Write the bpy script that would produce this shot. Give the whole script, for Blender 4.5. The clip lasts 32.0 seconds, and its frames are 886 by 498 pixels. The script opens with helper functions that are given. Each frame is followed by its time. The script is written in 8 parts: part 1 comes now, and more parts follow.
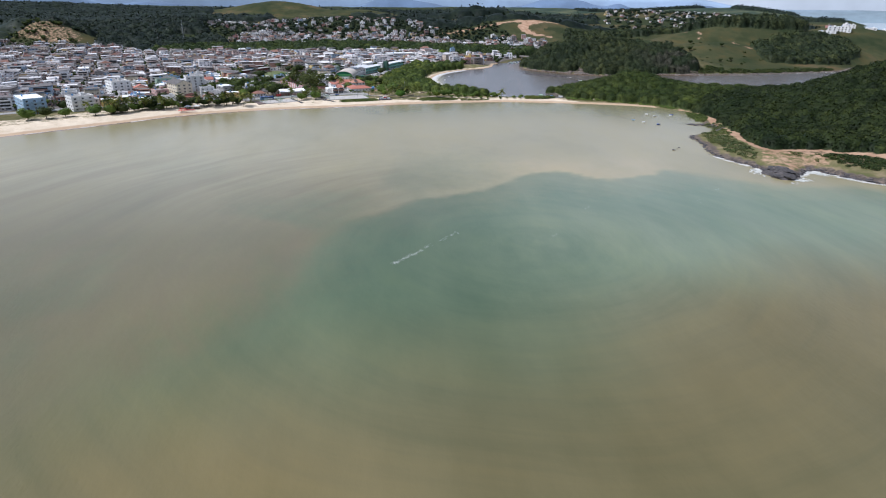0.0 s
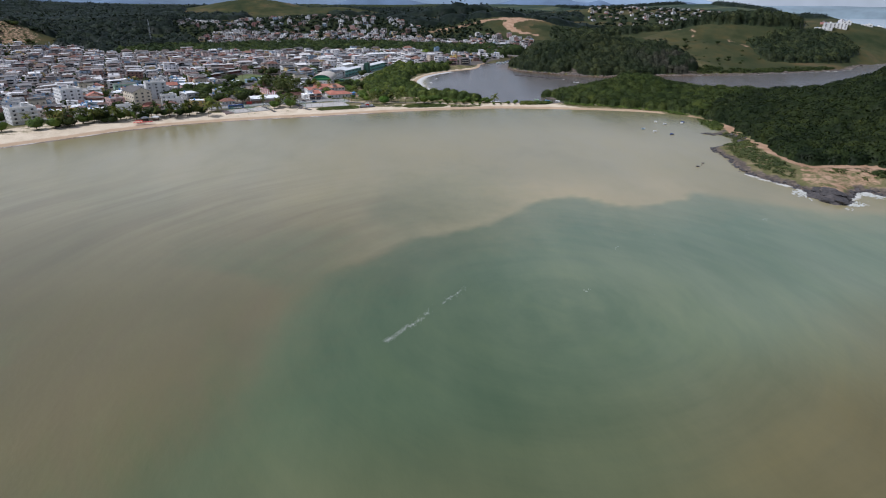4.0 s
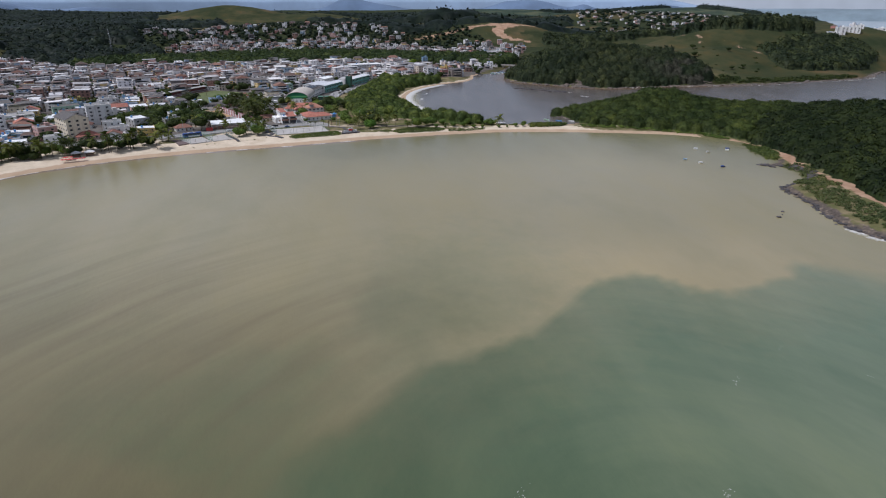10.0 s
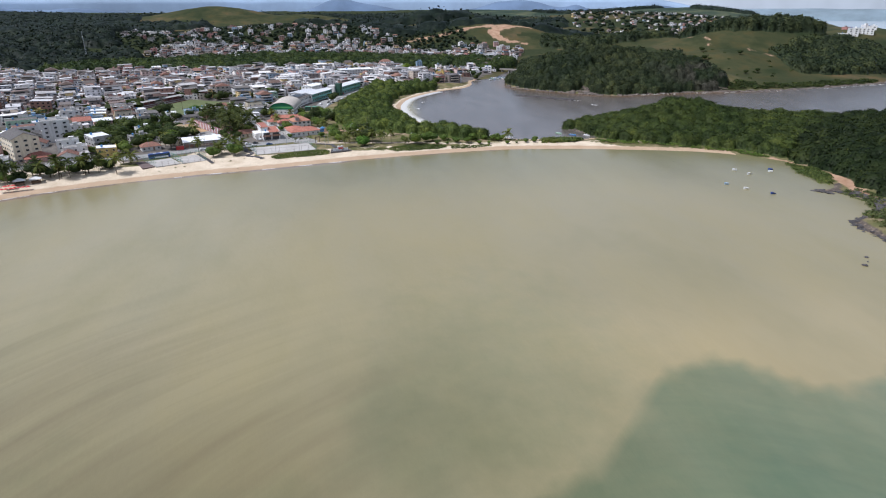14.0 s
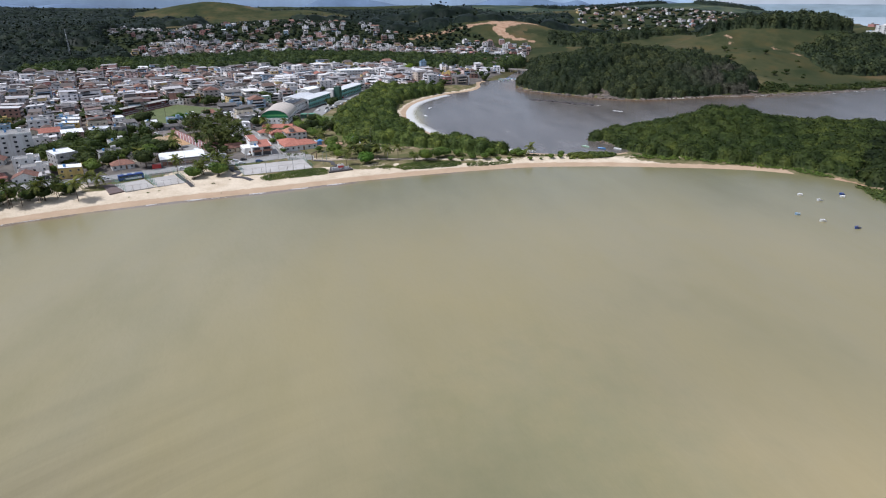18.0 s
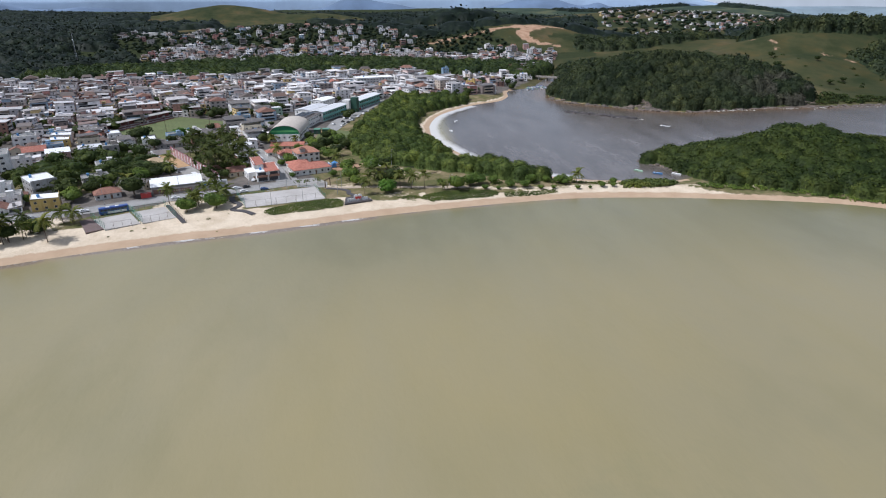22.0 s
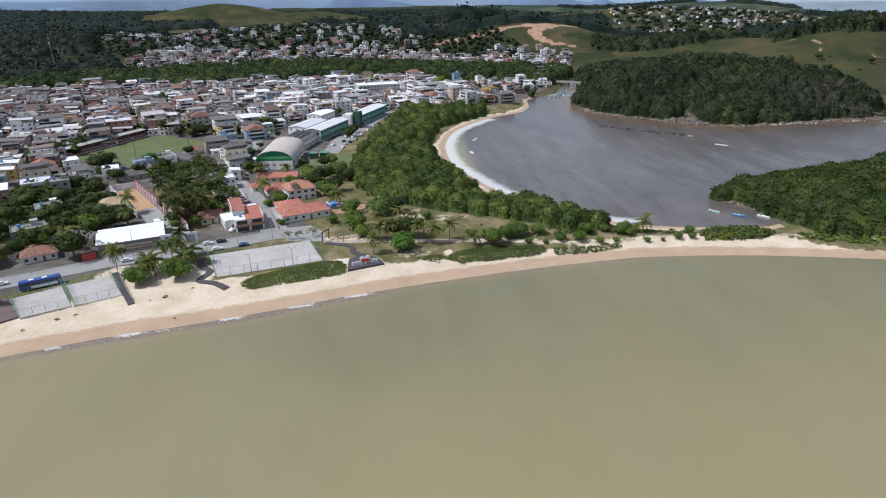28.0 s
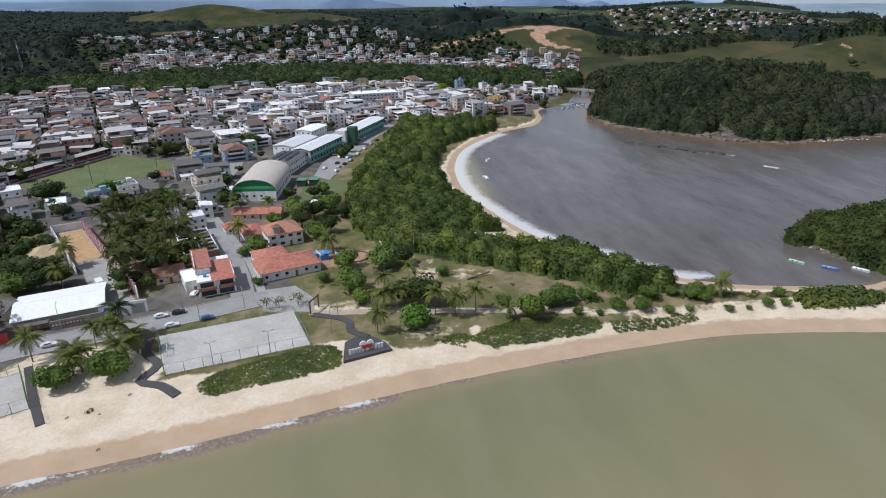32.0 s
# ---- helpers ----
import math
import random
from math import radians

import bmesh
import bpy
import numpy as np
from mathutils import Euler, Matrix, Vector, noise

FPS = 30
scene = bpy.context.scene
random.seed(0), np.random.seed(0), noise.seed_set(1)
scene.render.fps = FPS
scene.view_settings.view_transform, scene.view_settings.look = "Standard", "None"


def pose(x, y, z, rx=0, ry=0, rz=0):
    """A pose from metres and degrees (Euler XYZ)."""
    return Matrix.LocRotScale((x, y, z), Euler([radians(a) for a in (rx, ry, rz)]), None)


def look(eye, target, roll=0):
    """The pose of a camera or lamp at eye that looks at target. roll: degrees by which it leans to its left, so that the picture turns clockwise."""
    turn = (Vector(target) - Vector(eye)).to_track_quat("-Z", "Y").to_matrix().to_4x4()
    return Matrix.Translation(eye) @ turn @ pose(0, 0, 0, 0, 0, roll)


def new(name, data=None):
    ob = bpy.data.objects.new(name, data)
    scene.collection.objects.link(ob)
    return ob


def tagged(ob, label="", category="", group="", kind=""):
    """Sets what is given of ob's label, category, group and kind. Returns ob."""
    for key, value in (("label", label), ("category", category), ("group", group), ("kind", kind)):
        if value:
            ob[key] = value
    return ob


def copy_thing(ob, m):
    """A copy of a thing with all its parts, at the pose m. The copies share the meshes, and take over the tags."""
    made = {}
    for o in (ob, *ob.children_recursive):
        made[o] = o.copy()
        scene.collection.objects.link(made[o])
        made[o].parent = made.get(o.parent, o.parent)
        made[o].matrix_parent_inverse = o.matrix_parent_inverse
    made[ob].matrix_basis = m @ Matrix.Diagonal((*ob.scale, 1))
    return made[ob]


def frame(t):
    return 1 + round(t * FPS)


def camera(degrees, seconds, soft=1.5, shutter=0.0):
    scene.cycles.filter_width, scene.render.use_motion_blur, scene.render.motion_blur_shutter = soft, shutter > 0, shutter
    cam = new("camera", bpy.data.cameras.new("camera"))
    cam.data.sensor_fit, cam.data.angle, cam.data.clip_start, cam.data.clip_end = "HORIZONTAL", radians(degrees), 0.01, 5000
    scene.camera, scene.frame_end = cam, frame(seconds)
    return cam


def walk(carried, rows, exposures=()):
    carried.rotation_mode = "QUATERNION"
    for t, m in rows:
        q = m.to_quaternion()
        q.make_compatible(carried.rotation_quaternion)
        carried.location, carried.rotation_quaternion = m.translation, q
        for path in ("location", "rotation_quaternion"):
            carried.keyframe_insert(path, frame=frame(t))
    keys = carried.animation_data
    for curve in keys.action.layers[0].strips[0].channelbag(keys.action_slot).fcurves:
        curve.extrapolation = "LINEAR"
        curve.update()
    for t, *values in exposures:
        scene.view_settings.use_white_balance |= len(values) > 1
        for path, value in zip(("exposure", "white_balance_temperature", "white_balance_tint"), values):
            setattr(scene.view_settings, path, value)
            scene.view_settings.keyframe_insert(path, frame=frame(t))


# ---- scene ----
cam = camera(73.1, 32.0, soft=1.1)
PATH = [
    (0, (0.903, -531.368, 90.887), (1.079, -529.526, 90.129), 0.4),
    (1, (0.458, -518.298, 90.792), (0.647, -516.455, 90.036), 0.3),
    (2, (0.045, -504.534, 90.711), (0.248, -502.695, 89.951), 0.4),
    (3, (-0.466, -489.617, 90.774), (-0.247, -487.781, 90.011), 0.3),
    (6, (-0.727, -442.81, 91.44), (-0.475, -440.981, 90.671), 0.2),
    (7, (-0.326, -427.805, 91.502), (-0.07, -425.975, 90.735), 0.2),
    (8, (-0.326, -412.544, 91.208), (-0.069, -410.711, 90.45), 0.1),
    (9, (-0.423, -397.458, 91.129), (-0.154, -395.625, 90.375), 0.0),
    (10, (-0.245, -382.336, 91.594), (0.039, -380.505, 90.842), -0.2),
    (11, (-0.45, -367.805, 92.116), (-0.154, -365.973, 91.369), -0.3),
    (12, (-0.273, -353.773, 92.281), (0.032, -351.942, 91.536), -0.3),
    (13, (0.422, -339.235, 92.39), (0.731, -337.407, 91.64), -0.3),
    (14, (0.85, -324.793, 92.455), (1.162, -322.966, 91.704), -0.3),
    (17, (0.674, -281.861, 93.293), (0.989, -280.036, 92.537), -0.3),
    (18, (0.681, -267.966, 93.576), (0.997, -266.144, 92.812), -0.3),
    (19, (0.996, -254.318, 93.788), (1.316, -252.498, 93.023), -0.4),
    (20, (1.2, -240.417, 93.881), (1.526, -238.597, 93.118), -0.4),
    (21, (0.987, -225.604, 93.897), (1.281, -223.777, 93.137), -0.5),
    (22, (0.578, -211.118, 93.894), (0.847, -209.286, 93.138), -0.4),
    (23, (0.028, -197.624, 93.867), (0.285, -195.789, 93.115), -0.4),
    (24, (-0.503, -184.659, 94.136), (-0.25, -182.822, 93.386), -0.4),
    (25, (-0.615, -172.018, 94.374), (-0.36, -170.181, 93.626), -0.5),
    (28, (-0.254, -132.096, 95.663), (0.011, -130.267, 94.899), -0.7),
    (29, (-0.255, -117.258, 95.949), (0.016, -115.431, 95.182), -0.8),
    (30, (-0.455, -102.428, 95.898), (-0.176, -100.601, 95.133), -0.7),
    (31, (-0.302, -86.532, 95.579), (-0.014, -84.709, 94.808), -0.6),
    (32, (-0.856, -69.679, 95.401), (-0.568, -67.852, 94.64), -0.6),
]
walk(cam, [(t, look(eye, target, roll)) for t, eye, target, roll in PATH],
     [(0.0, 0.23, 5640, 12), (1.0, -0.17, 5660, 12), (3.0, -0.13, 5680, 12), (6.0, -0.25, 5700, 13), (9.0, -0.29, 5740, 14), (11.0, -0.28, 5740, 14), (13.0, 0.03, 5740, 13), (14.0, 0.16, 5740, 12),
      (17.0, 0.12, 5740, 12), (20.0, 0.06, 5740, 12), (25.0, 0.05, 5740, 11), (28.0, 0.05, 5740, 11), (30.0, 0.06, 5720, 11), (31.0, 0.03, 5710, 10), (32.0, -0.08, 5720, 10)])

# ---- light ----
SUN_ELEVATION, SUN_TURN = 56.0, -102.0
world = bpy.data.worlds.new("sky")
scene.world = world
world.use_nodes = True
wn = world.node_tree
sky = wn.nodes.new("ShaderNodeTexSky")
sky.sky_type, sky.sun_disc = "NISHITA", False
sky.sun_elevation, sky.sun_rotation = radians(SUN_ELEVATION), radians(SUN_TURN)
sky.air_density, sky.dust_density = 1.0, 2.2
# broken white cloud over a clear sky
wn.nodes["Background"].inputs["Strength"].default_value = 0.075
cloud_at = wn.nodes.new("ShaderNodeTexCoord")
cloud = wn.nodes.new("ShaderNodeTexNoise")
cloud.inputs["Scale"].default_value, cloud.inputs["Detail"].default_value, cloud.inputs["Roughness"].default_value = 2.6, 6.0, 0.55
wn.links.new(cloud_at.outputs["Generated"], cloud.inputs["Vector"])
cover = wn.nodes.new("ShaderNodeMapRange")
cover.inputs["From Min"].default_value, cover.inputs["From Max"].default_value = 0.25, 0.80
wn.links.new(cloud.outputs["Fac"], cover.inputs["Value"])
mixed = wn.nodes.new("ShaderNodeMix")
mixed.data_type = "RGBA"
wn.links.new(cover.outputs[0], mixed.inputs[0])
wn.links.new(sky.outputs[0], mixed.inputs[6])
updown = wn.nodes.new("ShaderNodeSeparateXYZ")
wn.links.new(cloud_at.outputs["Generated"], updown.inputs[0])
rising = wn.nodes.new("ShaderNodeMapRange")
rising.interpolation_type = "SMOOTHSTEP"
rising.inputs["From Min"].default_value, rising.inputs["From Max"].default_value = 0.0, 0.75
wn.links.new(updown.outputs[2], rising.inputs["Value"])
haze = wn.nodes.new("ShaderNodeMix")
haze.data_type = "RGBA"
haze.inputs[6].default_value, haze.inputs[7].default_value = (11.0, 11.8, 13.0, 1), (6.6, 7.0, 7.8, 1)
wn.links.new(rising.outputs[0], haze.inputs[0])
wn.links.new(haze.outputs[2], mixed.inputs[7])
wn.links.new(mixed.outputs[2], wn.nodes["Background"].inputs["Color"])
sun_data = bpy.data.lights.new("sun", "SUN")
sun_data.energy, sun_data.angle, sun_data.color = 3.7, radians(0.6), (1.0, 0.96, 0.91)
sun = new("sun", sun_data)
az, el = radians(SUN_TURN), radians(SUN_ELEVATION)
sun.matrix_world = look((math.sin(az) * math.cos(el) * 900, math.cos(az) * math.cos(el) * 900, math.sin(el) * 900), (0, 0, 0))

# ---- numbers and noise ----
def vnoise(x, y, size, seed=0):
    """Smooth noise from 0 to 1 with features of that size in metres."""
    x, y = np.asarray(x, float) / size + 1000.5, np.asarray(y, float) / size + 1000.5
    i, j = np.floor(x).astype(np.int64), np.floor(y).astype(np.int64)
    fx, fy = x - i, y - j
    fx, fy = fx * fx * (3 - 2 * fx), fy * fy * (3 - 2 * fy)

    def lattice(a, b):
        n = (a * 374761393 + b * 668265263 + seed * 982451653) & 0x7FFFFFFF
        n = ((n ^ (n >> 13)) * 1274126177) & 0x7FFFFFFF
        return ((n ^ (n >> 16)) & 0xFFFF) / 65535.0

    top = lattice(i, j) * (1 - fx) + lattice(i + 1, j) * fx
    low = lattice(i, j + 1) * (1 - fx) + lattice(i + 1, j + 1) * fx
    return top * (1 - fy) + low * fy


def fbm(x, y, size, seed=0, octaves=4):
    total, weight = 0, 0
    for k in range(octaves):
        total, weight = total + vnoise(x, y, size / 2 ** k, seed + k) / 2 ** k, weight + 0.5 ** k
    return total / weight


def smooth(e0, e1, v):
    k = np.clip((np.asarray(v, float) - e0) / (e1 - e0), 0, 1)
    return k * k * (3 - 2 * k)


def rounded(points, steps=4):
    """A curve through the points, as an array."""
    p = np.array([points[0], *points, points[-1]], float)
    out = []
    for k in range(1, len(p) - 2):
        for s in range(steps):
            t = s / steps
            out.append(0.5 * (2 * p[k] + (p[k + 1] - p[k - 1]) * t + (2 * p[k - 1] - 5 * p[k] + 4 * p[k + 1] - p[k + 2]) * t * t
                              + (3 * p[k] - p[k - 1] - 3 * p[k + 1] + p[k + 2]) * t ** 3))
    return np.array(out + [p[-1]])


def inside(x, y, poly):
    x, y = np.asarray(x, float), np.asarray(y, float)
    hit = np.zeros(x.shape, bool)
    for (x0, y0), (x1, y1) in zip(poly, np.roll(poly, -1, axis=0)):
        if y0 != y1:
            hit ^= ((y0 > y) != (y1 > y)) & (x < (x1 - x0) * (y - y0) / (y1 - y0) + x0)
    return hit


def far_from(x, y, line, closed=False):
    """Distance to a polyline."""
    x, y = np.asarray(x, float), np.asarray(y, float)
    best = np.full(x.shape, 1e12)
    line = np.asarray(line, float)
    for a, b in zip(line, np.roll(line, -1, axis=0)) if closed else zip(line[:-1], line[1:]):
        d = b - a
        t = np.clip(((x - a[0]) * d[0] + (y - a[1]) * d[1]) / max(d @ d, 1e-9), 0, 1)
        best = np.minimum(best, (x - a[0] - t * d[0]) ** 2 + (y - a[1] - t * d[1]) ** 2)
    return np.sqrt(best)


def depth_in(x, y, poly):
    """How deep a point lies inside a polygon; below 0 outside it."""
    d = far_from(x, y, poly, True)
    return np.where(inside(x, y, poly), d, -d)


# ---- the lie of the land ----
BEACH = rounded([(-700, -430), (-400, -178), (-270, -68), (-236, -40), (-207, -16), (-187, 2), (-160, 19), (-128, 31), (-107, 37), (-80, 44),
                 (-60, 47), (-32, 53), (-8, 59), (22, 65), (56, 70), (85, 73), (112, 74), (139, 71), (165, 66), (191, 59), (221, 50), (247, 39), (266, 24), (279, 8)])
HEADLAND = rounded([(280, -6), (274, -22), (270, -42), (262, -52), (248, -54), (262, -62), (262, -78), (252, -92), (229, -103), (225, -126), (217, -154),
                    (217, -172), (224, -190), (226, -208), (229, -221), (240, -213), (254, -203), (262, -216), (280, -240), (330, -268), (430, -300)])
BACK = rounded([(600, -290), (680, -180), (640, 0), (560, 120), (497, 152), (434, 142), (395, 152), (350, 178), (300, 184), (240, 172), (200, 156), (181, 144)])
RIVER = rounded([(181, 139), (187, 128), (191, 116), (197, 106), (187, 99), (172, 98), (153, 102), (134, 107), (117, 116), (106, 126), (97, 141), (83, 158), (74, 177),
                 (67, 203), (61, 233), (61, 267), (66, 300), (79, 338), (103, 372), (127, 396), (154, 414), (170, 443), (182, 487), (217, 514), (236, 549), (268, 609), (330, 700)])
EAST_BANK = rounded([(360, 690), (305, 610), (272, 560), (240, 500), (212, 430), (221, 392), (251, 355), (278, 328), (307, 312), (345, 318), (385, 320), (455, 316),
                     (530, 318), (610, 335), (690, 352), (750, 400), (800, 425), (900, 440)])
FAR_COAST = rounded([(1100, 560), (1400, 1000), (1800, 1700), (2300, 2350), (2700, 2900), (3300, 4200), (3700, 5400)])
LAND = np.concatenate([[(-6000, -3500), (-1600, -1200)], BEACH, HEADLAND, BACK, RIVER, EAST_BANK, FAR_COAST, [(3700, 6000), (-6000, 6000)]])
HILLS = ((330, 425, 34, 100, 52), (400, 385, 22, 90, 48), (245, 470, 16, 40, 45), (560, 490, 26, 130, 85), (665, 600, 53, 200, 85), (470, 560, 26, 120, 60), (900, 610, 50, 170, 110), (760, 520, 30, 90, 80),
         (268, 116, 16, 52, 27), (330, 84, 5, 40, 34), (455, -60, 46, 105, 85), (400, -160, 24, 80, 60), (-470, 1000, 38, 230, 170), (-60, 1150, 38, 330, 200), (350, 1080, 46, 210, 130), (300, 1340, 52, 210, 105), (-655, 770, 46, 85, 70),
         (700, 900, 26, 260, 140), (-470, 2390, 66, 270, 200), (-130, 2360, 34, 250, 170), (-740, 2300, 26, 200, 160), (-700, 820, 30, 160, 200), (560, 2100, 20, 700, 420), (1050, 1900, 44, 480, 330))


def relief(x, y):
    x, y = np.asarray(x, float), np.asarray(y, float)
    d = depth_in(x, y, LAND)
    beach = far_from(x, y, BEACH)
    steep = smooth(-50, -90, y) * smooth(180, 210, x) * smooth(40, 22, d)
    flat = np.where(d > 0, 2.6 * smooth(0, 26, d) + 0.25 * np.minimum(d, 3) / 3, 0.16 * np.maximum(d, -25))
    z = flat + steep * np.where(d > 0, 1.6 * smooth(0, 4, d), 0)
    hills = np.zeros(x.shape)
    for hx, hy, h, rx, ry in HILLS:
        hills = np.maximum(hills, h * np.exp(-((x - hx) / rx) ** 2 - ((y - hy) / ry) ** 2)) + 0.25 * np.minimum(hills, h * np.exp(-((x - hx) / rx) ** 2 - ((y - hy) / ry) ** 2))
    inland = smooth(830, 1500, y)
    hills = hills + inland * (26 * fbm(x, y, 700, 3) + 8)
    r = np.hypot(x, y + 100)
    ridge = smooth(3300, 4150, r) * smooth(4600, 4250, r)
    hills = hills + ridge * (24 + 44 * fbm(x, y, 900, 9, 3)) * smooth(0, 650, d)
    z = z + hills * smooth(2, 34, d)
    z = z + smooth(4, 20, d) * (fbm(x, y, 22, 5, 3) - 0.5) * (0.5 + 0.08 * np.minimum(hills, 40)) * np.where((hills > 2), 1.0, 0.25)
    return z


# ---- materials ----
def material(name, build):
    m = bpy.data.materials.new(name)
    m.use_nodes = True
    build(m.node_tree, m.node_tree.nodes["Principled BSDF"])
    return m


def noise_node(nt, size, detail=4.0, rough=0.6, coord=None, stretch=None):
    n = nt.nodes.new("ShaderNodeTexNoise")
    n.inputs["Scale"].default_value, n.inputs["Detail"].default_value, n.inputs["Roughness"].default_value = 1.0 / size, detail, rough
    if coord is None:
        coord = nt.nodes.new("ShaderNodeNewGeometry").outputs["Position"]
    if stretch:
        mp = nt.nodes.new("ShaderNodeMapping")
        mp.inputs["Scale"].default_value, mp.inputs["Rotation"].default_value = stretch[:3], (0, 0, radians(stretch[3]))
        nt.links.new(coord, mp.inputs["Vector"])
        coord = mp.outputs[0]
    nt.links.new(coord, n.inputs["Vector"])
    return n.outputs["Fac"]


def ramp(nt, fac, *stops):
    r = nt.nodes.new("ShaderNodeValToRGB")
    e = r.color_ramp.elements
    while len(e) < len(stops):
        e.new(0.5)
    for k, (at, c) in enumerate(stops):
        e[k].position, e[k].color = at, (*c, 1)
    nt.links.new(fac, r.inputs[0])
    return r.outputs[0]


def blend(nt, fac, a, b, how="MIX"):
    m = nt.nodes.new("ShaderNodeMix")
    m.data_type, m.blend_type = "RGBA", how
    for k, v in ((0, fac), (6, a), (7, b)):
        if isinstance(v, (int, float)):
            m.inputs[k].default_value = v
        elif isinstance(v, tuple):
            m.inputs[k].default_value = (*v, 1)
        else:
            nt.links.new(v, m.inputs[k])
    return m.outputs[2]


def reckon(nt, how, a, b=0.0, c=None):
    m = nt.nodes.new("ShaderNodeMath")
    m.operation = how
    for k, v in enumerate((a, b) if c is None else (a, b, c)):
        if isinstance(v, (int, float)):
            m.inputs[k].default_value = v
        else:
            nt.links.new(v, m.inputs[k])
    return m.outputs[0]


def bump(nt, shader, height, strength=0.3, distance=0.1):
    b = nt.nodes.new("ShaderNodeBump")
    b.inputs["Strength"].default_value, b.inputs["Distance"].default_value = strength, distance
    nt.links.new(height, b.inputs["Height"])
    nt.links.new(b.outputs[0], shader.inputs["Normal"])


def attribute(nt, name):
    a = nt.nodes.new("ShaderNodeAttribute")
    a.attribute_name = name
    return a.outputs["Fac"]


def random_of_object(nt):
    return nt.nodes.new("ShaderNodeObjectInfo").outputs["Random"]


def random_of_island(nt):
    return nt.nodes.new("ShaderNodeNewGeometry").outputs["Random Per Island"]


def local(nt):
    return nt.nodes.new("ShaderNodeTexCoord").outputs["Object"]


def plain(name, c, rough=0.7, size=0.6, vary=0.22, metal=0.0, relief=0.15, stain=4.0):
    """Paint, render, concrete, tile: one colour with grain and broad stains."""
    def build(nt, s):
        co = local(nt)
        dark, light = tuple(v * (1 - vary) for v in c), tuple(min(1, v * (1 + vary * 0.5)) for v in c)
        fine = noise_node(nt, size, 5, 0.65, co)
        col = ramp(nt, fine, (0.3, dark), (0.7, light))
        broad = ramp(nt, noise_node(nt, stain, 3, 0.6, co), (0.35, (0.72, 0.70, 0.66)), (0.62, (1, 1, 1)))
        nt.links.new(blend(nt, 0.6, col, broad, "MULTIPLY"), s.inputs["Base Color"])
        s.inputs["Roughness"].default_value, s.inputs["Metallic"].default_value = rough, metal
        bump(nt, s, fine, relief, 0.03)
    return material(name, build)


def leaves(name, *cols, rough=0.55, through_light=0.3, toned=False):
    def build(nt, s):
        stops = [(k / max(1, len(cols) - 1), c) for k, c in enumerate(cols)]
        col = ramp(nt, random_of_island(nt), *stops)
        middle = tuple(sum(c[k] for c in cols) / len(cols) for k in range(3))
        col = blend(nt, 0.5, col, middle)
        broad = ramp(nt, noise_node(nt, 11, 3, 0.6), (0.34, (0.6, 0.66, 0.64)), (0.5, (0.95, 0.97, 0.95)), (0.66, (1.45, 1.32, 1.1)))
        col = blend(nt, 0.8, col, broad, "MULTIPLY")
        stand = ramp(nt, noise_node(nt, 60, 3, 0.6), (0.36, (0.8, 0.86, 0.86)), (0.64, (1.16, 1.1, 1.02)))
        col = blend(nt, 1.0, col, stand, "MULTIPLY")
        if toned:
            col = blend(nt, 1.0, col, ramp(nt, attribute(nt, "tone"), (0.0, (0.62, 0.66, 0.62)), (0.5, (0.96, 0.96, 0.94)), (0.85, (1.3, 1.24, 1.1)), (1.0, (1.6, 1.46, 1.2))), "MULTIPLY")
            col = blend(nt, attribute(nt, "bare"), col, ramp(nt, random_of_island(nt), (0.0, (0.07, 0.064, 0.05)), (1.0, (0.15, 0.135, 0.11))))
            col = blend(nt, 0.7, col, ramp(nt, noise_node(nt, 1.6, 4, 0.7), (0.36, (0.42, 0.46, 0.44)), (0.6, (1.3, 1.27, 1.2))), "MULTIPLY")
        nt.links.new(col, s.inputs["Base Color"])
        s.inputs["Roughness"].default_value = rough
        s.inputs["Specular IOR Level"].default_value = 0.1
        glow, mix = nt.nodes.new("ShaderNodeBsdfTranslucent"), nt.nodes.new("ShaderNodeMixShader")
        nt.links.new(blend(nt, 1.0, col, (1.0, 1.0, 0.7), "MULTIPLY"), glow.inputs["Color"])
        mix.inputs[0].default_value = through_light
        nt.links.new(s.outputs[0], mix.inputs[1])
        nt.links.new(glow.outputs[0], mix.inputs[2])
        nt.links.new(mix.outputs[0], nt.nodes["Material Output"].inputs["Surface"])
    return material(name, build)


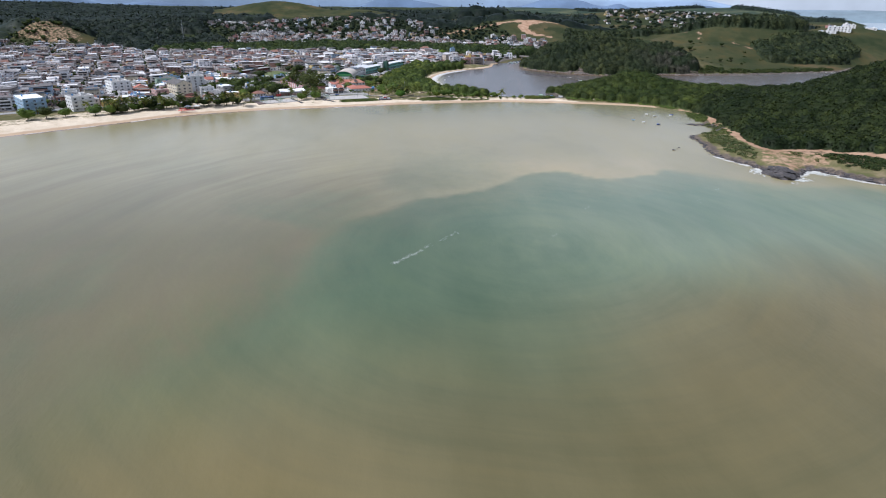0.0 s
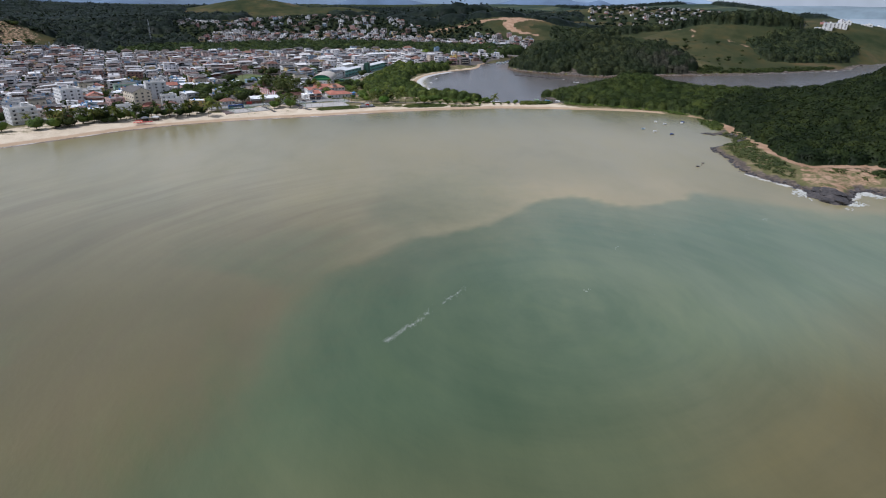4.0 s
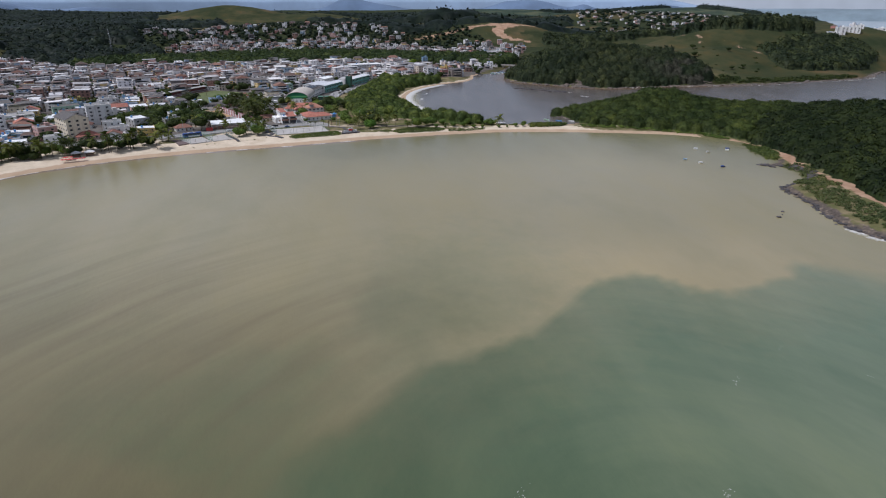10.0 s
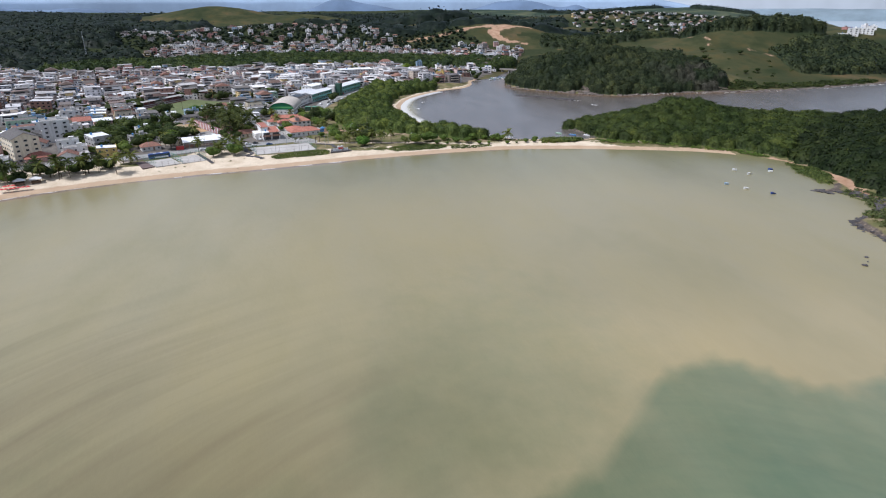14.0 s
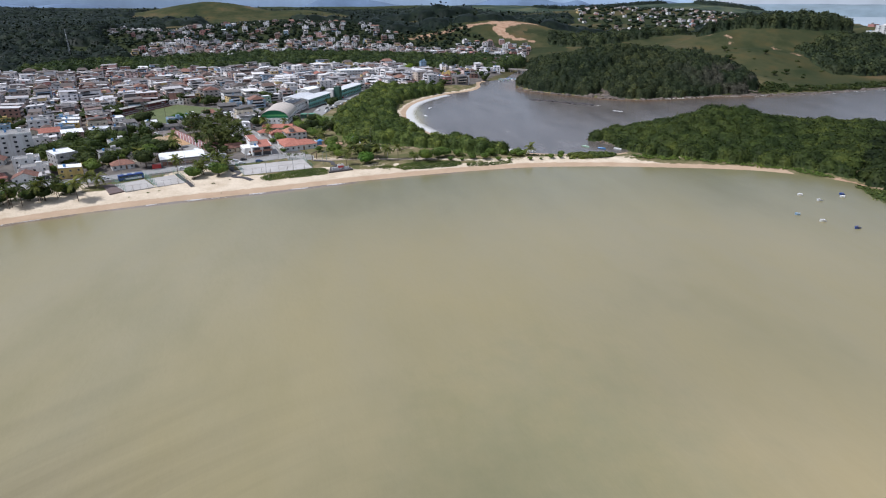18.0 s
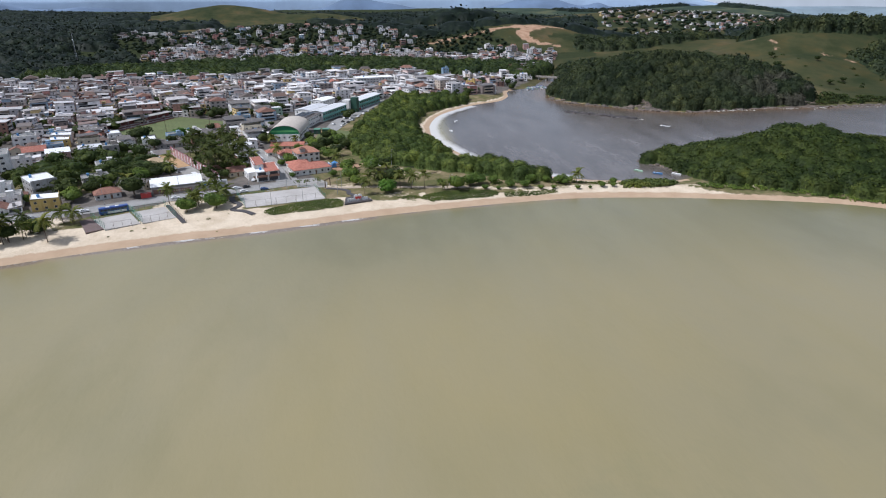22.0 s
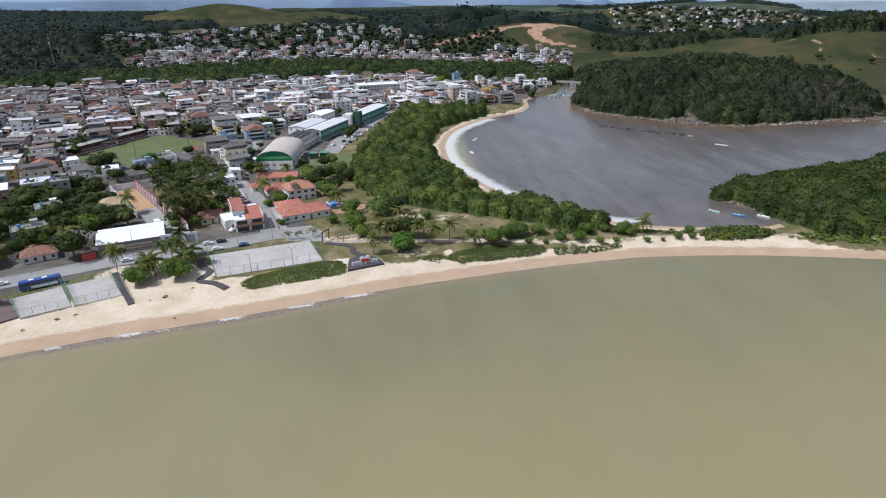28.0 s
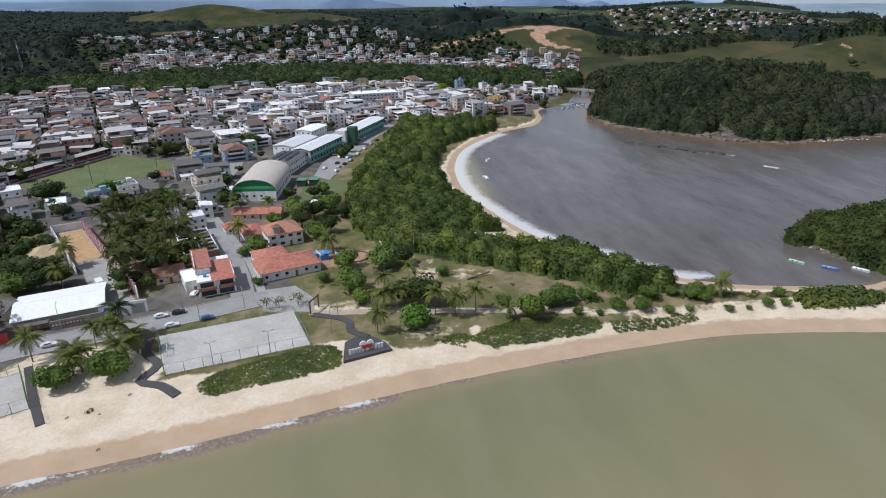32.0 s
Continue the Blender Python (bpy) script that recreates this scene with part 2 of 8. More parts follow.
def land_look(nt, s):
    grain, patch, wide = noise_node(nt, 0.8, 5, 0.7), noise_node(nt, 9, 5, 0.65), noise_node(nt, 140, 4, 0.6)
    ragged = noise_node(nt, 4.5, 6, 0.7)
    grass = ramp(nt, patch, (0.29, (0.078, 0.088, 0.032)), (0.48, (0.136, 0.124, 0.056)), (0.64, (0.245, 0.19, 0.112)))
    # far grass is darkened: cloud shade over the country put into its colour
    far_grass = ramp(nt, wide, (0.35, (0.034, 0.044, 0.021)), (0.54, (0.064, 0.066, 0.032)), (0.66, (0.098, 0.082, 0.045)))
    far_grass = blend(nt, 0.85, far_grass, ramp(nt, noise_node(nt, 34, 5, 0.66), (0.36, (0.62, 0.7, 0.6)), (0.5, (0.94, 0.92, 0.86)), (0.64, (1.3, 1.02, 0.86))), "MULTIPLY")
    sand = ramp(nt, patch, (0.3, (0.54, 0.435, 0.31)), (0.6, (0.69, 0.58, 0.44)))
    sand = blend(nt, 0.5, sand, ramp(nt, grain, (0.35, (0.7, 0.68, 0.64)), (0.65, (1, 1, 1))), "MULTIPLY")
    dirt = ramp(nt, patch, (0.3, (0.28, 0.165, 0.10)), (0.7, (0.45, 0.30, 0.20)))
    street = ramp(nt, patch, (0.3, (0.075, 0.066, 0.06)), (0.7, (0.19, 0.168, 0.146)))
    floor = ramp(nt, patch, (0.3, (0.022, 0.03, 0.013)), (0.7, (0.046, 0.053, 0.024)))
    wet = ramp(nt, patch, (0.3, (0.39, 0.275, 0.18)), (0.7, (0.475, 0.348, 0.235)))
    stone = ramp(nt, noise_node(nt, 2.5, 6, 0.7), (0.3, (0.04, 0.034, 0.032)), (0.55, (0.13, 0.105, 0.085)), (0.7, (0.30, 0.225, 0.16)))
    col = blend(nt, attribute(nt, "far"), grass, far_grass)
    # remote ground takes a bluer tone that paints in distance haze
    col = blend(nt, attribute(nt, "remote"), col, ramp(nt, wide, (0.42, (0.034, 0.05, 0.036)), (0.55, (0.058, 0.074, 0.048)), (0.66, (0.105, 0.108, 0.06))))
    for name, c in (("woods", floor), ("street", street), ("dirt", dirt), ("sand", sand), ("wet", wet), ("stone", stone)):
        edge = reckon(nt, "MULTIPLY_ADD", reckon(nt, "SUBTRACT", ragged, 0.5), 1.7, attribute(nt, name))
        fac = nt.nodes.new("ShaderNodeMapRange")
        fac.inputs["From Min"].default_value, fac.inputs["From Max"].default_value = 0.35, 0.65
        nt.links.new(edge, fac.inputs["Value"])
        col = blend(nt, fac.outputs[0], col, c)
    nt.links.new(col, s.inputs["Base Color"])
    s.inputs["Roughness"].default_value = 0.9
    s.inputs["Specular IOR Level"].default_value = 0.04
    bump(nt, s, grain, 0.35, 0.15)


def water_look(nt, s):
    swirl = noise_node(nt, 34, 5, 0.6, None, (1.0, 0.32, 1.0, -38.0))
    arc = nt.nodes.new("ShaderNodeCombineXYZ")
    nt.links.new(attribute(nt, "arc_out"), arc.inputs[0])
    nt.links.new(attribute(nt, "arc_round"), arc.inputs[1])
    nt.links.new(attribute(nt, "arc_side"), arc.inputs[2])
    streak = noise_node(nt, 11, 5, 0.62, arc.outputs[0])
    murk = ramp(nt, swirl, (0.3, (0.266, 0.227, 0.119)), (0.5, (0.296, 0.252, 0.139)), (0.7, (0.317, 0.272, 0.16)))
    brown = ramp(nt, swirl, (0.3, (0.119, 0.103, 0.047)), (0.7, (0.151, 0.131, 0.065)))
    green = ramp(nt, swirl, (0.3, (0.067, 0.1, 0.0488)), (0.7, (0.099, 0.13, 0.0675)))
    # stretched colour streaks paint the lighter and darker faces of river swells
    river = ramp(nt, noise_node(nt, 16, 6, 0.7, None, (1.0, 0.3, 1.0, -56.0)), (0.32, (0.077, 0.064, 0.053)), (0.5, (0.113, 0.096, 0.084)), (0.68, (0.146, 0.127, 0.114)))
    rust = (0.16, 0.095, 0.05)
    # open sea is pale: sky reflection put into its base colour
    sea = (0.38, 0.42, 0.44)

    def reach(name, spread=0.7, width=0.12):
        e = reckon(nt, "MULTIPLY_ADD", reckon(nt, "SUBTRACT", swirl, 0.5), spread, attribute(nt, name))
        f = nt.nodes.new("ShaderNodeMapRange")
        f.interpolation_type = "SMOOTHSTEP"
        f.inputs["From Min"].default_value, f.inputs["From Max"].default_value = 0.5 - width, 0.5 + width
        nt.links.new(e, f.inputs["Value"])
        return f.outputs[0]
    col = blend(nt, reach("brown", 0.5, 0.45), murk, brown)
    col = blend(nt, attribute(nt, "olive"), col, ramp(nt, swirl, (0.3, (0.174, 0.157, 0.079)), (0.7, (0.208, 0.189, 0.102))))
    green = blend(nt, attribute(nt, "pale"), green, ramp(nt, swirl, (0.3, (0.138, 0.178, 0.109)), (0.7, (0.182, 0.208, 0.134))))
    green = blend(nt, attribute(nt, "ochre"), green, ramp(nt, swirl, (0.3, (0.125, 0.104, 0.0442)), (0.7, (0.157, 0.13, 0.06))))
    wisp = noise_node(nt, 15, 6, 0.66, arc.outputs[0])
    green = blend(nt, 1.0, green, ramp(nt, wisp, (0.34, (0.88, 0.91, 0.91)), (0.5, (1, 1, 1)), (0.66, (1.1, 1.07, 1.03))), "MULTIPLY")
    torn = reckon(nt, "MULTIPLY_ADD", reckon(nt, "SUBTRACT", noise_node(nt, 9, 5, 0.65), 0.5), 0.35, attribute(nt, "green"))
    clear_water = nt.nodes.new("ShaderNodeMapRange")
    clear_water.inputs["From Min"].default_value, clear_water.inputs["From Max"].default_value = 0.08, 0.92
    nt.links.new(torn, clear_water.inputs["Value"])
    col = blend(nt, attribute(nt, "silt"), col, ramp(nt, swirl, (0.3, (0.33, 0.265, 0.14)), (0.7, (0.385, 0.315, 0.18))))
    col = blend(nt, clear_water.outputs[0], col, green)
    col = blend(nt, reckon(nt, "MULTIPLY", reach("lines", 0.3, 0.5), ramp(nt, streak, (0.42, (0, 0, 0)), (0.66, (0.46,) * 3))), col, (0.13, 0.104, 0.056))
    col = blend(nt, 1.0, col, ramp(nt, noise_node(nt, 110, 5, 0.6, None, (1.0, 0.6, 1.0, -20.0)), (0.36, (0.84, 0.865, 0.86)), (0.5, (0.97, 0.97, 0.96)), (0.64, (1.02, 1.0, 0.93))), "MULTIPLY")
    col = blend(nt, attribute(nt, "river"), col, river)
    col = blend(nt, attribute(nt, "rust"), col, rust)
    col = blend(nt, attribute(nt, "open"), col, sea)
    shoal = nt.nodes.new("ShaderNodeMapRange")
    shoal.interpolation_type = "SMOOTHSTEP"
    shoal.inputs["From Min"].default_value, shoal.inputs["From Max"].default_value, shoal.inputs["To Max"].default_value = 9.0, 0.0, 0.75
    nt.links.new(attribute(nt, "beach_edge"), shoal.inputs["Value"])
    col = blend(nt, shoal.outputs[0], col, (0.30, 0.215, 0.13))
    froth = noise_node(nt, 1.1, 6, 0.72)
    stirred = nt.nodes.new("ShaderNodeMapRange")
    stirred.interpolation_type = "SMOOTHSTEP"
    stirred.inputs["From Min"].default_value, stirred.inputs["From Max"].default_value, stirred.inputs["To Max"].default_value = 5.0, 2.4, 0.8
    nt.links.new(reckon(nt, "MULTIPLY_ADD", reckon(nt, "SUBTRACT", noise_node(nt, 14, 4, 0.6), 0.5), 7.0, attribute(nt, "beach_edge")), stirred.inputs["Value"])
    col = blend(nt, stirred.outputs[0], col, ramp(nt, froth, (0.36, (0.13, 0.1, 0.078)), (0.52, (0.19, 0.15, 0.12)), (0.68, (0.34, 0.3, 0.26))))
    swell = noise_node(nt, 9, 3, 0.6)
    sheet_foam = None
    for name, lo, hi, width, level, sway in (("beach_edge", 0.0, 3.4, 0.12, 1.39, 1.3), ("river_edge", 0.0, 9.5, 0.2, 0.98, 0.55), ("rock_edge", 0.0, 6.5, 0.10, 1.22, 1.3)):
        off = reckon(nt, "MULTIPLY_ADD", reckon(nt, "SUBTRACT", swell, 0.5), -hi * sway, attribute(nt, name))
        band = nt.nodes.new("ShaderNodeMapRange")
        band.inputs["From Min"].default_value, band.inputs["From Max"].default_value = hi, lo
        nt.links.new(off, band.inputs["Value"])
        e = reckon(nt, "ADD", band.outputs[0], reckon(nt, "MULTIPLY", froth, 1.4))
        f = nt.nodes.new("ShaderNodeMapRange")
        f.inputs["From Min"].default_value, f.inputs["From Max"].default_value = level - width, level + width
        nt.links.new(e, f.inputs["Value"])
        f = reckon(nt, "MULTIPLY", f.outputs[0], reckon(nt, "GREATER_THAN", band.outputs[0], 0.02))
        sheet_foam = f if sheet_foam is None else reckon(nt, "MAXIMUM", sheet_foam, f)
    col = blend(nt, reckon(nt, "MULTIPLY", sheet_foam, 0.75), col, (0.66, 0.65, 0.63))
    nt.links.new(col, s.inputs["Base Color"])
    nt.links.new(reckon(nt, "MULTIPLY_ADD", sheet_foam, 0.5, 0.23), s.inputs["Roughness"])
    s.inputs["IOR"].default_value, s.inputs["Specular IOR Level"].default_value = 1.38, 0.5
    ripple = reckon(nt, "ADD", noise_node(nt, 1.6, 4, 0.6, None, (1.0, 0.45, 1.0, -40.0)), noise_node(nt, 7, 3, 0.6, None, (1.0, 0.4, 1.0, -30.0)))
    bump(nt, s, ripple, 0.35, 0.22)


LAND_MAT = material("ground", land_look)
WATER_MAT = material("water", water_look)
LEAF_DARK = leaves("dark_leaves", (0.022, 0.0361, 0.012), (0.036, 0.0551, 0.017), (0.056, 0.076, 0.024), (0.088, 0.103, 0.034))
LEAF_MANGROVE = leaves("spit_leaves", (0.03, 0.0494, 0.015), (0.075, 0.106, 0.027), (0.13, 0.16, 0.041), (0.205, 0.218, 0.063))
LEAF_SPIT = leaves("garden_leaves", (0.022, 0.038, 0.011), (0.041, 0.0655, 0.017), (0.068, 0.095, 0.025), (0.108, 0.123, 0.037))
ROOF_MANGROVE = leaves("mangrove_leaves", (0.038, 0.064, 0.018), (0.068, 0.1, 0.028), (0.106, 0.143, 0.04), (0.162, 0.192, 0.062), toned=True)
ROOF_SPIT = leaves("spit_hill_leaves", (0.027, 0.0437, 0.014), (0.044, 0.0646, 0.019), (0.066, 0.0893, 0.027), (0.094, 0.114, 0.038), toned=True)
# headland leaves darkened: shade on the slope put into their colour
ROOF_HEAD = leaves("headland_leaves", (0.0138, 0.0233, 0.0092), (0.0228, 0.035, 0.0125), (0.0335, 0.0475, 0.0168), (0.0495, 0.0625, 0.0245), toned=True)
ROOF_SLOPE = leaves("slope_leaves", (0.021, 0.0323, 0.019), (0.032, 0.0456, 0.025), (0.051, 0.066, 0.035), (0.082, 0.098, 0.052), toned=True)
ROOF_BELT = leaves("belt_leaves", (0.026, 0.044, 0.018), (0.039, 0.062, 0.023), (0.055, 0.079, 0.031), (0.075, 0.1, 0.041), toned=True)
# cloud shade and a little haze blue are put into these leaf tones
LEAF_FAR = leaves("far_leaves", (0.0115, 0.0208, 0.0126), (0.0218, 0.0338, 0.0184), (0.0356, 0.0491, 0.0253), through_light=0.15)
LEAF_MID = leaves("broad_leaves", (0.045, 0.0808, 0.018), (0.085, 0.142, 0.028), (0.14, 0.199, 0.042), (0.21, 0.252, 0.062))
LEAF_BUSH = leaves("creeper_leaves", (0.062, 0.096, 0.024), (0.105, 0.142, 0.037), (0.17, 0.192, 0.06))
LEAF_PALM = leaves("palm_leaves", (0.07, 0.104, 0.024), (0.13, 0.155, 0.038), (0.23, 0.215, 0.066))
BARK = plain("bark", (0.16, 0.12, 0.085), 0.9, 0.3, 0.35, relief=0.6)


# ---- mesh helpers ----
def thing(name, x=0, y=0, z=0, turn=0, label="", category="", group=""):
    e = new(name)
    e.matrix_basis = pose(x, y, z, 0, 0, turn)
    e.empty_display_size = 0.5
    return tagged(e, label, category, group)


def part(name, bm, mat, parent=None, label=""):
    me = bpy.data.meshes.new(name)
    bm.to_mesh(me)
    bm.free()
    me.materials.append(mat)
    ob = new(name, me)
    if parent is not None:
        ob.parent = parent
    if label:
        ob["label"] = label
    return ob


def again(ob, parent, x=0, y=0, z=0, turn=0):
    """One more part on the same mesh."""
    o = new(ob.name.split(".")[0], ob.data)
    o.parent = parent
    o.matrix_basis = pose(x, y, z, 0, 0, turn)
    return o


def box(bm, x0, y0, z0, x1, y1, z1, bevel=0.0):
    made = bmesh.ops.create_cube(bm, size=1, matrix=Matrix.LocRotScale(((x0 + x1) / 2, (y0 + y1) / 2, (z0 + z1) / 2), None, (abs(x1 - x0), abs(y1 - y0), abs(z1 - z0))))
    if bevel:
        bmesh.ops.bevel(bm, geom=list({e for v in made["verts"] for e in v.link_edges}), offset=bevel, segments=1, affect="EDGES")
    return bm


def boxes(*sizes, bevel=0.0):
    bm = bmesh.new()
    for s in sizes:
        box(bm, *s, bevel=bevel)
    return bm


def rod(bm, a, b, r0, r1=None, sides=6):
    """A tapered bar from a to b."""
    a, b = Vector(a), Vector(b)
    q = (b - a).to_track_quat("Z", "Y").to_matrix().to_4x4()
    bmesh.ops.create_cone(bm, cap_ends=True, segments=sides, radius1=r0, radius2=r0 if r1 is None else r1, depth=(b - a).length, matrix=Matrix.Translation((a + b) / 2) @ q)
    return bm


def prism(points, z0, z1, bm=None):
    """An upright block over an outline."""
    bm = bm or bmesh.new()
    low, top = [bm.verts.new((x, y, z0)) for x, y in points], [bm.verts.new((x, y, z1)) for x, y in points]
    bm.faces.new(top)
    bm.faces.new(low[::-1])
    for k in range(len(points)):
        j = (k + 1) % len(points)
        bm.faces.new((low[k], low[j], top[j], top[k]))
    bmesh.ops.recalc_face_normals(bm, faces=bm.faces)
    return bm


def mesh_from(name, verts, faces, mat, flat=True):
    """A mesh from arrays; all faces have the same number of corners."""
    verts, faces = np.asarray(verts, np.float32), np.asarray(faces, np.int32)
    me = bpy.data.meshes.new(name)
    n, k = faces.shape
    me.vertices.add(len(verts))
    me.vertices.foreach_set("co", verts.ravel())
    me.loops.add(n * k)
    me.loops.foreach_set("vertex_index", faces.ravel())
    me.polygons.add(n)
    me.polygons.foreach_set("loop_start", np.arange(0, n * k, k, dtype=np.int32))
    me.polygons.foreach_set("use_smooth", np.full(n, not flat))
    me.update(calc_edges=True)
    me.materials.append(mat)
    return me


def sheet(name, xs, ys, z_of, mat):
    x, y = np.meshgrid(xs, ys)
    z = z_of(x.ravel(), y.ravel())
    i = np.arange(len(xs) * len(ys)).reshape(len(ys), len(xs))
    f = np.stack([i[:-1, :-1], i[:-1, 1:], i[1:, 1:], i[1:, :-1]], -1).reshape(-1, 4)
    me = mesh_from(name, np.stack([x.ravel(), y.ravel(), z], -1), f, mat, flat=False)
    return new(name, me), x.ravel(), y.ravel()


def mark(ob, name, values):
    a = ob.data.attributes.new(name, "FLOAT", "POINT")
    a.data.foreach_set("value", np.asarray(values, np.float32))


def axis(*spans):
    """Steps of given sizes between given places: (from, to, step), ..."""
    out = [spans[0][0]]
    for a, b, s0, s1 in spans:
        at, n = a, 0
        while at < b - 1e-6:
            k = (at - a) / (b - a)
            at = min(b, at + s0 + (s1 - s0) * k)
            out.append(at)
    return np.array(out)


# ---- ground ----
GX = axis((-5000, -700, 260, 30), (-700, -330, 20, 8), (-330, -140, 6, 3), (-140, 190, 2.8, 2.8), (190, 300, 3, 3), (300, 520, 3.5, 6), (520, 1000, 9, 22), (1000, 4600, 26, 170))
GY = axis((-1500, -280, 150, 12), (-280, 20, 4.4, 4.4), (20, 130, 2.2, 2.2), (130, 470, 4, 6), (470, 1100, 8, 14), (1100, 5000, 20, 80))
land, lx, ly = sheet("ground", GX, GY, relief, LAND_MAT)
tagged(land, "coastal ground with pale beach, grass, streets and wooded hills", "ground", kind="structure")
GZ = np.array([v.co.z for v in land.data.vertices]).reshape(len(GY), len(GX))


def ground(x, y):
    """The height of the finished ground sheet."""
    x, y = np.asarray(x, float), np.asarray(y, float)
    i, j = np.clip(np.searchsorted(GX, x) - 1, 0, len(GX) - 2), np.clip(np.searchsorted(GY, y) - 1, 0, len(GY) - 2)
    fx, fy = np.clip((x - GX[i]) / (GX[i + 1] - GX[i]), 0, 1), np.clip((y - GY[j]) / (GY[j + 1] - GY[j]), 0, 1)
    return (GZ[j, i] * (1 - fx) + GZ[j, i + 1] * fx) * (1 - fy) + (GZ[j + 1, i] * (1 - fx) + GZ[j + 1, i + 1] * fx) * fy


def gz(x, y):
    return float(ground(x, y))


shore = depth_in(lx, ly, LAND)
on_beach = far_from(lx, ly, BEACH)
on_river = far_from(lx, ly, RIVER)

# regions of the plan
AXIS_U, AXIS_V, TOWN_AT = np.array((0.937, 0.35)), np.array((-0.35, 0.937)), np.array((-36.0, 108.0))
SPIT_WOODS = rounded([(50, 440), (31, 376), (15, 314), (4, 268), (-2, 215), (6, 174), (20, 152), (44, 135), (72, 117), (92, 103), (108, 101), (104, 114), (92, 132),
                      (76, 152), (62, 182), (54, 210), (48, 240), (48, 268), (53, 300), (66, 342), (94, 380), (122, 408), (104, 420), (80, 425), (56, 432)], 2)
SPIT_HILL = rounded([(194, 84), (200, 77), (226, 65), (253, 51), (274, 33), (286, 13), (300, 30), (400, 60), (420, 110), (400, 145), (350, 170), (300, 176), (240, 168), (200, 154), (184, 141), (190, 128), (194, 112)], 2)
RIGHT_HILL = rounded([(288, 12), (284, -20), (276, -60), (265, -105), (252, -146), (254, -172), (266, -184), (300, -196), (350, -215), (480, -270), (640, -250), (660, -150), (620, 20), (540, 110), (420, 120), (340, 60)], 2)
EAST_WOODS = rounded([(214, 432), (226, 394), (254, 360), (282, 334), (312, 318), (400, 326), (452, 330), (456, 372), (432, 410), (398, 438), (350, 466), (312, 480), (290, 520), (300, 570), (262, 540), (238, 490)], 2)
BELT = rounded([(-400, 745), (-425, 655), (-300, 672), (-193, 660), (-70, 690), (60, 690), (150, 650), (220, 590), (248, 610), (300, 700), (160, 800), (0, 850), (-160, 850), (-300, 780)], 2)
WEST_LOT = [(-190, 160), (-156, 215), (-141, 210), (-113, 160), (-116, 134), (-150, 112), (-185, 118)]
PALM_LOT = [(-115, 206), (-92, 222), (-82, 210), (-66, 170), (-60, 150), (-72, 128), (-78, 124)]
TOWN = [(-330, 20), (-150, 62), (-60, 110), (-20, 118), (-45, 190), (-40, 218), (-30, 222), (-28, 268), (-18, 290), (8, 340), (40, 440), (150, 440), (190, 500), (230, 560), (200, 600), (140, 640), (60, 672), (-70, 672),
        (-193, 645), (-300, 655), (-420, 640), (-640, 780), (-900, 820), (-1000, 500), (-700, 0)]
wobble = 7 * (fbm(lx, ly, 14, 21, 3) - 0.5)
back = 24 - 10 * smooth(-2, 14, lx) * smooth(150, 120, lx) * 0.95 + 6 * (vnoise(lx, ly, 30, 4) - 0.5) + smooth(150, 215, lx) * -18 - 6 * smooth(240, 256, lx) + smooth(-40, -90, lx) * 4 - smooth(40, 80, lx) * smooth(170, 140, lx) * 2.5
sand = smooth(back + 2.5, back - 2.5, on_beach + wobble * 0.5) * (shore > -8) * smooth(-60, -48, ly + np.where(lx > 200, 0, 999)) * smooth(266, 252, lx)
sand = np.maximum(sand, smooth(8.5, 5.8, on_river + wobble) * (shore > -6) * smooth(-40, 60, ly) * smooth(470, 440, ly) * smooth(176, 160, lx))
for cx, cy, rx, ry in ((48, 284, 15, 5), (64, 162, 18, 8), (-78, 80, 21, 17), (-46, 72, 8, 5), (34, 83, 2, 6)):
    sand = np.maximum(sand, smooth(1.3, 0.8, np.hypot((lx - cx) / rx, (ly - cy) / ry) + wobble * 0.1))
sand = np.maximum(sand, 0.62 * smooth(3.4, 1.2, far_from(lx, ly, rounded([(-28, 113), (-10, 108), (11, 104), (40, 98), (70, 93), (100, 89), (140, 88), (180, 82), (230, 66)])) + wobble * 0.25))
for cx, cy, rx, ry in ((24, 134, 7, 15), (-2, 113, 10, 4), (18, 88, 12, 5), (40, 128, 10, 4)):
    sand = np.maximum(sand, 0.42 * smooth(1.5, 0.4, np.hypot((lx - cx) / rx, (ly - cy) / ry) + wobble * 0.1))
sand = np.maximum(sand, 0.58 * smooth(62, 50, on_beach) * smooth(-122, -140, lx) * (shore > 0))
wet = smooth(10.0, 5.0, on_beach + wobble * 0.15) * (lx < 262) + smooth(6.5, 3.0, on_river + wobble * 0.3) * (lx < 190)
TRACK = rounded([(276, 12), (279, -14), (278, -40), (269, -62), (262, -84), (255, -112), (249, -140), (247, -160), (254, -170), (276, -174), (290, -188), (330, -214), (400, -245)])
EARTH = rounded([(230, -188), (240, -172), (247, -160), (262, -168), (278, -174), (288, -186), (276, -194), (264, -206), (254, -202), (245, -208), (236, -210), (229, -200)])
dirt = smooth(4.6, 2.2, far_from(lx, ly, TRACK) + wobble * 0.3)
dirt = np.maximum(dirt, 0.5 * smooth(-2, 3, depth_in(lx, ly, EARTH) + wobble * 0.4))
dirt = np.maximum(dirt, 0.5 * smooth(14, 8, far_from(lx, ly, [(284, -196), (330, -230), (400, -262)]) + wobble * 0.5))
for rut in ([(560, 545), (566, 565), (560, 600)], [(610, 470), (618, 500), (606, 530)]):
    dirt = np.maximum(dirt, 0.6 * smooth(5, 2, far_from(lx, ly, rut) + wobble * 0.4))
dirt = np.maximum(dirt, smooth(1.2, 0.8, np.hypot((lx + 10) / 14, (ly - 152) / 9) + wobble * 0.05) * 0.8)
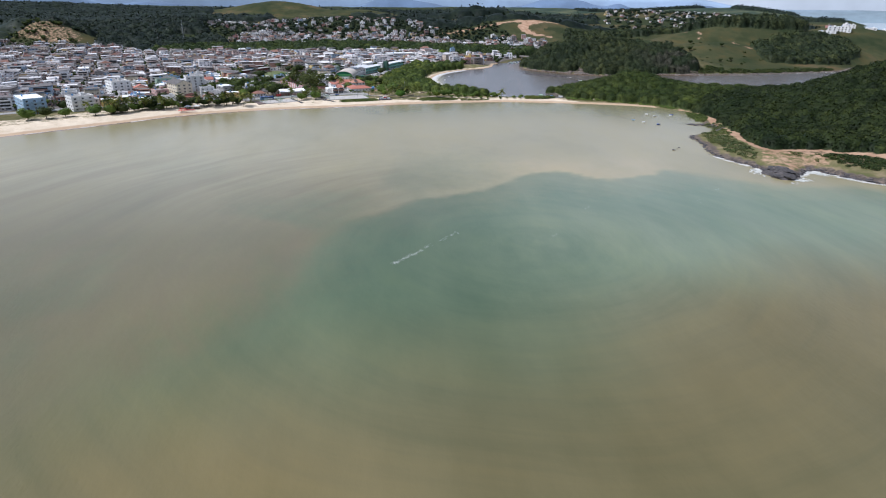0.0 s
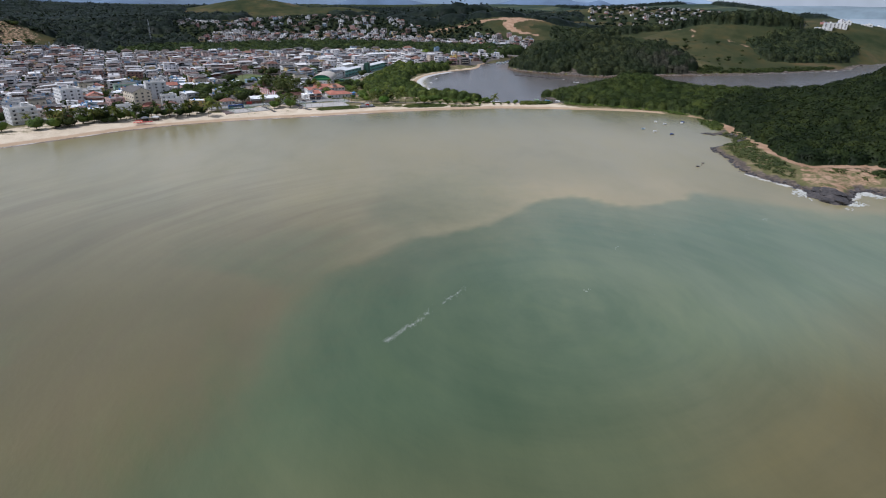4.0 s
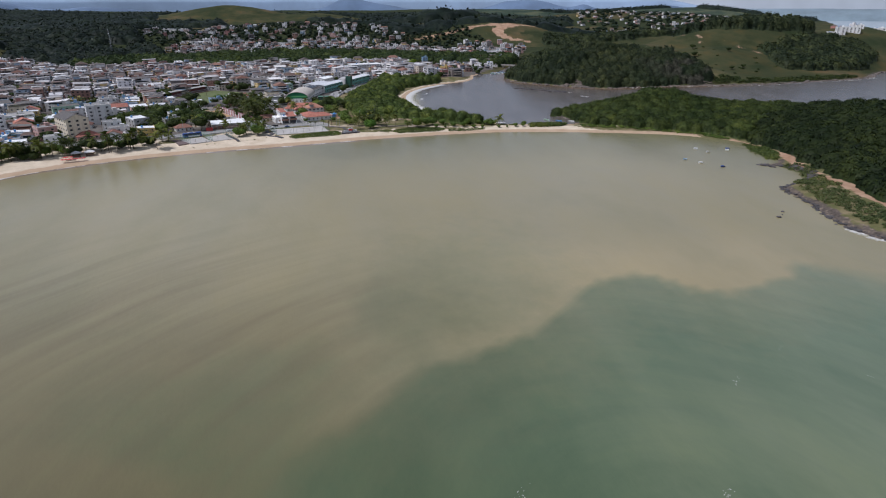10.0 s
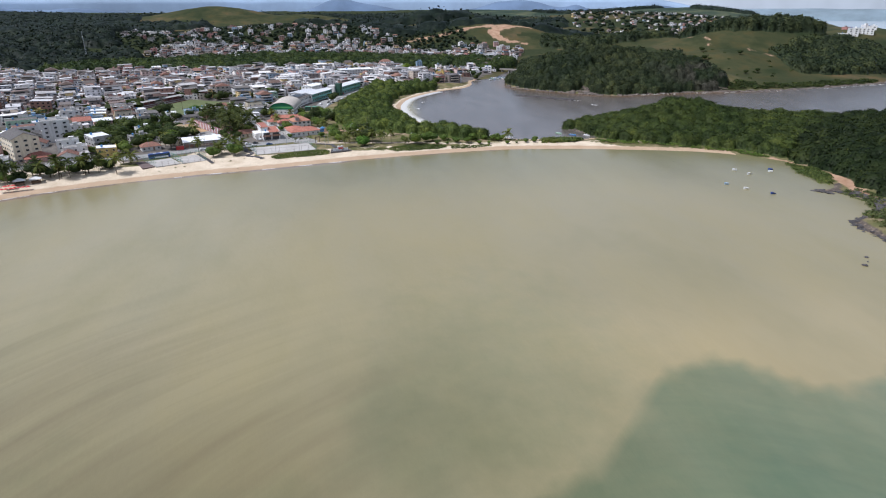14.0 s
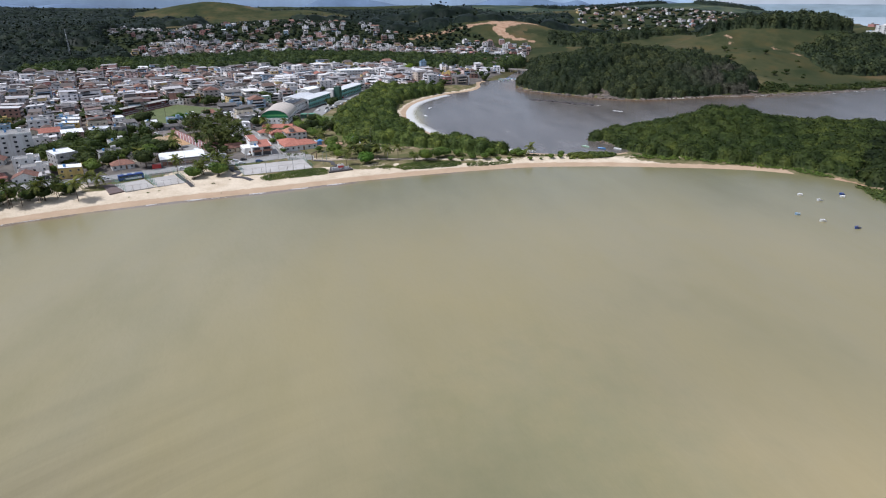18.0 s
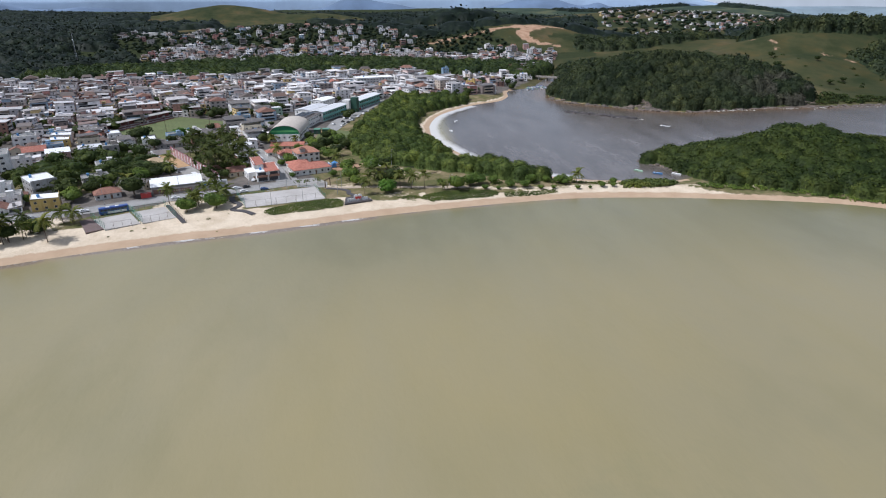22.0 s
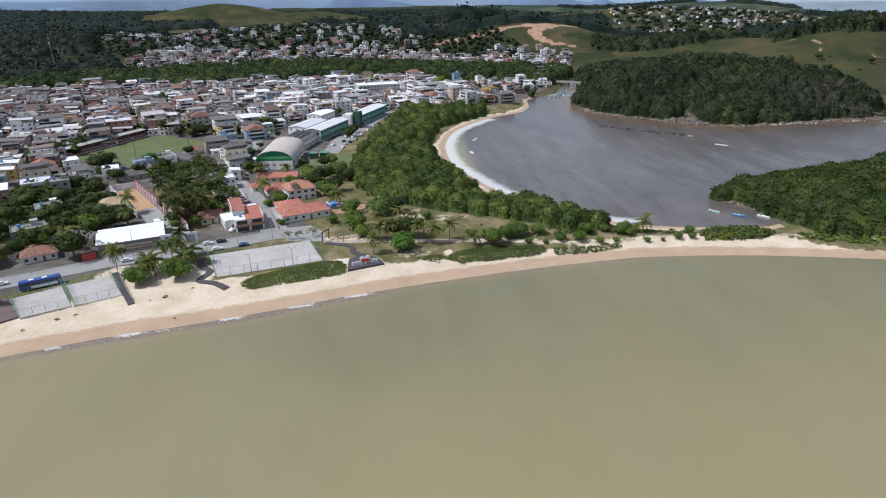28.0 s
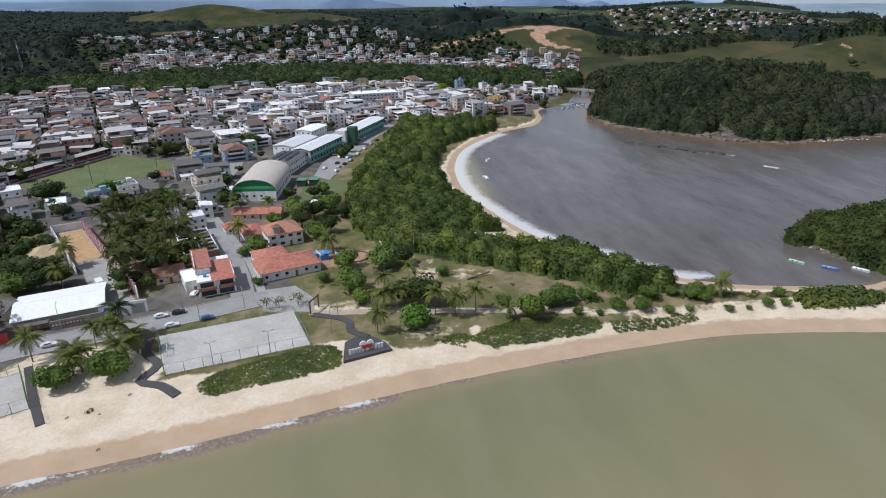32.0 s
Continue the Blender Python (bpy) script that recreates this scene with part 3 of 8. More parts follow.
QUARRY = rounded([(150, 1004), (230, 1022), (310, 1044), (395, 1058), (440, 1056)])
LOOP = rounded([(118, 1205), (122, 1240), (170, 1256), (250, 1262), (330, 1258)])
CUTTING = rounded([(404, 1058), (360, 1030), (338, 1004), (350, 966), (396, 940)])
rough_cut = 16 * (fbm(lx, ly, 40, 51, 4) - 0.5)
dirt = np.maximum(dirt, 0.9 * smooth(10, 5, np.minimum(far_from(lx, ly, QUARRY), far_from(lx, ly, LOOP)) + 0.5 * rough_cut))
dirt = np.maximum(dirt, smooth(13, 7, far_from(lx, ly, CUTTING) + 1.4 * rough_cut))
dirt = np.maximum(dirt, 0.75 * smooth(1.2, 0.8, np.hypot((lx - 150) / 40, (ly - 880) / 26) + 0.06 * rough_cut))
town_deep = depth_in(lx, ly, TOWN)
stone = (lx > 195) * (ly < -44) * (ly > -330) * smooth(5.0, 2.6, np.abs(shore - 0.6) + wobble * 0.8) * (lx < 420)
stone = np.maximum(stone, smooth(4.5, 2.2, np.abs(shore) + wobble * 0.9) * smooth(260, 300, lx) * smooth(300, 320, ly) * (lx < 1000))
stone = np.maximum(stone, smooth(0.6, 0.64, fbm(lx, ly, 16, 83, 3)) * smooth(32, 24, far_from(lx, ly, EAST_BANK)) * (shore > 2) * (lx < 470))
stone = np.maximum(stone, smooth(7, 4, np.hypot(lx - 180, ly - 142) + wobble * 0.5))
PASTURE = np.array([(440, 640), (560, 560), (1000, 480), (1200, 900), (1050, 1150), (640, 1180), (470, 1000), (420, 800)], float)
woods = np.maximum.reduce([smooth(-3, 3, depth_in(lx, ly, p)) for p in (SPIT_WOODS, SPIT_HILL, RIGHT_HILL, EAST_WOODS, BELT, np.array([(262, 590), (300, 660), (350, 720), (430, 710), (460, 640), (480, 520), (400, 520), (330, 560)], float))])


def wooded(x, y):
    """Above 0 where the far country is woodland."""
    w = fbm(x, y, 430, 31, 2) - 0.43 + 0.26 * smooth(-0.2, -0.32, x / (y + 500)) - 0.09 * smooth(0.08, 0.3, x / (y + 500))
    hump = np.minimum(np.hypot((x + 470) / 290, (y - 2330) / 200), np.hypot((x + 150) / 230, (y - 2300) / 160))
    w = np.minimum(w, (hump - 1.0) * 0.5 + 0.12 * (fbm(x, y, 150, 33, 2) - 0.5))
    w = np.where((depth_in(x, y, PASTURE) > 0) & (w < 0.16), -0.1, w)
    cut = np.minimum(np.minimum(far_from(x, y, QUARRY), far_from(x, y, LOOP)) - 40, far_from(x, y, CUTTING) - 44)
    return np.minimum(w, cut * 0.01)


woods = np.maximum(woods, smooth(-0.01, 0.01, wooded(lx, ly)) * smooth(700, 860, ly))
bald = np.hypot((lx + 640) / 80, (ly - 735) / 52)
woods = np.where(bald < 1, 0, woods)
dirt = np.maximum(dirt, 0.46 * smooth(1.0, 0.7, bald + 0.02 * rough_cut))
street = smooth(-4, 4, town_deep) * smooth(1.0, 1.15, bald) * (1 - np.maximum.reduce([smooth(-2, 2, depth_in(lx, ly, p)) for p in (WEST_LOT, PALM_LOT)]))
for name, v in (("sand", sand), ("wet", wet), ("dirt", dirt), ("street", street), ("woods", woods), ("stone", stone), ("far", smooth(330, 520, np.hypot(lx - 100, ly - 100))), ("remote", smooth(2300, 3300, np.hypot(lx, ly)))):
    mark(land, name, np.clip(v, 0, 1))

# ---- water ----
WX = axis((-5000, -500, 200, 20), (-500, -320, 9, 5), (-320, 320, 5, 5), (320, 450, 5, 6), (450, 5000, 8, 200))
WY = axis((-1600, -480, 100, 8), (-480, -320, 6, 4), (-320, 440, 5, 5), (440, 480, 6, 6), (480, 4900, 10, 220))
sea, wx, wy = sheet("water", WX, WY, lambda x, y: np.zeros(x.shape), WATER_MAT)
tagged(sea, "murky tan and green bay water with a grey-brown river mouth", "water", kind="structure")
PLUME = rounded([(-330, -700), (-170, -470), (-110, -400), (-80, -372), (-58, -352), (-46, -334), (-38, -307), (-26, -285), (-17, -272), (-4, -262), (9, -250), (26, -240), (46, -232), (56, -223), (66, -211), (76, -204), (92, -200),
                 (105, -199), (112, -212), (122, -214), (137, -212), (150, -207), (160, -201), (170, -194), (186, -208), (215, -230), (262, -240), (330, -290), (420, -330), (500, -460), (400, -700)])
warp_x, warp_y = wx + 16 * (fbm(wx, wy, 26, 43, 4) - 0.5), wy + 16 * (fbm(wx, wy, 26, 47, 4) - 0.5)
deep = depth_in(warp_x, warp_y, PLUME)
soft = 3.0 + 34 * smooth(-10, -60, wx) + 10 * smooth(-230, -300, wy) + 10 * smooth(150, 190, wx)
green = smooth(-soft * 0.6, soft, deep) * (0.66 + 0.34 * smooth(0, 55, deep))
green = np.maximum(green, 0.42 * smooth(-130, -5, deep) * smooth(120, 30, wx) * smooth(0.3, 0.62, fbm(0.5 * wx + wy, wx - 0.3 * wy, 60, 67, 3)))
south = wy - np.interp(wx, (-300, -120, -26, 24, 49, 83, 124, 164, 240, 400), (-395, -384, -366, -378, -372, -350, -330, -318, -316, -330))
ochre = smooth(26, -60, south + 44 * (fbm(wx, wy, 70, 45, 4) - 0.5))
pale = smooth(0, 100, wx + 60 * (fbm(wx, wy, 60, 49, 3) - 0.5) + 0.25 * (wy + 250)) * (0.66 + 0.34 * np.maximum(smooth(-335, -385, wy), smooth(80, 150, wx)))
in_river = smooth(-6, 6, depth_in(wx, wy, [(60, 90), (180, 96), (200, 100), (250, 165), (330, 180), (460, 130), (640, 60), (900, 300), (900, 460), (300, 330), (400, 800), (100, 560)]))
brown = 0.15 + 0.95 * smooth(-240, -400, wy) + 0.5 * smooth(150, -30, wx) * smooth(-130, -260, wy) * smooth(-360, -290, wy) + 0.12 * smooth(120, 60, np.hypot(wx - 130, wy + 60) * 0.6)
for name, v in (("green", green), ("silt", 0.75 * smooth(-60, -2, deep) * smooth(4, -2, deep) * smooth(-40, 50, wx) * smooth(190, 150, wx)), ("pale", pale), ("ochre", ochre), ("brown", brown), ("lines", smooth(60, -60, wx) * smooth(-70, -220, wy) * smooth(0.9, 0.4, green)), ("arc_out", np.hypot(wx - 55, wy + 310) + 9 * (fbm(wx, wy, 50, 61, 3) - 0.5)), ("arc_round", 13 * (wx - 55) / (np.hypot(wx - 55, wy + 310) + 1)), ("arc_side", 13 * (wy + 310) / (np.hypot(wx - 55, wy + 310) + 1)), ("river", in_river), ("olive", 0.9 * smooth(130, 15, far_from(wx, wy, BEACH)) * (0.5 + 0.5 * smooth(-120, 90, wx))),
                ("rust", 0.7 * smooth(26, 6, far_from(wx, wy, EAST_BANK)) * smooth(560, 420, wx)), ("open", smooth(900, 1300, wx + 0.4 * wy))):
    mark(sea, name, v if name.startswith("arc") else np.clip(v, 0, 1))

for name, v in (("beach_edge", np.maximum(far_from(wx, wy, BEACH), 0) + 60 * smooth(120, 170, wx) + 2.2 * smooth(0, 40, wx) + 1.3 * smooth(0.5, 0.7, vnoise(wx, wy, 26, 14))), ("river_edge", far_from(wx, wy, RIVER) + 40 * smooth(116, 100, wy) + 40 * smooth(380, 410, wy) + 40 * smooth(130, 150, wx)),
                ("rock_edge", np.minimum(far_from(wx, wy, HEADLAND) + 50 * smooth(-165, -140, wy), far_from(wx, wy, EAST_BANK) + 2.5 + 50 * smooth(330, 300, wx)))):
    mark(sea, name, v)

# mountains beyond the country, low coast across the sea; haze tinted into base colours
bearing, across = np.meshgrid(np.radians(np.linspace(-48, 35, 260)), np.linspace(4350, 4640, 7))
deg = np.degrees(bearing)
crest = (62 + 12 * fbm(deg * 30, across * 0, 55, 91, 3)) * smooth(34, 29, deg)
for at, wide, rise in ((-27, 3.2, 66), (-33, 4.0, 44), (-20, 3.0, 26), (0.6, 2.1, 74), (3.4, 2.4, 34), (-9.5, 3.4, 30), (17.4, 2.6, 58), (14.6, 2.0, 40), (21.6, 1.0, 34), (28.0, 3.0, 26)):
    crest = crest + rise * np.exp(-(((deg - at) / wide) ** 2) * (1 + 0.5 * vnoise(deg * 40, deg * 0, 30, 93)))
mz = crest * np.sin(np.pi * np.clip((across - 4350) / 290, 0, 1)) ** 0.8
mi = np.arange(mz.size).reshape(mz.shape)
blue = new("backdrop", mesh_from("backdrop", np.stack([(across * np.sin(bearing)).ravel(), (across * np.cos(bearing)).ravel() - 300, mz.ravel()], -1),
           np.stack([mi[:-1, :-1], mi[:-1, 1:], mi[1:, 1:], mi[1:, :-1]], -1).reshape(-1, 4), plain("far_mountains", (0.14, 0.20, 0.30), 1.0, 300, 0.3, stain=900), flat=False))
tagged(blue, "mountains on the horizon with haze blue in their colour", "mountains", kind="structure")
# added rear range fills the strip above the horizon with haze colour
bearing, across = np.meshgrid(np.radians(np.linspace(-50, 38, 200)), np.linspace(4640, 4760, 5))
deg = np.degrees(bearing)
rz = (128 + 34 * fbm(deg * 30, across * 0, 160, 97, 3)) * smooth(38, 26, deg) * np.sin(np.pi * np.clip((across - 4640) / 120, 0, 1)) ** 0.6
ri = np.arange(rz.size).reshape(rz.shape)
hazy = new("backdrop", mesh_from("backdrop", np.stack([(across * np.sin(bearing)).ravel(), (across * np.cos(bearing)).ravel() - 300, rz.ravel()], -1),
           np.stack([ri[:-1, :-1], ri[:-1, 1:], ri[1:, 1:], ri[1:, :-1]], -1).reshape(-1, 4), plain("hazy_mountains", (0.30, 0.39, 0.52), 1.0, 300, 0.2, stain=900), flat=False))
tagged(hazy, "pale blue range added to fill the horizon haze", "mountains", kind="structure")

# coast slope tinted pale, standing in for hazy sea up to the horizon
bearing, across = np.meshgrid(np.radians(np.linspace(26, 75, 90)), np.linspace(4350, 4800, 9))
hx, hy = across * np.sin(bearing), across * np.cos(bearing)
hz = -2 + (48 + 50 * fbm(hx, hy, 900, 77, 4)) * np.sin(np.pi * np.clip((across - 4350) / 450, 0, 1)) ** 0.7
hi = np.arange(hz.size).reshape(hz.shape)
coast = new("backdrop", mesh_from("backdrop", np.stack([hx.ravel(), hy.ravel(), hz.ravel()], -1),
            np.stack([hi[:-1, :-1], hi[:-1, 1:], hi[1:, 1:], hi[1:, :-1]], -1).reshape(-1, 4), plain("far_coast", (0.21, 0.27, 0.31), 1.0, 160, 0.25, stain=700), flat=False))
tagged(coast, "hills across the open sea, pale haze tint in their colour", "hills", kind="structure")

# ---- woods ----
def crown(rng, lobes, leaf, count, squash=0.75):
    """Leaf tufts on the skin of several lobes; a crown about 1 m in radius. Gives corners, quads and the way the skin faces."""
    centres = [(0, 0, 0, 0.62)] + [(math.cos(a) * r, math.sin(a) * r, rng.uniform(-0.15, 0.35), rng.uniform(0.34, 0.54))
                                  for a, r in ((k * 6.283 / lobes + rng.uniform(-0.5, 0.5), rng.uniform(0.4, 0.66)) for k in range(lobes))]
    vs, ns = [], []
    for _ in range(count):
        cx, cy, cz, r = centres[rng.randrange(len(centres))]
        th, up = rng.uniform(0, 6.283), rng.uniform(-0.35, 1)
        skin = Vector((math.cos(th) * math.sqrt(1 - up * up), math.sin(th) * math.sqrt(1 - up * up), up))
        at = Vector((cx, cy, cz)) + skin * r * rng.uniform(0.82, 1.1)
        n = (skin + Vector((rng.uniform(-1, 1), rng.uniform(-1, 1), rng.uniform(-0.3, 1))) * 0.5).normalized()
        side = n.orthogonal().normalized()
        side.rotate(Matrix.Rotation(rng.uniform(0, 6.283), 3, n))
        other, s = n.cross(side), leaf * rng.uniform(0.55, 1.4)
        facing = (skin * 0.75 + n * 0.55 + Vector((0, 0, 0.25))).normalized()
        for a, b, c in ((-1, -0.6, 0), (1, -0.7, -0.25), (0.8, 0.7, 0.1), (-0.9, 0.8, -0.3)):
            p = at + side * a * s + other * b * s + n * c * s
            vs.append((p.x, p.y, p.z * squash))
            ns.append(facing[:])
    return np.array(vs), np.arange(len(vs)).reshape(-1, 4), np.array(ns)


def core(r=0.7, squash=0.66):
    """The dense inside of a crown."""
    bm = bmesh.new()
    bmesh.ops.create_cube(bm, size=1.15 * r)
    bmesh.ops.subdivide_edges(bm, edges=bm.edges[:], cuts=1, use_grid_fill=True)
    for v in bm.verts:
        v.co = v.co.normalized() * r
    bm.verts.index_update()
    at = np.array([v.co[:] for v in bm.verts])
    faces = np.array([[v.index for v in f.verts] for f in bm.faces])
    bm.free()
    return at * (1, 1, squash), faces, at / r


def with_core(c, r=0.7, squash=0.66):
    v, f, n = core(r, squash)
    return np.concatenate([c[0], v]), np.concatenate([c[1], f + len(c[0])]), np.concatenate([c[2], n])


def leafy(name, verts, faces, facing, mat):
    """A mesh of leaves that is shaded as the skin of its crown."""
    me = mesh_from(name, verts, faces, mat, flat=False)
    me.normals_split_custom_set_from_vertices(np.asarray(facing, np.float32))
    return me


def planted(name, kinds, rng, places, mat, label, category):
    """One object of many crowns. places: x, y, z, radius across, height factor."""
    vs, fs, ns, at = [], [], [], 0
    for x, y, z, r, h in places:
        v, f, n = kinds[rng.randrange(len(kinds))]
        a = rng.uniform(0, 6.283)
        c, s = math.cos(a), math.sin(a)
        vs.append(np.stack([(v[:, 0] * c - v[:, 1] * s) * r + x, (v[:, 0] * s + v[:, 1] * c) * r + y, v[:, 2] * r * h + z], -1))
        ns.append(np.stack([n[:, 0] * c - n[:, 1] * s, n[:, 0] * s + n[:, 1] * c, n[:, 2]], -1))
        fs.append(f + at)
        at += len(v)
    ob = new(name, leafy(name, np.concatenate(vs), np.concatenate(fs), np.concatenate(ns), mat))
    return tagged(ob, label, category, kind="stuff")


def strewn(rng, poly, step, keep=1.0, margin=0.0):
    """Jittered places inside an outline."""
    poly = np.asarray(poly, float)
    (x0, y0), (x1, y1) = poly.min(0), poly.max(0)
    nx, ny = int((x1 - x0) / step) + 1, int((y1 - y0) / step) + 1
    gx, gy = np.meshgrid(x0 + step * np.arange(nx), y0 + step * np.arange(ny))
    gx = gx.ravel() + np.array([rng.uniform(-0.5, 0.5) * step for _ in range(gx.size)])
    gy = gy.ravel() + np.array([rng.uniform(-0.5, 0.5) * step for _ in range(gy.size)])
    ok = depth_in(gx, gy, poly) > margin
    ok &= np.array([rng.random() < keep for _ in range(gx.size)])
    return gx[ok], gy[ok]


rng = random.Random(11)
FULL = [with_core(crown(rng, 8, 0.092, 210)) for _ in range(6)]
THIN = [with_core(crown(rng, 4, 0.26, 26)) for _ in range(5)]
TUFT = [with_core(crown(rng, 4, 0.34, 12), 0.75, 0.7) for _ in range(5)]


def wood(name, poly, step, size, kinds, mat, label, keep=1.0, height=1.0, lift=0.55, skip=None):
    x, y = strewn(rng, poly, step, keep)
    if skip is not None:
        ok = ~skip(x, y)
        x, y = x[ok], y[ok]
    z = ground(x, y)
    places = []
    for a, b, c in zip(x, y, z):
        r = size * rng.choice((0.6, 0.75, 0.9, 1.05, 1.35)) * rng.uniform(0.9, 1.1)
        places.append((a, b, c + r * lift + rng.uniform(0, 0.25) * size, r, height * rng.uniform(0.8, 1.3)))
    return planted(name, kinds, rng, places, mat, label, "trees")


def clearing(x, y):
    return (np.hypot((x - 48) / 20, (y - 284) / 9.5) < 1) | (np.hypot((x - 64) / 22, (y - 162) / 11) < 1)


def canopy(name, poly, step, size, tall, mat, label, leaf, density, skip=None, cell=1.3, bare=None):
    """Closed woodland: the crowns of many trees grown into one uneven roof of leaves."""
    poly = np.asarray(poly, float)
    tx, ty = strewn(rng, poly, step)
    if skip is not None:
        ok = ~skip(tx, ty)
        tx, ty = tx[ok], ty[ok]
    x0, y0 = tx.min() - 2 * size, ty.min() - 2 * size
    nx, ny = int((tx.max() + 2 * size - x0) / cell) + 1, int((ty.max() + 2 * size - y0) / cell) + 1
    top, tone = np.full((ny, nx), -0.4), np.full((ny, nx), 0.5)
    for a, b in zip(tx, ty):
        r = size * rng.choice((0.7, 0.85, 1.0, 1.0, 1.2, 1.5)) * rng.uniform(0.9, 1.1)
        h, t = tall * (r / size) ** 0.6 * rng.uniform(0.8, 1.15), rng.random()
        i0, i1, j0, j1 = max(0, int((b - r - y0) / cell)), int((b + r - y0) / cell) + 2, max(0, int((a - r - x0) / cell)), int((a + r - x0) / cell) + 2
        wx0, wy0 = np.meshgrid(x0 + cell * np.arange(j0, min(nx, j1)), y0 + cell * np.arange(i0, min(ny, i1)))
        d2 = ((wx0 - a) ** 2 + (wy0 - b) ** 2) / r ** 2
        dome = np.where(d2 < 1, h * (0.12 + 0.88 * np.sqrt(np.maximum(0, 1 - d2))), -0.4)
        old = top[i0:i1, j0:j1]
        tone[i0:i1, j0:j1] = np.where(dome > old, t, tone[i0:i1, j0:j1])
        top[i0:i1, j0:j1] = np.maximum(old, dome)
    gx, gy = np.meshgrid(x0 + cell * np.arange(nx), y0 + cell * np.arange(ny))
    top = np.where(top > 0, top + 0.32 * tall * (fbm(gx, gy, 1.1 * size, 19, 3) - 0.5), top)
    z = ground(gx.ravel(), gy.ravel()).reshape(gx.shape) + top
    dy, dx = np.gradient(z, cell)
    normal = np.stack([-dx, -dy, np.ones_like(z)], -1)
    normal /= np.linalg.norm(normal, axis=-1, keepdims=True)
    n = np.arange(nx * ny).reshape(ny, nx)
    grown = (top[:-1, :-1] > 0) | (top[:-1, 1:] > 0) | (top[1:, 1:] > 0) | (top[1:, :-1] > 0)
    roof = np.stack([n[:-1, :-1], n[:-1, 1:], n[1:, 1:], n[1:, :-1]], -1)[grown]
    used, roof = np.unique(roof, return_inverse=True)
    roof = roof.reshape(-1, 4)
    seed = np.random.RandomState(len(tx))
    count = int(density * grown.sum() * cell * cell)
    li, lj = np.nonzero(top > 0.3)
    steep = np.minimum(1 / normal[li, lj, 2], 5.0)
    pick = seed.choice(len(li), int(count * steep.mean()), p=steep / steep.sum())
    steep, count = steep[pick], len(pick)
    li, lj = li[pick], lj[pick]
    face = normal[li, lj] + seed.normal(0, 0.55, (count, 3)) + (0, 0, 0.1)
    face /= np.linalg.norm(face, axis=1, keepdims=True)
    at = np.stack([gx[li, lj], gy[li, lj], z[li, lj]], -1) + seed.uniform(-0.5, 0.5, (count, 3)) * (cell, cell, 0.6) - np.stack([0 * steep, 0 * steep, seed.uniform(-0.5, 0.5, count) * cell * (steep - 1)], -1) + normal[li, lj] * seed.uniform(0, 1, (count, 1)) ** 2 * 2.4 * leaf
    side = np.cross(face, seed.normal(0, 1, (count, 3)))
    side /= np.linalg.norm(side, axis=1, keepdims=True)
    other, s = np.cross(face, side), leaf * seed.uniform(0.5, 1.4, (count, 1))
    corners = np.stack([at + side * a * s + other * b * s + face * c * s for a, b, c in ((-1, -0.6, 0), (1, -0.7, -0.25), (0.8, 0.7, 0.1), (-0.9, 0.8, -0.3))], 1).reshape(-1, 3)
    soft = normal[li, lj] * 0.55 + face * 0.6
    soft /= np.linalg.norm(soft, axis=1, keepdims=True)
    verts = np.concatenate([np.stack([gx.ravel(), gy.ravel(), z.ravel()], -1)[used], corners])
    faces = np.concatenate([roof, len(used) + np.arange(4 * count).reshape(-1, 4)])
    me = leafy(name, verts, faces, np.concatenate([normal.reshape(-1, 3)[used], np.repeat(soft, 4, 0)]), mat)
    ob = new(name, me)
    each = np.concatenate([tone.ravel()[used], np.repeat(np.clip(tone[li, lj] + seed.normal(0, 0.16, count), 0, 1), 4)])
    if bare is not None:
        spot = np.concatenate([bare(gx.ravel()[used], gy.ravel()[used]), np.repeat(bare(gx[li, lj], gy[li, lj]), 4)])
        mark(ob, "bare", spot)
    mark(ob, "tone", each)
    return tagged(ob, label, "trees", kind="stuff")


canopy("mangrove_trees", SPIT_WOODS, 4.9, 3.7, 6.0, ROOF_MANGROVE, "dense green mangrove and almond trees on the sand spit", 0.38, 2.6, clearing, 0.9)
canopy("spit_hill_trees", SPIT_HILL, 4.6, 3.9, 4.8, ROOF_SPIT, "dense green trees covering the low rocky spit hill", 0.45, 1.8, lambda x, y: depth_in(x, y, RIGHT_HILL) > 0, 1.1)
canopy("headland_trees", RIGHT_HILL, 4.8, 4.0, 5.4, ROOF_HEAD, "thick dark green woodland on the headland slope", 0.52, 1.1, lambda x, y: (far_from(x, y, TRACK) < 5.8) | ((x > 240) & (y < np.interp(x, (246, 254, 276, 290, 330, 400), (-160, -170, -174, -188, -214, -245)))) | (x > 0.94 * (y + 531) + 20), 1.3)
canopy("east_bank_trees", EAST_WOODS, 4.8, 4.0, 7.6, ROOF_SLOPE, "dark green forest covering the hill across the river", 0.62, 1.4, lambda x, y: (far_from(x, y, EAST_BANK) < 26) & (fbm(x, y, 16, 83, 3) > 0.62), 1.2,
       bare=lambda x, y: 0.75 * smooth(0.46, 0.6, fbm(x, y, 22, 85, 3)) * smooth(340, 410, x + 0.4 * (y - 380)) * smooth(60, 30, far_from(x, y, EAST_BANK)))
canopy("mangrove_belt", BELT, 7.6, 6.2, 9.0, ROOF_BELT, "wide dark green belt of mangrove trees behind the town", 0.95, 0.3, None, 2.4)
canopy("hill_copse", rounded([(596, 396), (690, 398), (785, 448), (806, 500), (740, 540), (640, 505)], 2), 7.5, 6.4, 9.0, ROOF_SLOPE, "dark copse on the far grassy hill", 1.0, 0.4, None, 2.2)
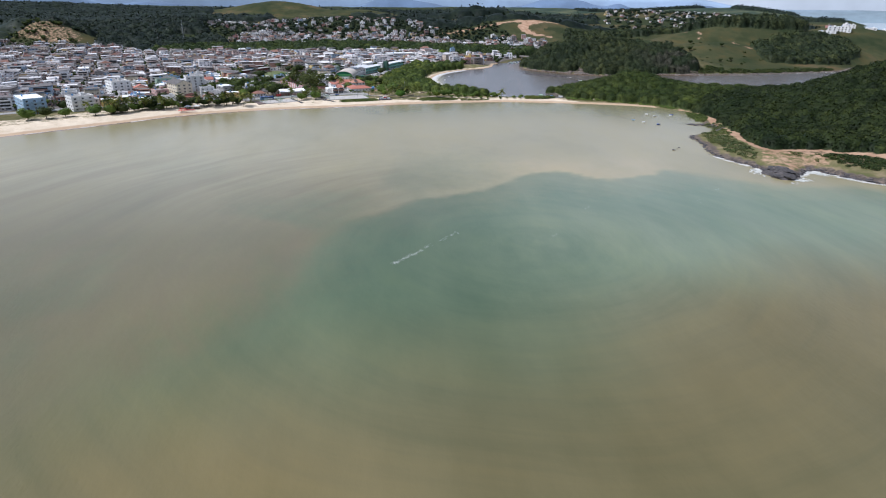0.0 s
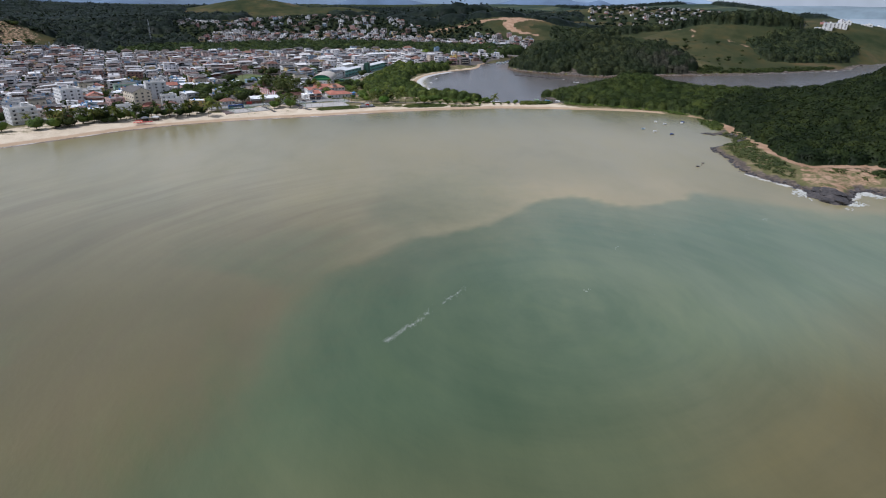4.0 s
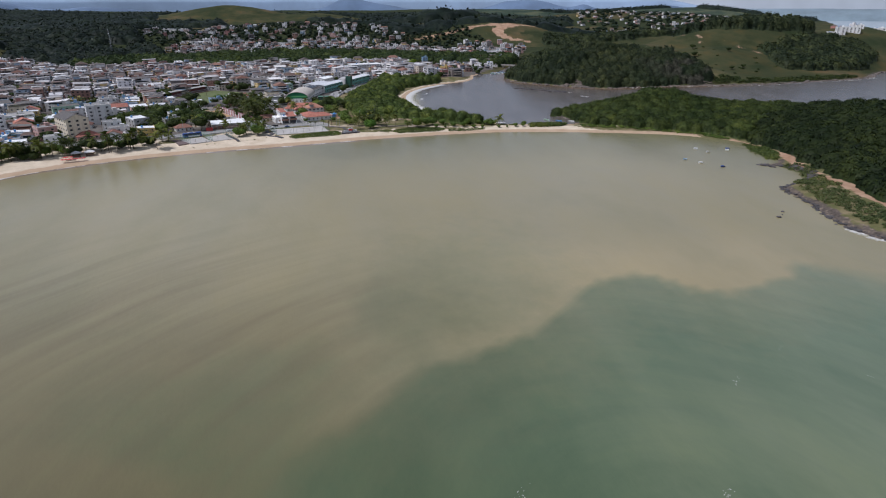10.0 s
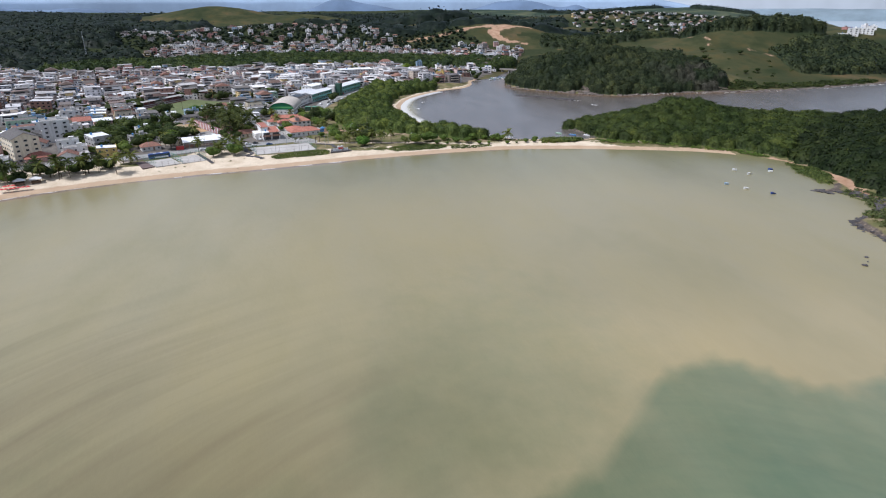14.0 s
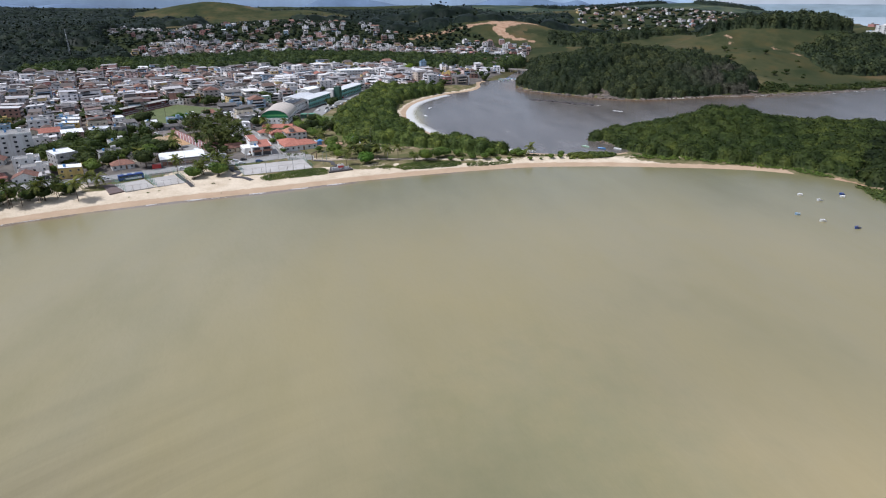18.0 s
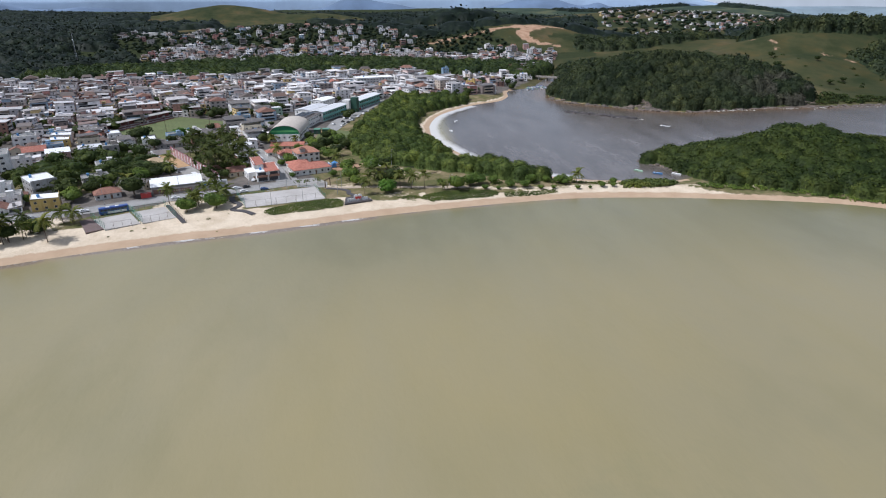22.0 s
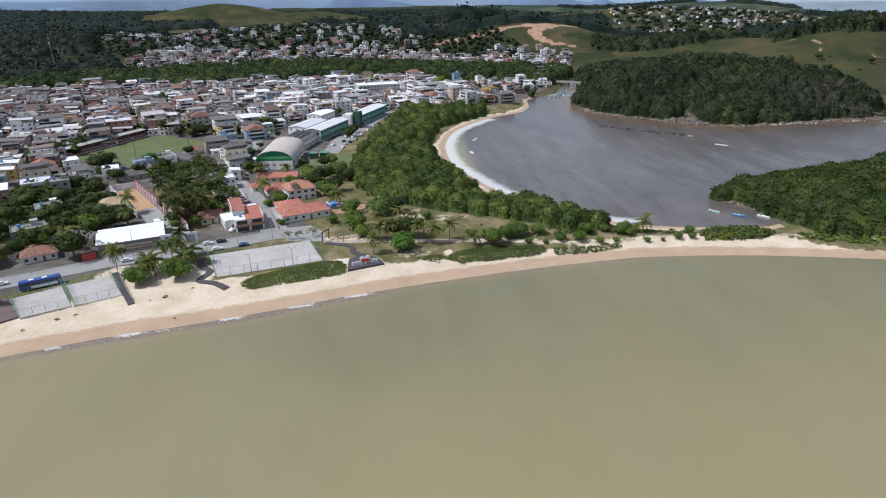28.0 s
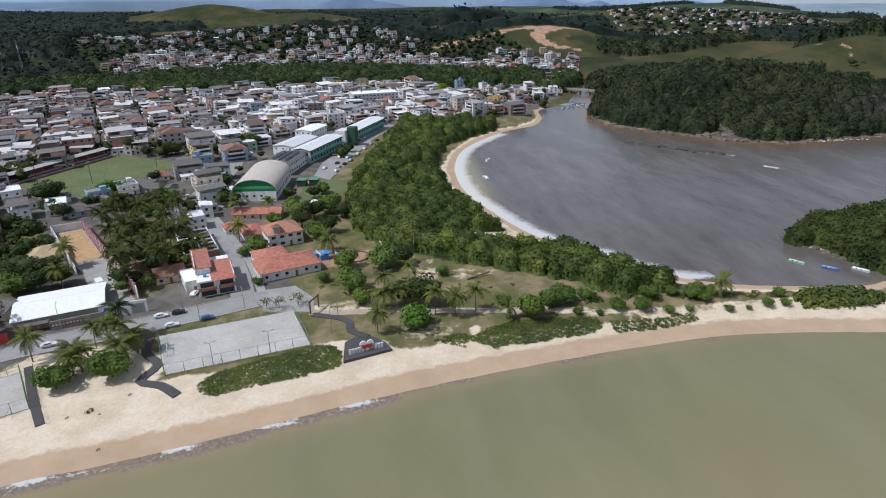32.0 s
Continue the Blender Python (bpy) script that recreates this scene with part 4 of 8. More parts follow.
canopy("hilltop_trees", rounded([(560, 630), (640, 580), (740, 566), (790, 590), (770, 650), (600, 680)], 2), 8.5, 7.0, 14.0, ROOF_SLOPE, "dark trees on the far hilltop", 1.1, 0.4, None, 2.4)
canopy("saddle_trees", rounded([(300, 560), (360, 500), (470, 492), (486, 522), (400, 560), (340, 620), (310, 640)], 2), 8, 6.0, 9.0, ROOF_SLOPE, "dark trees along the grassy saddle", 1.0, 0.4, lambda x, y: fbm(x, y, 40, 87, 2) < 0.42, 2.2)
canopy("valley_trees", rounded([(282, 606), (300, 660), (350, 720), (430, 710), (450, 640), (400, 590), (330, 592)], 2), 8, 6.4, 10.0, ROOF_SLOPE, "dark woodland in the valley behind the river hill", 1.0, 0.4, None, 2.2)
canopy("ridge_trees", rounded([(420, 900), (500, 860), (640, 900), (800, 1000), (900, 1100), (760, 1130), (560, 1010), (440, 960)], 2), 11, 8.0, 11.0, ROOF_SLOPE, "dark line of trees along the far ridge", 1.3, 0.25, lambda x, y: fbm(x, y, 60, 89, 2) < 0.45, 3.0)

# far woods follow the same patches as the ground
VILLAGES = [np.array(p, float) for p in ([(-430, 1000), (-330, 800), (-207, 780), (-39, 850), (130, 808), (262, 742), (340, 760), (380, 900), (250, 960), (150, 1000), (110, 1130), (-60, 1210), (-340, 1180)],
                                         [(690, 1550), (930, 1380), (1300, 1370), (1440, 1700), (1510, 2210), (940, 2110)], [(610, 1230), (900, 1170), (1010, 1300), (760, 1430)], [(700, 540), (850, 500), (980, 640), (900, 780), (720, 720)])]
WEST_HILLS = np.array([(-428, 664), (-402, 748), (-310, 790), (-360, 860), (-430, 1010), (-350, 1190), (-560, 1500), (-1560, 1500), (-1000, 850), (-900, 832), (-640, 792)], float)


def unwooded(x, y):
    out = (wooded(x, y) <= 0) | ((y < 1060) & (x > -700)) | (depth_in(x, y, LAND) < 20) | (depth_in(x, y, BELT) > -4) | (depth_in(x, y, WEST_HILLS) > 0)
    for v in VILLAGES:
        out |= depth_in(x, y, v) > 0
    return out


# dark bluish leaf tones paint cloud shade and haze onto far woods
ROOF_FAR = leaves("far_wood_leaves", (0.008, 0.0145, 0.011), (0.0135, 0.022, 0.0165), (0.0205, 0.030, 0.0225), (0.031, 0.041, 0.03), through_light=0.15, toned=True)
canopy("far_woods", [(-1250, 1000), (-1250, 700), (900, 700), (2400, 2600), (2500, 3600), (-2700, 3600)], 25, 19, 13, ROOF_FAR, "dark green woodland over the far hills", 3.0, 0.004, unwooded, 10.0)
canopy("west_hill_woods", WEST_HILLS, 11.5, 9.0, 11.0, ROOF_FAR, "dense dark forest over the hills behind the town", 1.5, 0.05,
       lambda x, y: (depth_in(x, y, BELT) > -3) | (np.hypot((x + 640) / 84, (y - 735) / 58) < 1) | (x < -0.74 * (y + 560)) | (fbm(x, y, 90, 35, 3) < 0.34), 4.0)

# ---- town materials ----
def painted(name, c, rough=0.75):
    """House paint: weathered, a little lighter or darker from house to house."""
    def build(nt, s):
        co = local(nt)
        fine = noise_node(nt, 0.5, 4, 0.65, co)
        col = ramp(nt, fine, (0.25, tuple(v * 0.82 for v in c)), (0.7, c))
        streaks = ramp(nt, noise_node(nt, 1.6, 4, 0.65, co, (1.0, 1.0, 0.22, 0.0)), (0.33, (0.62, 0.58, 0.53)), (0.56, (1, 1, 1)))
        col = blend(nt, 0.65, col, streaks, "MULTIPLY")
        tone = ramp(nt, random_of_object(nt), (0.0, (0.84, 0.83, 0.82)), (1.0, (1.08, 1.07, 1.05)))
        nt.links.new(blend(nt, 1.0, col, tone, "MULTIPLY"), s.inputs["Base Color"])
        s.inputs["Roughness"].default_value = rough
        bump(nt, s, fine, 0.12, 0.02)
    return material(name, build)


def island_paint(name, stops, rough=0.8):
    """One colour for each separate piece of a joined mesh."""
    def build(nt, s):
        r = nt.nodes.new("ShaderNodeValToRGB")
        r.color_ramp.interpolation = "CONSTANT"
        e = r.color_ramp.elements
        while len(e) < len(stops):
            e.new(0.5)
        for k, c in enumerate(stops):
            e[k].position, e[k].color = k / len(stops), (*c, 1)
        nt.links.new(random_of_island(nt), r.inputs[0])
        stains = ramp(nt, noise_node(nt, 2.2, 4, 0.65), (0.35, (0.66, 0.63, 0.6)), (0.6, (1, 1, 1)))
        nt.links.new(blend(nt, 0.7, r.outputs[0], stains, "MULTIPLY"), s.inputs["Base Color"])
        s.inputs["Roughness"].default_value = rough
    return material(name, build)


def tiled(name, dark, light, pitch=0.32):
    """Clay tile or corrugated sheet: courses along the slope as relief and tone."""
    def build(nt, s):
        co = local(nt)
        w = nt.nodes.new("ShaderNodeTexWave")
        w.wave_type, w.bands_direction = "BANDS", "X"
        w.inputs["Scale"].default_value = 0.314 / pitch
        w.inputs["Distortion"].default_value, w.inputs["Detail"].default_value = 0.6, 1.0
        nt.links.new(co, w.inputs["Vector"])
        patch = noise_node(nt, 1.3, 5, 0.7, co)
        col = ramp(nt, patch, (0.3, dark), (0.68, light))
        col = blend(nt, 0.35, col, ramp(nt, w.outputs["Fac"], (0.1, (0.55,) * 3), (0.6, (1.0,) * 3)), "MULTIPLY")
        tone = ramp(nt, random_of_object(nt), (0.0, (0.72, 0.72, 0.74)), (1.0, (1.1, 1.08, 1.05)))
        nt.links.new(blend(nt, 1.0, col, tone, "MULTIPLY"), s.inputs["Base Color"])
        s.inputs["Roughness"].default_value = 0.8
        bump(nt, s, w.outputs["Fac"], 0.5, 0.08)
    return material(name, build)


def glass_look(nt, s):
    nt.links.new(ramp(nt, noise_node(nt, 1.5, 2, 0.5), (0.3, (0.012, 0.015, 0.018)), (0.7, (0.05, 0.055, 0.06))), s.inputs["Base Color"])
    s.inputs["Roughness"].default_value = 0.12


PAINT = {k: painted("paint_" + k, c) for k, c in dict(white=(0.83, 0.82, 0.80), cream=(0.70, 0.62, 0.48), grey=(0.42, 0.41, 0.40), pink=(0.62, 0.40, 0.36), yellow=(0.66, 0.48, 0.16),
         blue=(0.34, 0.48, 0.62), green=(0.42, 0.60, 0.46), brick=(0.36, 0.20, 0.14), red=(0.48, 0.12, 0.09), mortar=(0.36, 0.33, 0.30), wine=(0.20, 0.06, 0.06)).items()}
TILE = tiled("clay_tiles", (0.27, 0.085, 0.055), (0.52, 0.215, 0.15))
TILE_OLD = tiled("old_clay_tiles", (0.16, 0.075, 0.055), (0.32, 0.16, 0.11))
SHEETING = tiled("fibre_cement_sheets", (0.085, 0.076, 0.07), (0.21, 0.19, 0.172), 0.18)
METAL_ROOF = tiled("white_metal_sheets", (0.76, 0.77, 0.77), (0.88, 0.88, 0.87), 0.3)
SLAB = plain("roof_slab", (0.30, 0.29, 0.275), 0.9, 0.8, 0.35)
GLASS = material("dark_glass", glass_look)
FRAME = plain("window_frame", (0.62, 0.61, 0.59), 0.5, 0.3, 0.1)
WOOD = plain("door_wood", (0.20, 0.11, 0.06), 0.6, 0.2, 0.3)
TANK = plain("tank_plastic", (0.10, 0.26, 0.52), 0.4, 0.4, 0.12)
CONCRETE = plain("concrete", (0.40, 0.385, 0.36), 0.9, 0.5, 0.25)
ASPHALT = plain("asphalt", (0.31, 0.30, 0.285), 0.9, 0.6, 0.25, stain=6)
WHITE = plain("white_paint", (0.80, 0.80, 0.79), 0.55, 0.4, 0.08)
STEEL = plain("galvanised_steel", (0.42, 0.43, 0.44), 0.45, 0.4, 0.12, 0.6)


# ---- houses ----
def window_mesh(w, h):
    """A frame with a sill lip and the pane set back in it, all in one piece."""
    bm = boxes((-w / 2, -0.1, 0, w / 2, 0.02, h))
    bm.faces.ensure_lookup_table()
    front = min(bm.faces, key=lambda f: f.calc_center_median().y)
    bmesh.ops.inset_region(bm, faces=[front], thickness=0.09, depth=0)
    bmesh.ops.translate(bm, verts=front.verts, vec=(0, 0.07, 0))
    front.material_index = 1
    me = bpy.data.meshes.new("window")
    bm.to_mesh(me)
    bm.free()
    me.materials.append(FRAME)
    me.materials.append(GLASS)
    return me


WINDOWS = {k: window_mesh(*k) for k in ((1.2, 1.2), (1.8, 1.3), (0.9, 2.1), (2.4, 1.6), (1.4, 1.9))}


def window(parent, kind, x, y, z, turn):
    o = new("window", WINDOWS[kind])
    o.parent = parent
    o.matrix_basis = pose(x, y, z, 0, 0, turn)
    return o


def gable(w, d, z, rise, over=0.5, thick=0.16, hip=0.0, along="x"):
    """A pitched roof with eaves, hipped at its ends by the given share."""
    if along == "y":
        w, d = d, w
    hw, hd = w / 2 + over, d / 2 + over
    e = z - rise * over / (d / 2)
    top = (hw - hip * hd) if hip else hw
    rows = []
    for dz in (0, thick):
        rows.append([(-hw, -hd, e + dz), (hw, -hd, e + dz), (hw, hd, e + dz), (-hw, hd, e + dz), (-top, 0, z + rise + dz), (top, 0, z + rise + dz)])
    bm = bmesh.new()
    a, b = [[bm.verts.new(p) for p in r] for r in rows]
    for v, up in ((a, False), (b, True)):
        for f in ((0, 1, 5, 4), (2, 3, 4, 5), (1, 2, 5), (3, 0, 4)) if hip else ((0, 1, 5, 4), (2, 3, 4, 5)):
            bm.faces.new([v[k] for k in (f if up else f[::-1])])
    ring = (0, 1, 2, 3) if hip else (0, 1, 5, 2, 3, 4)
    for k in range(len(ring)):
        p, q = ring[k], ring[(k + 1) % len(ring)]
        bm.faces.new((a[p], a[q], b[q], b[p]))
    bmesh.ops.recalc_face_normals(bm, faces=bm.faces)
    rod(bm, (-top, 0, z + rise + thick), (top, 0, z + rise + thick), 0.12, sides=5)
    if along == "y":
        bmesh.ops.rotate(bm, verts=bm.verts, cent=(0, 0, 0), matrix=Matrix.Rotation(radians(90), 3, "Z"))
    return bm


def shed(w, d, z, drop=0.7, over=0.25, thick=0.1):
    """A sheet roof that falls one way."""
    bm = boxes((-w / 2 - over, -d / 2 - over, z, w / 2 + over, d / 2 + over, z + thick))
    for v in bm.verts:
        v.co.z += (v.co.y / d + 0.5) * drop
    return bm


def gable_ends(bm, w, d, z, rise, along="x"):
    """Fills the walls under a pitched roof."""
    pts = ((-d / 2, z), (d / 2, z), (0, z + rise))
    for s in (-1, 1):
        x0, x1 = s * w / 2, s * (w / 2 - 0.15)
        tri = [[bm.verts.new((x, p, q) if along == "x" else (p * 1.0, x, q)) for p, q in pts] for x in (x0, x1)]
        bm.faces.new(tri[0])
        bm.faces.new(tri[1][::-1])
        for k in range(3):
            bm.faces.new((tri[0][k], tri[0][(k + 1) % 3], tri[1][(k + 1) % 3], tri[1][k]))
    bmesh.ops.recalc_face_normals(bm, faces=bm.faces)


def house(name, x, y, z, turn, w, d, storeys, roof, wall, cover, label, category="house", group="town houses", sides="fblr", win=(1.2, 1.2), gap=3.0, tall=2.9, balcony=False, tank=True, rise=None, hip=0.9, along="x"):
    """A house with its walls, roof, windows, door and tank. Its front looks along -y before it is turned."""
    e = thing(name, x, y, z, turn, label, category, group)
    h = storeys * tall
    bm = boxes((-w / 2, -d / 2, -1.5, w / 2, d / 2, h))
    for s in range(1, storeys):
        box(bm, -w / 2 - 0.04, -d / 2 - 0.04, s * tall - 0.12, w / 2 + 0.04, d / 2 + 0.04, s * tall + 0.06)
    if roof == "gable":
        r = rise or 0.22 * (d if along == "x" else w)
        gable_ends(bm, w if along == "x" else d, d if along == "x" else w, h, r * 0.96, along)
        part("wall", bm, wall, e)
        part("roof", gable(w, d, h, r, along=along), cover, e)
    elif roof == "hip":
        part("wall", bm, wall, e)
        part("roof", gable(w, d, h, rise or 0.24 * min(w, d), hip=hip, along=along), cover, e)
    elif roof == "shed":
        box(bm, -w / 2, -d / 2, h, w / 2, -d / 2 + 0.16, h + 0.9)
        box(bm, -w / 2, d / 2 - 0.16, h, w / 2, d / 2, h + 1.1)
        part("wall", bm, wall, e)
        part("roof", shed(w - 0.1, d - 0.5, h + 0.02, 0.6, 0.1), cover, e)
    elif roof == "terrace":
        part("wall", bm, wall, e)
        part("parapet", boxes((-w / 2, -d / 2, h, w / 2, -d / 2 + 0.15, h + 1.0), (-w / 2, d / 2 - 0.15, h, w / 2, d / 2, h + 1.0),
                              (-w / 2, -d / 2 + 0.15, h, -w / 2 + 0.15, d / 2 - 0.15, h + 1.0), (w / 2 - 0.15, -d / 2 + 0.15, h, w / 2, d / 2 - 0.15, h + 1.0)), wall, e)
        post = None
        for px in (-w / 2 + 0.2, w / 2 - 0.2):
            for py in (-d / 2 + 0.2, d / 2 - 0.2):
                if post is None:
                    post = part("post", boxes((-0.12, -0.12, 0, 0.12, 0.12, 2.5)), wall, e)
                    post.matrix_basis = pose(px, py, h)
                else:
                    again(post, e, px, py, h)
        part("roof", shed(w, d, h + 2.5, 0.7, 0.4), cover, e)
    else:
        part("wall", bm, wall, e)
        part("parapet", boxes((-w / 2, -d / 2, h, w / 2, -d / 2 + 0.15, h + 0.7), (-w / 2, d / 2 - 0.15, h, w / 2, d / 2, h + 0.7),
                              (-w / 2, -d / 2 + 0.15, h, -w / 2 + 0.15, d / 2 - 0.15, h + 0.7), (w / 2 - 0.15, -d / 2 + 0.15, h, w / 2, d / 2 - 0.15, h + 0.7)), wall, e)
        part("roof", boxes((-w / 2 + 0.15, -d / 2 + 0.15, h - 0.1, w / 2 - 0.15, d / 2 - 0.15, h + 0.08)), cover, e)
        if tank:
            part("stair_head", boxes((w * 0.1, d * 0.08, h + 0.08, w * 0.1 + 2.6, d * 0.08 + 3.0, h + 2.3), (w * 0.1 - 0.15, d * 0.08 - 0.15, h + 2.3, w * 0.1 + 2.75, d * 0.08 + 3.15, h + 2.45)), wall, e)
    if tank and roof in ("flat", "shed"):
        bm = bmesh.new()
        rod(bm, (-w * 0.24, d * 0.2, h + 0.05), (-w * 0.24, d * 0.2, h + (1.5 if roof == "flat" else 2.0)), 0.62, 0.74, 10)
        rod(bm, (-w * 0.24, d * 0.2, h + (1.5 if roof == "flat" else 2.0)), (-w * 0.24, d * 0.2, h + (1.7 if roof == "flat" else 2.2)), 0.78, 0.3, 10)
        tub = part("water_tank", bm, TANK, e, "blue plastic water tank")
        top = h + (1.7 if roof == "flat" else 2.2)
        bm = bmesh.new()
        rod(bm, (-w * 0.24, d * 0.2, top - 0.06), (-w * 0.24, d * 0.2, top + 0.08), 0.3, 0.26, 8)
        part("lid", bm, TANK, tub)
    for s in range(storeys):
        zz = s * tall + (tall - win[1]) * 0.52
        for f in sides:
            span, off = (w, d / 2) if f in "fb" else (d, w / 2)
            n = max(1, int(span / gap))
            for k in range(n):
                a = (k + 0.5) * span / n - span / 2
                if f == "f" and s == 0 and k == n // 2:
                    continue
                px, py, tr = {"f": (a, -off, 0), "b": (-a, off, 180), "l": (-off, -a, -90), "r": (off, a, 90)}[f]
                window(e, win, px, py, zz, tr)
    if "f" in sides:
        door = part("door", boxes((-0.5, -0.06, 0, 0.5, 0.02, 2.1), (-0.58, -0.08, 2.1, 0.58, 0.02, 2.2)), WOOD, e)
        n = max(1, int(w / gap))
        door.matrix_basis = pose((n // 2 + 0.5) * w / n - w / 2, -d / 2, 0)
        part("handle", boxes((0.34, -0.13, 1.0, 0.4, -0.06, 1.16)), STEEL, door, "steel door handle")
    if balcony and storeys > 1:
        for s in range(1, storeys):
            part("balcony", boxes((-w / 2 + 0.3, -d / 2 - 1.3, s * tall - 0.14, w / 2 - 0.3, -d / 2, s * tall), (-w / 2 + 0.3, -d / 2 - 1.3, s * tall, w / 2 - 0.3, -d / 2 - 1.2, s * tall + 0.95),
                                  (-w / 2 + 0.3, -d / 2 - 1.2, s * tall, -w / 2 + 0.4, -d / 2, s * tall + 0.95), (w / 2 - 0.4, -d / 2 - 1.2, s * tall, w / 2 - 0.3, -d / 2, s * tall + 0.95)), wall, e)
    return e


HOUSE_KINDS = [
    (9.0, 13, 2, "terrace", "white", SHEETING, "two-storey white rendered house with a sheet-roofed terrace", {}),
    (8.5, 12, 1, "gable", "cream", TILE_OLD, "single-storey cream house under an old clay tile roof", {}),
    (10.0, 13, 2, "shed", "white", METAL_ROOF, "two-storey white house with bright metal roof and blue tank", {}),
    (8.0, 12, 2, "flat", "white", CONCRETE, "two-storey white house with pale flat slab roof", {}),
    (9.5, 12, 1, "gable", "white", TILE_OLD, "single-storey white house under a brown clay tile roof", {}),
    (11.0, 14, 2, "flat", "white", SLAB, "two-storey white flat-roofed house with balcony and tank", dict(balcony=True)),
    (9.0, 13, 3, "terrace", "cream", SHEETING, "three-storey cream house with covered roof terrace", dict(balcony=True)),
    (8.0, 11, 1, "shed", "pink", SHEETING, "single-storey pink house with grey corrugated roof", {}),
    (9.0, 13, 2, "gable", "pink", TILE, "two-storey pink house with red tile gable roof", {}),
    (10.0, 12, 1, "gable", "grey", SHEETING, "single-storey grey house under a corrugated gable roof", {}),
    (9.5, 13, 3, "flat", "white", SLAB, "three-storey white flat-roofed house with stair head", {}),
    (9.0, 12, 2, "terrace", "brick", SHEETING, "two-storey bare brick house with covered terrace", {}),
    (11.0, 13, 2, "hip", "white", TILE_OLD, "two-storey white house under a hipped brown tile roof", {}),
    (9.0, 12, 2, "shed", "yellow", METAL_ROOF, "two-storey ochre yellow house with white metal roof", {}),
    (9.0, 12, 2, "flat", "blue", SLAB, "two-storey pale blue flat-roofed house with tank", {}),
    (10.0, 13, 2, "shed", "white", METAL_ROOF, "two-storey white house with white metal roof", dict(balcony=True)),
    (9.0, 12, 2, "shed", "green", SHEETING, "two-storey pale green house with grey sheet roof", {}),
]
FIELD = [(-187, 288), (-152, 356), (-103, 322), (-138, 256)]
TAKEN = [FIELD, [(-200, 300), (-150, 214), (-118, 216), (-84, 236), (-84, 300), (-106, 322), (-140, 262), (-186, 290)], WEST_LOT, PALM_LOT, [(-150, 205), (-118, 222), (-60, 112), (-120, 95), (-125, 130), (-104, 156)], [(-80, 205), (-60, 205), (-30, 108), (-64, 112), (-80, 150)],
         [(-62, 205), (-64, 240), (-66, 300), (-62, 345), (-40, 400), (-22, 402), (45, 440), (20, 300), (0, 220), (-10, 120), (-38, 122)],
         [(-222, 100), (-196, 76), (-182, 92), (-206, 122)], [(-285, 128), (-262, 88), (-246, 100), (-268, 138)], [(-325, 40), (-298, -2), (-255, 14), (-270, 48)],
         [(-232, 98), (-214, 78), (-204, 92), (-222, 108)], [(-222, 150), (-200, 140), (-188, 152), (-208, 172)], [(-174, 114), (-158, 104), (-150, 124), (-166, 134)],
         [(-345, 235), (-325, 222), (-306, 254), (-326, 268)], [(-114, 352), (-98, 342), (-86, 358), (-104, 370)], [(-12, 565), (14, 526), (66, 560), (40, 592)], [(114, 556), (132, 556), (132, 606), (114, 606)],
         [(-160, 138), (-120, 132), (-105, 108), (-130, 98), (-150, 112)]]
# larger houses near the sea front
FRONT = (("block", -276, 172, 30, 26, 19, 2, "flat", "white", CONCRETE, "large white two-storey block with pale flat roof"), ("villa", -238, 183, 30, 15, 12, 2, "shed", "white", TILE_OLD, "white two-storey house with a faded pink roof"),
         ("villa", -190, 88, 34, 15, 11, 1, "hip", "pink", TILE, "low pink house under a red tile roof"), ("villa", -246, 118, 34, 14, 13, 2, "hip", "cream", TILE_OLD, "cream house under a brown hipped roof"),
         ("workshop", -254, 216, 28, 22, 14, 2, "shed", "green", SHEETING, "pale green workshop with grey sheet roof"), ("villa", -183, 188, 24, 13, 12, 2, "terrace", "pink", METAL_ROOF, "pink two-storey house with a white terrace roof"),
         ("villa", -172, 208, 24, 14, 12, 2, "shed", "white", METAL_ROOF, "white two-storey house with bright metal roof"), ("tower_house", -155, 197, 24, 9, 9, 3, "flat", "mortar", SLAB, "narrow three-storey unrendered house"),
         ("villa", -205, 206, 24, 13, 11, 2, "gable", "white", TILE, "white two-storey house under a red gable roof"), ("villa", -226, 240, 24, 14, 12, 3, "flat", "white", SLAB, "tall white three-storey house with flat roof"),
         ("villa", -262, 262, 24, 13, 11, 2, "flat", "yellow", SLAB, "bright yellow two-storey house"), ("villa", -290, 226, 28, 16, 12, 2, "terrace", "white", SHEETING, "white two-storey house with open terrace"))
TAKEN += [[(b - 10, c - 9), (b + 10, c - 9), (b + 10, c + 9), (b - 10, c + 9)] for a, b, c, *rest in FRONT]
rng = random.Random(5)


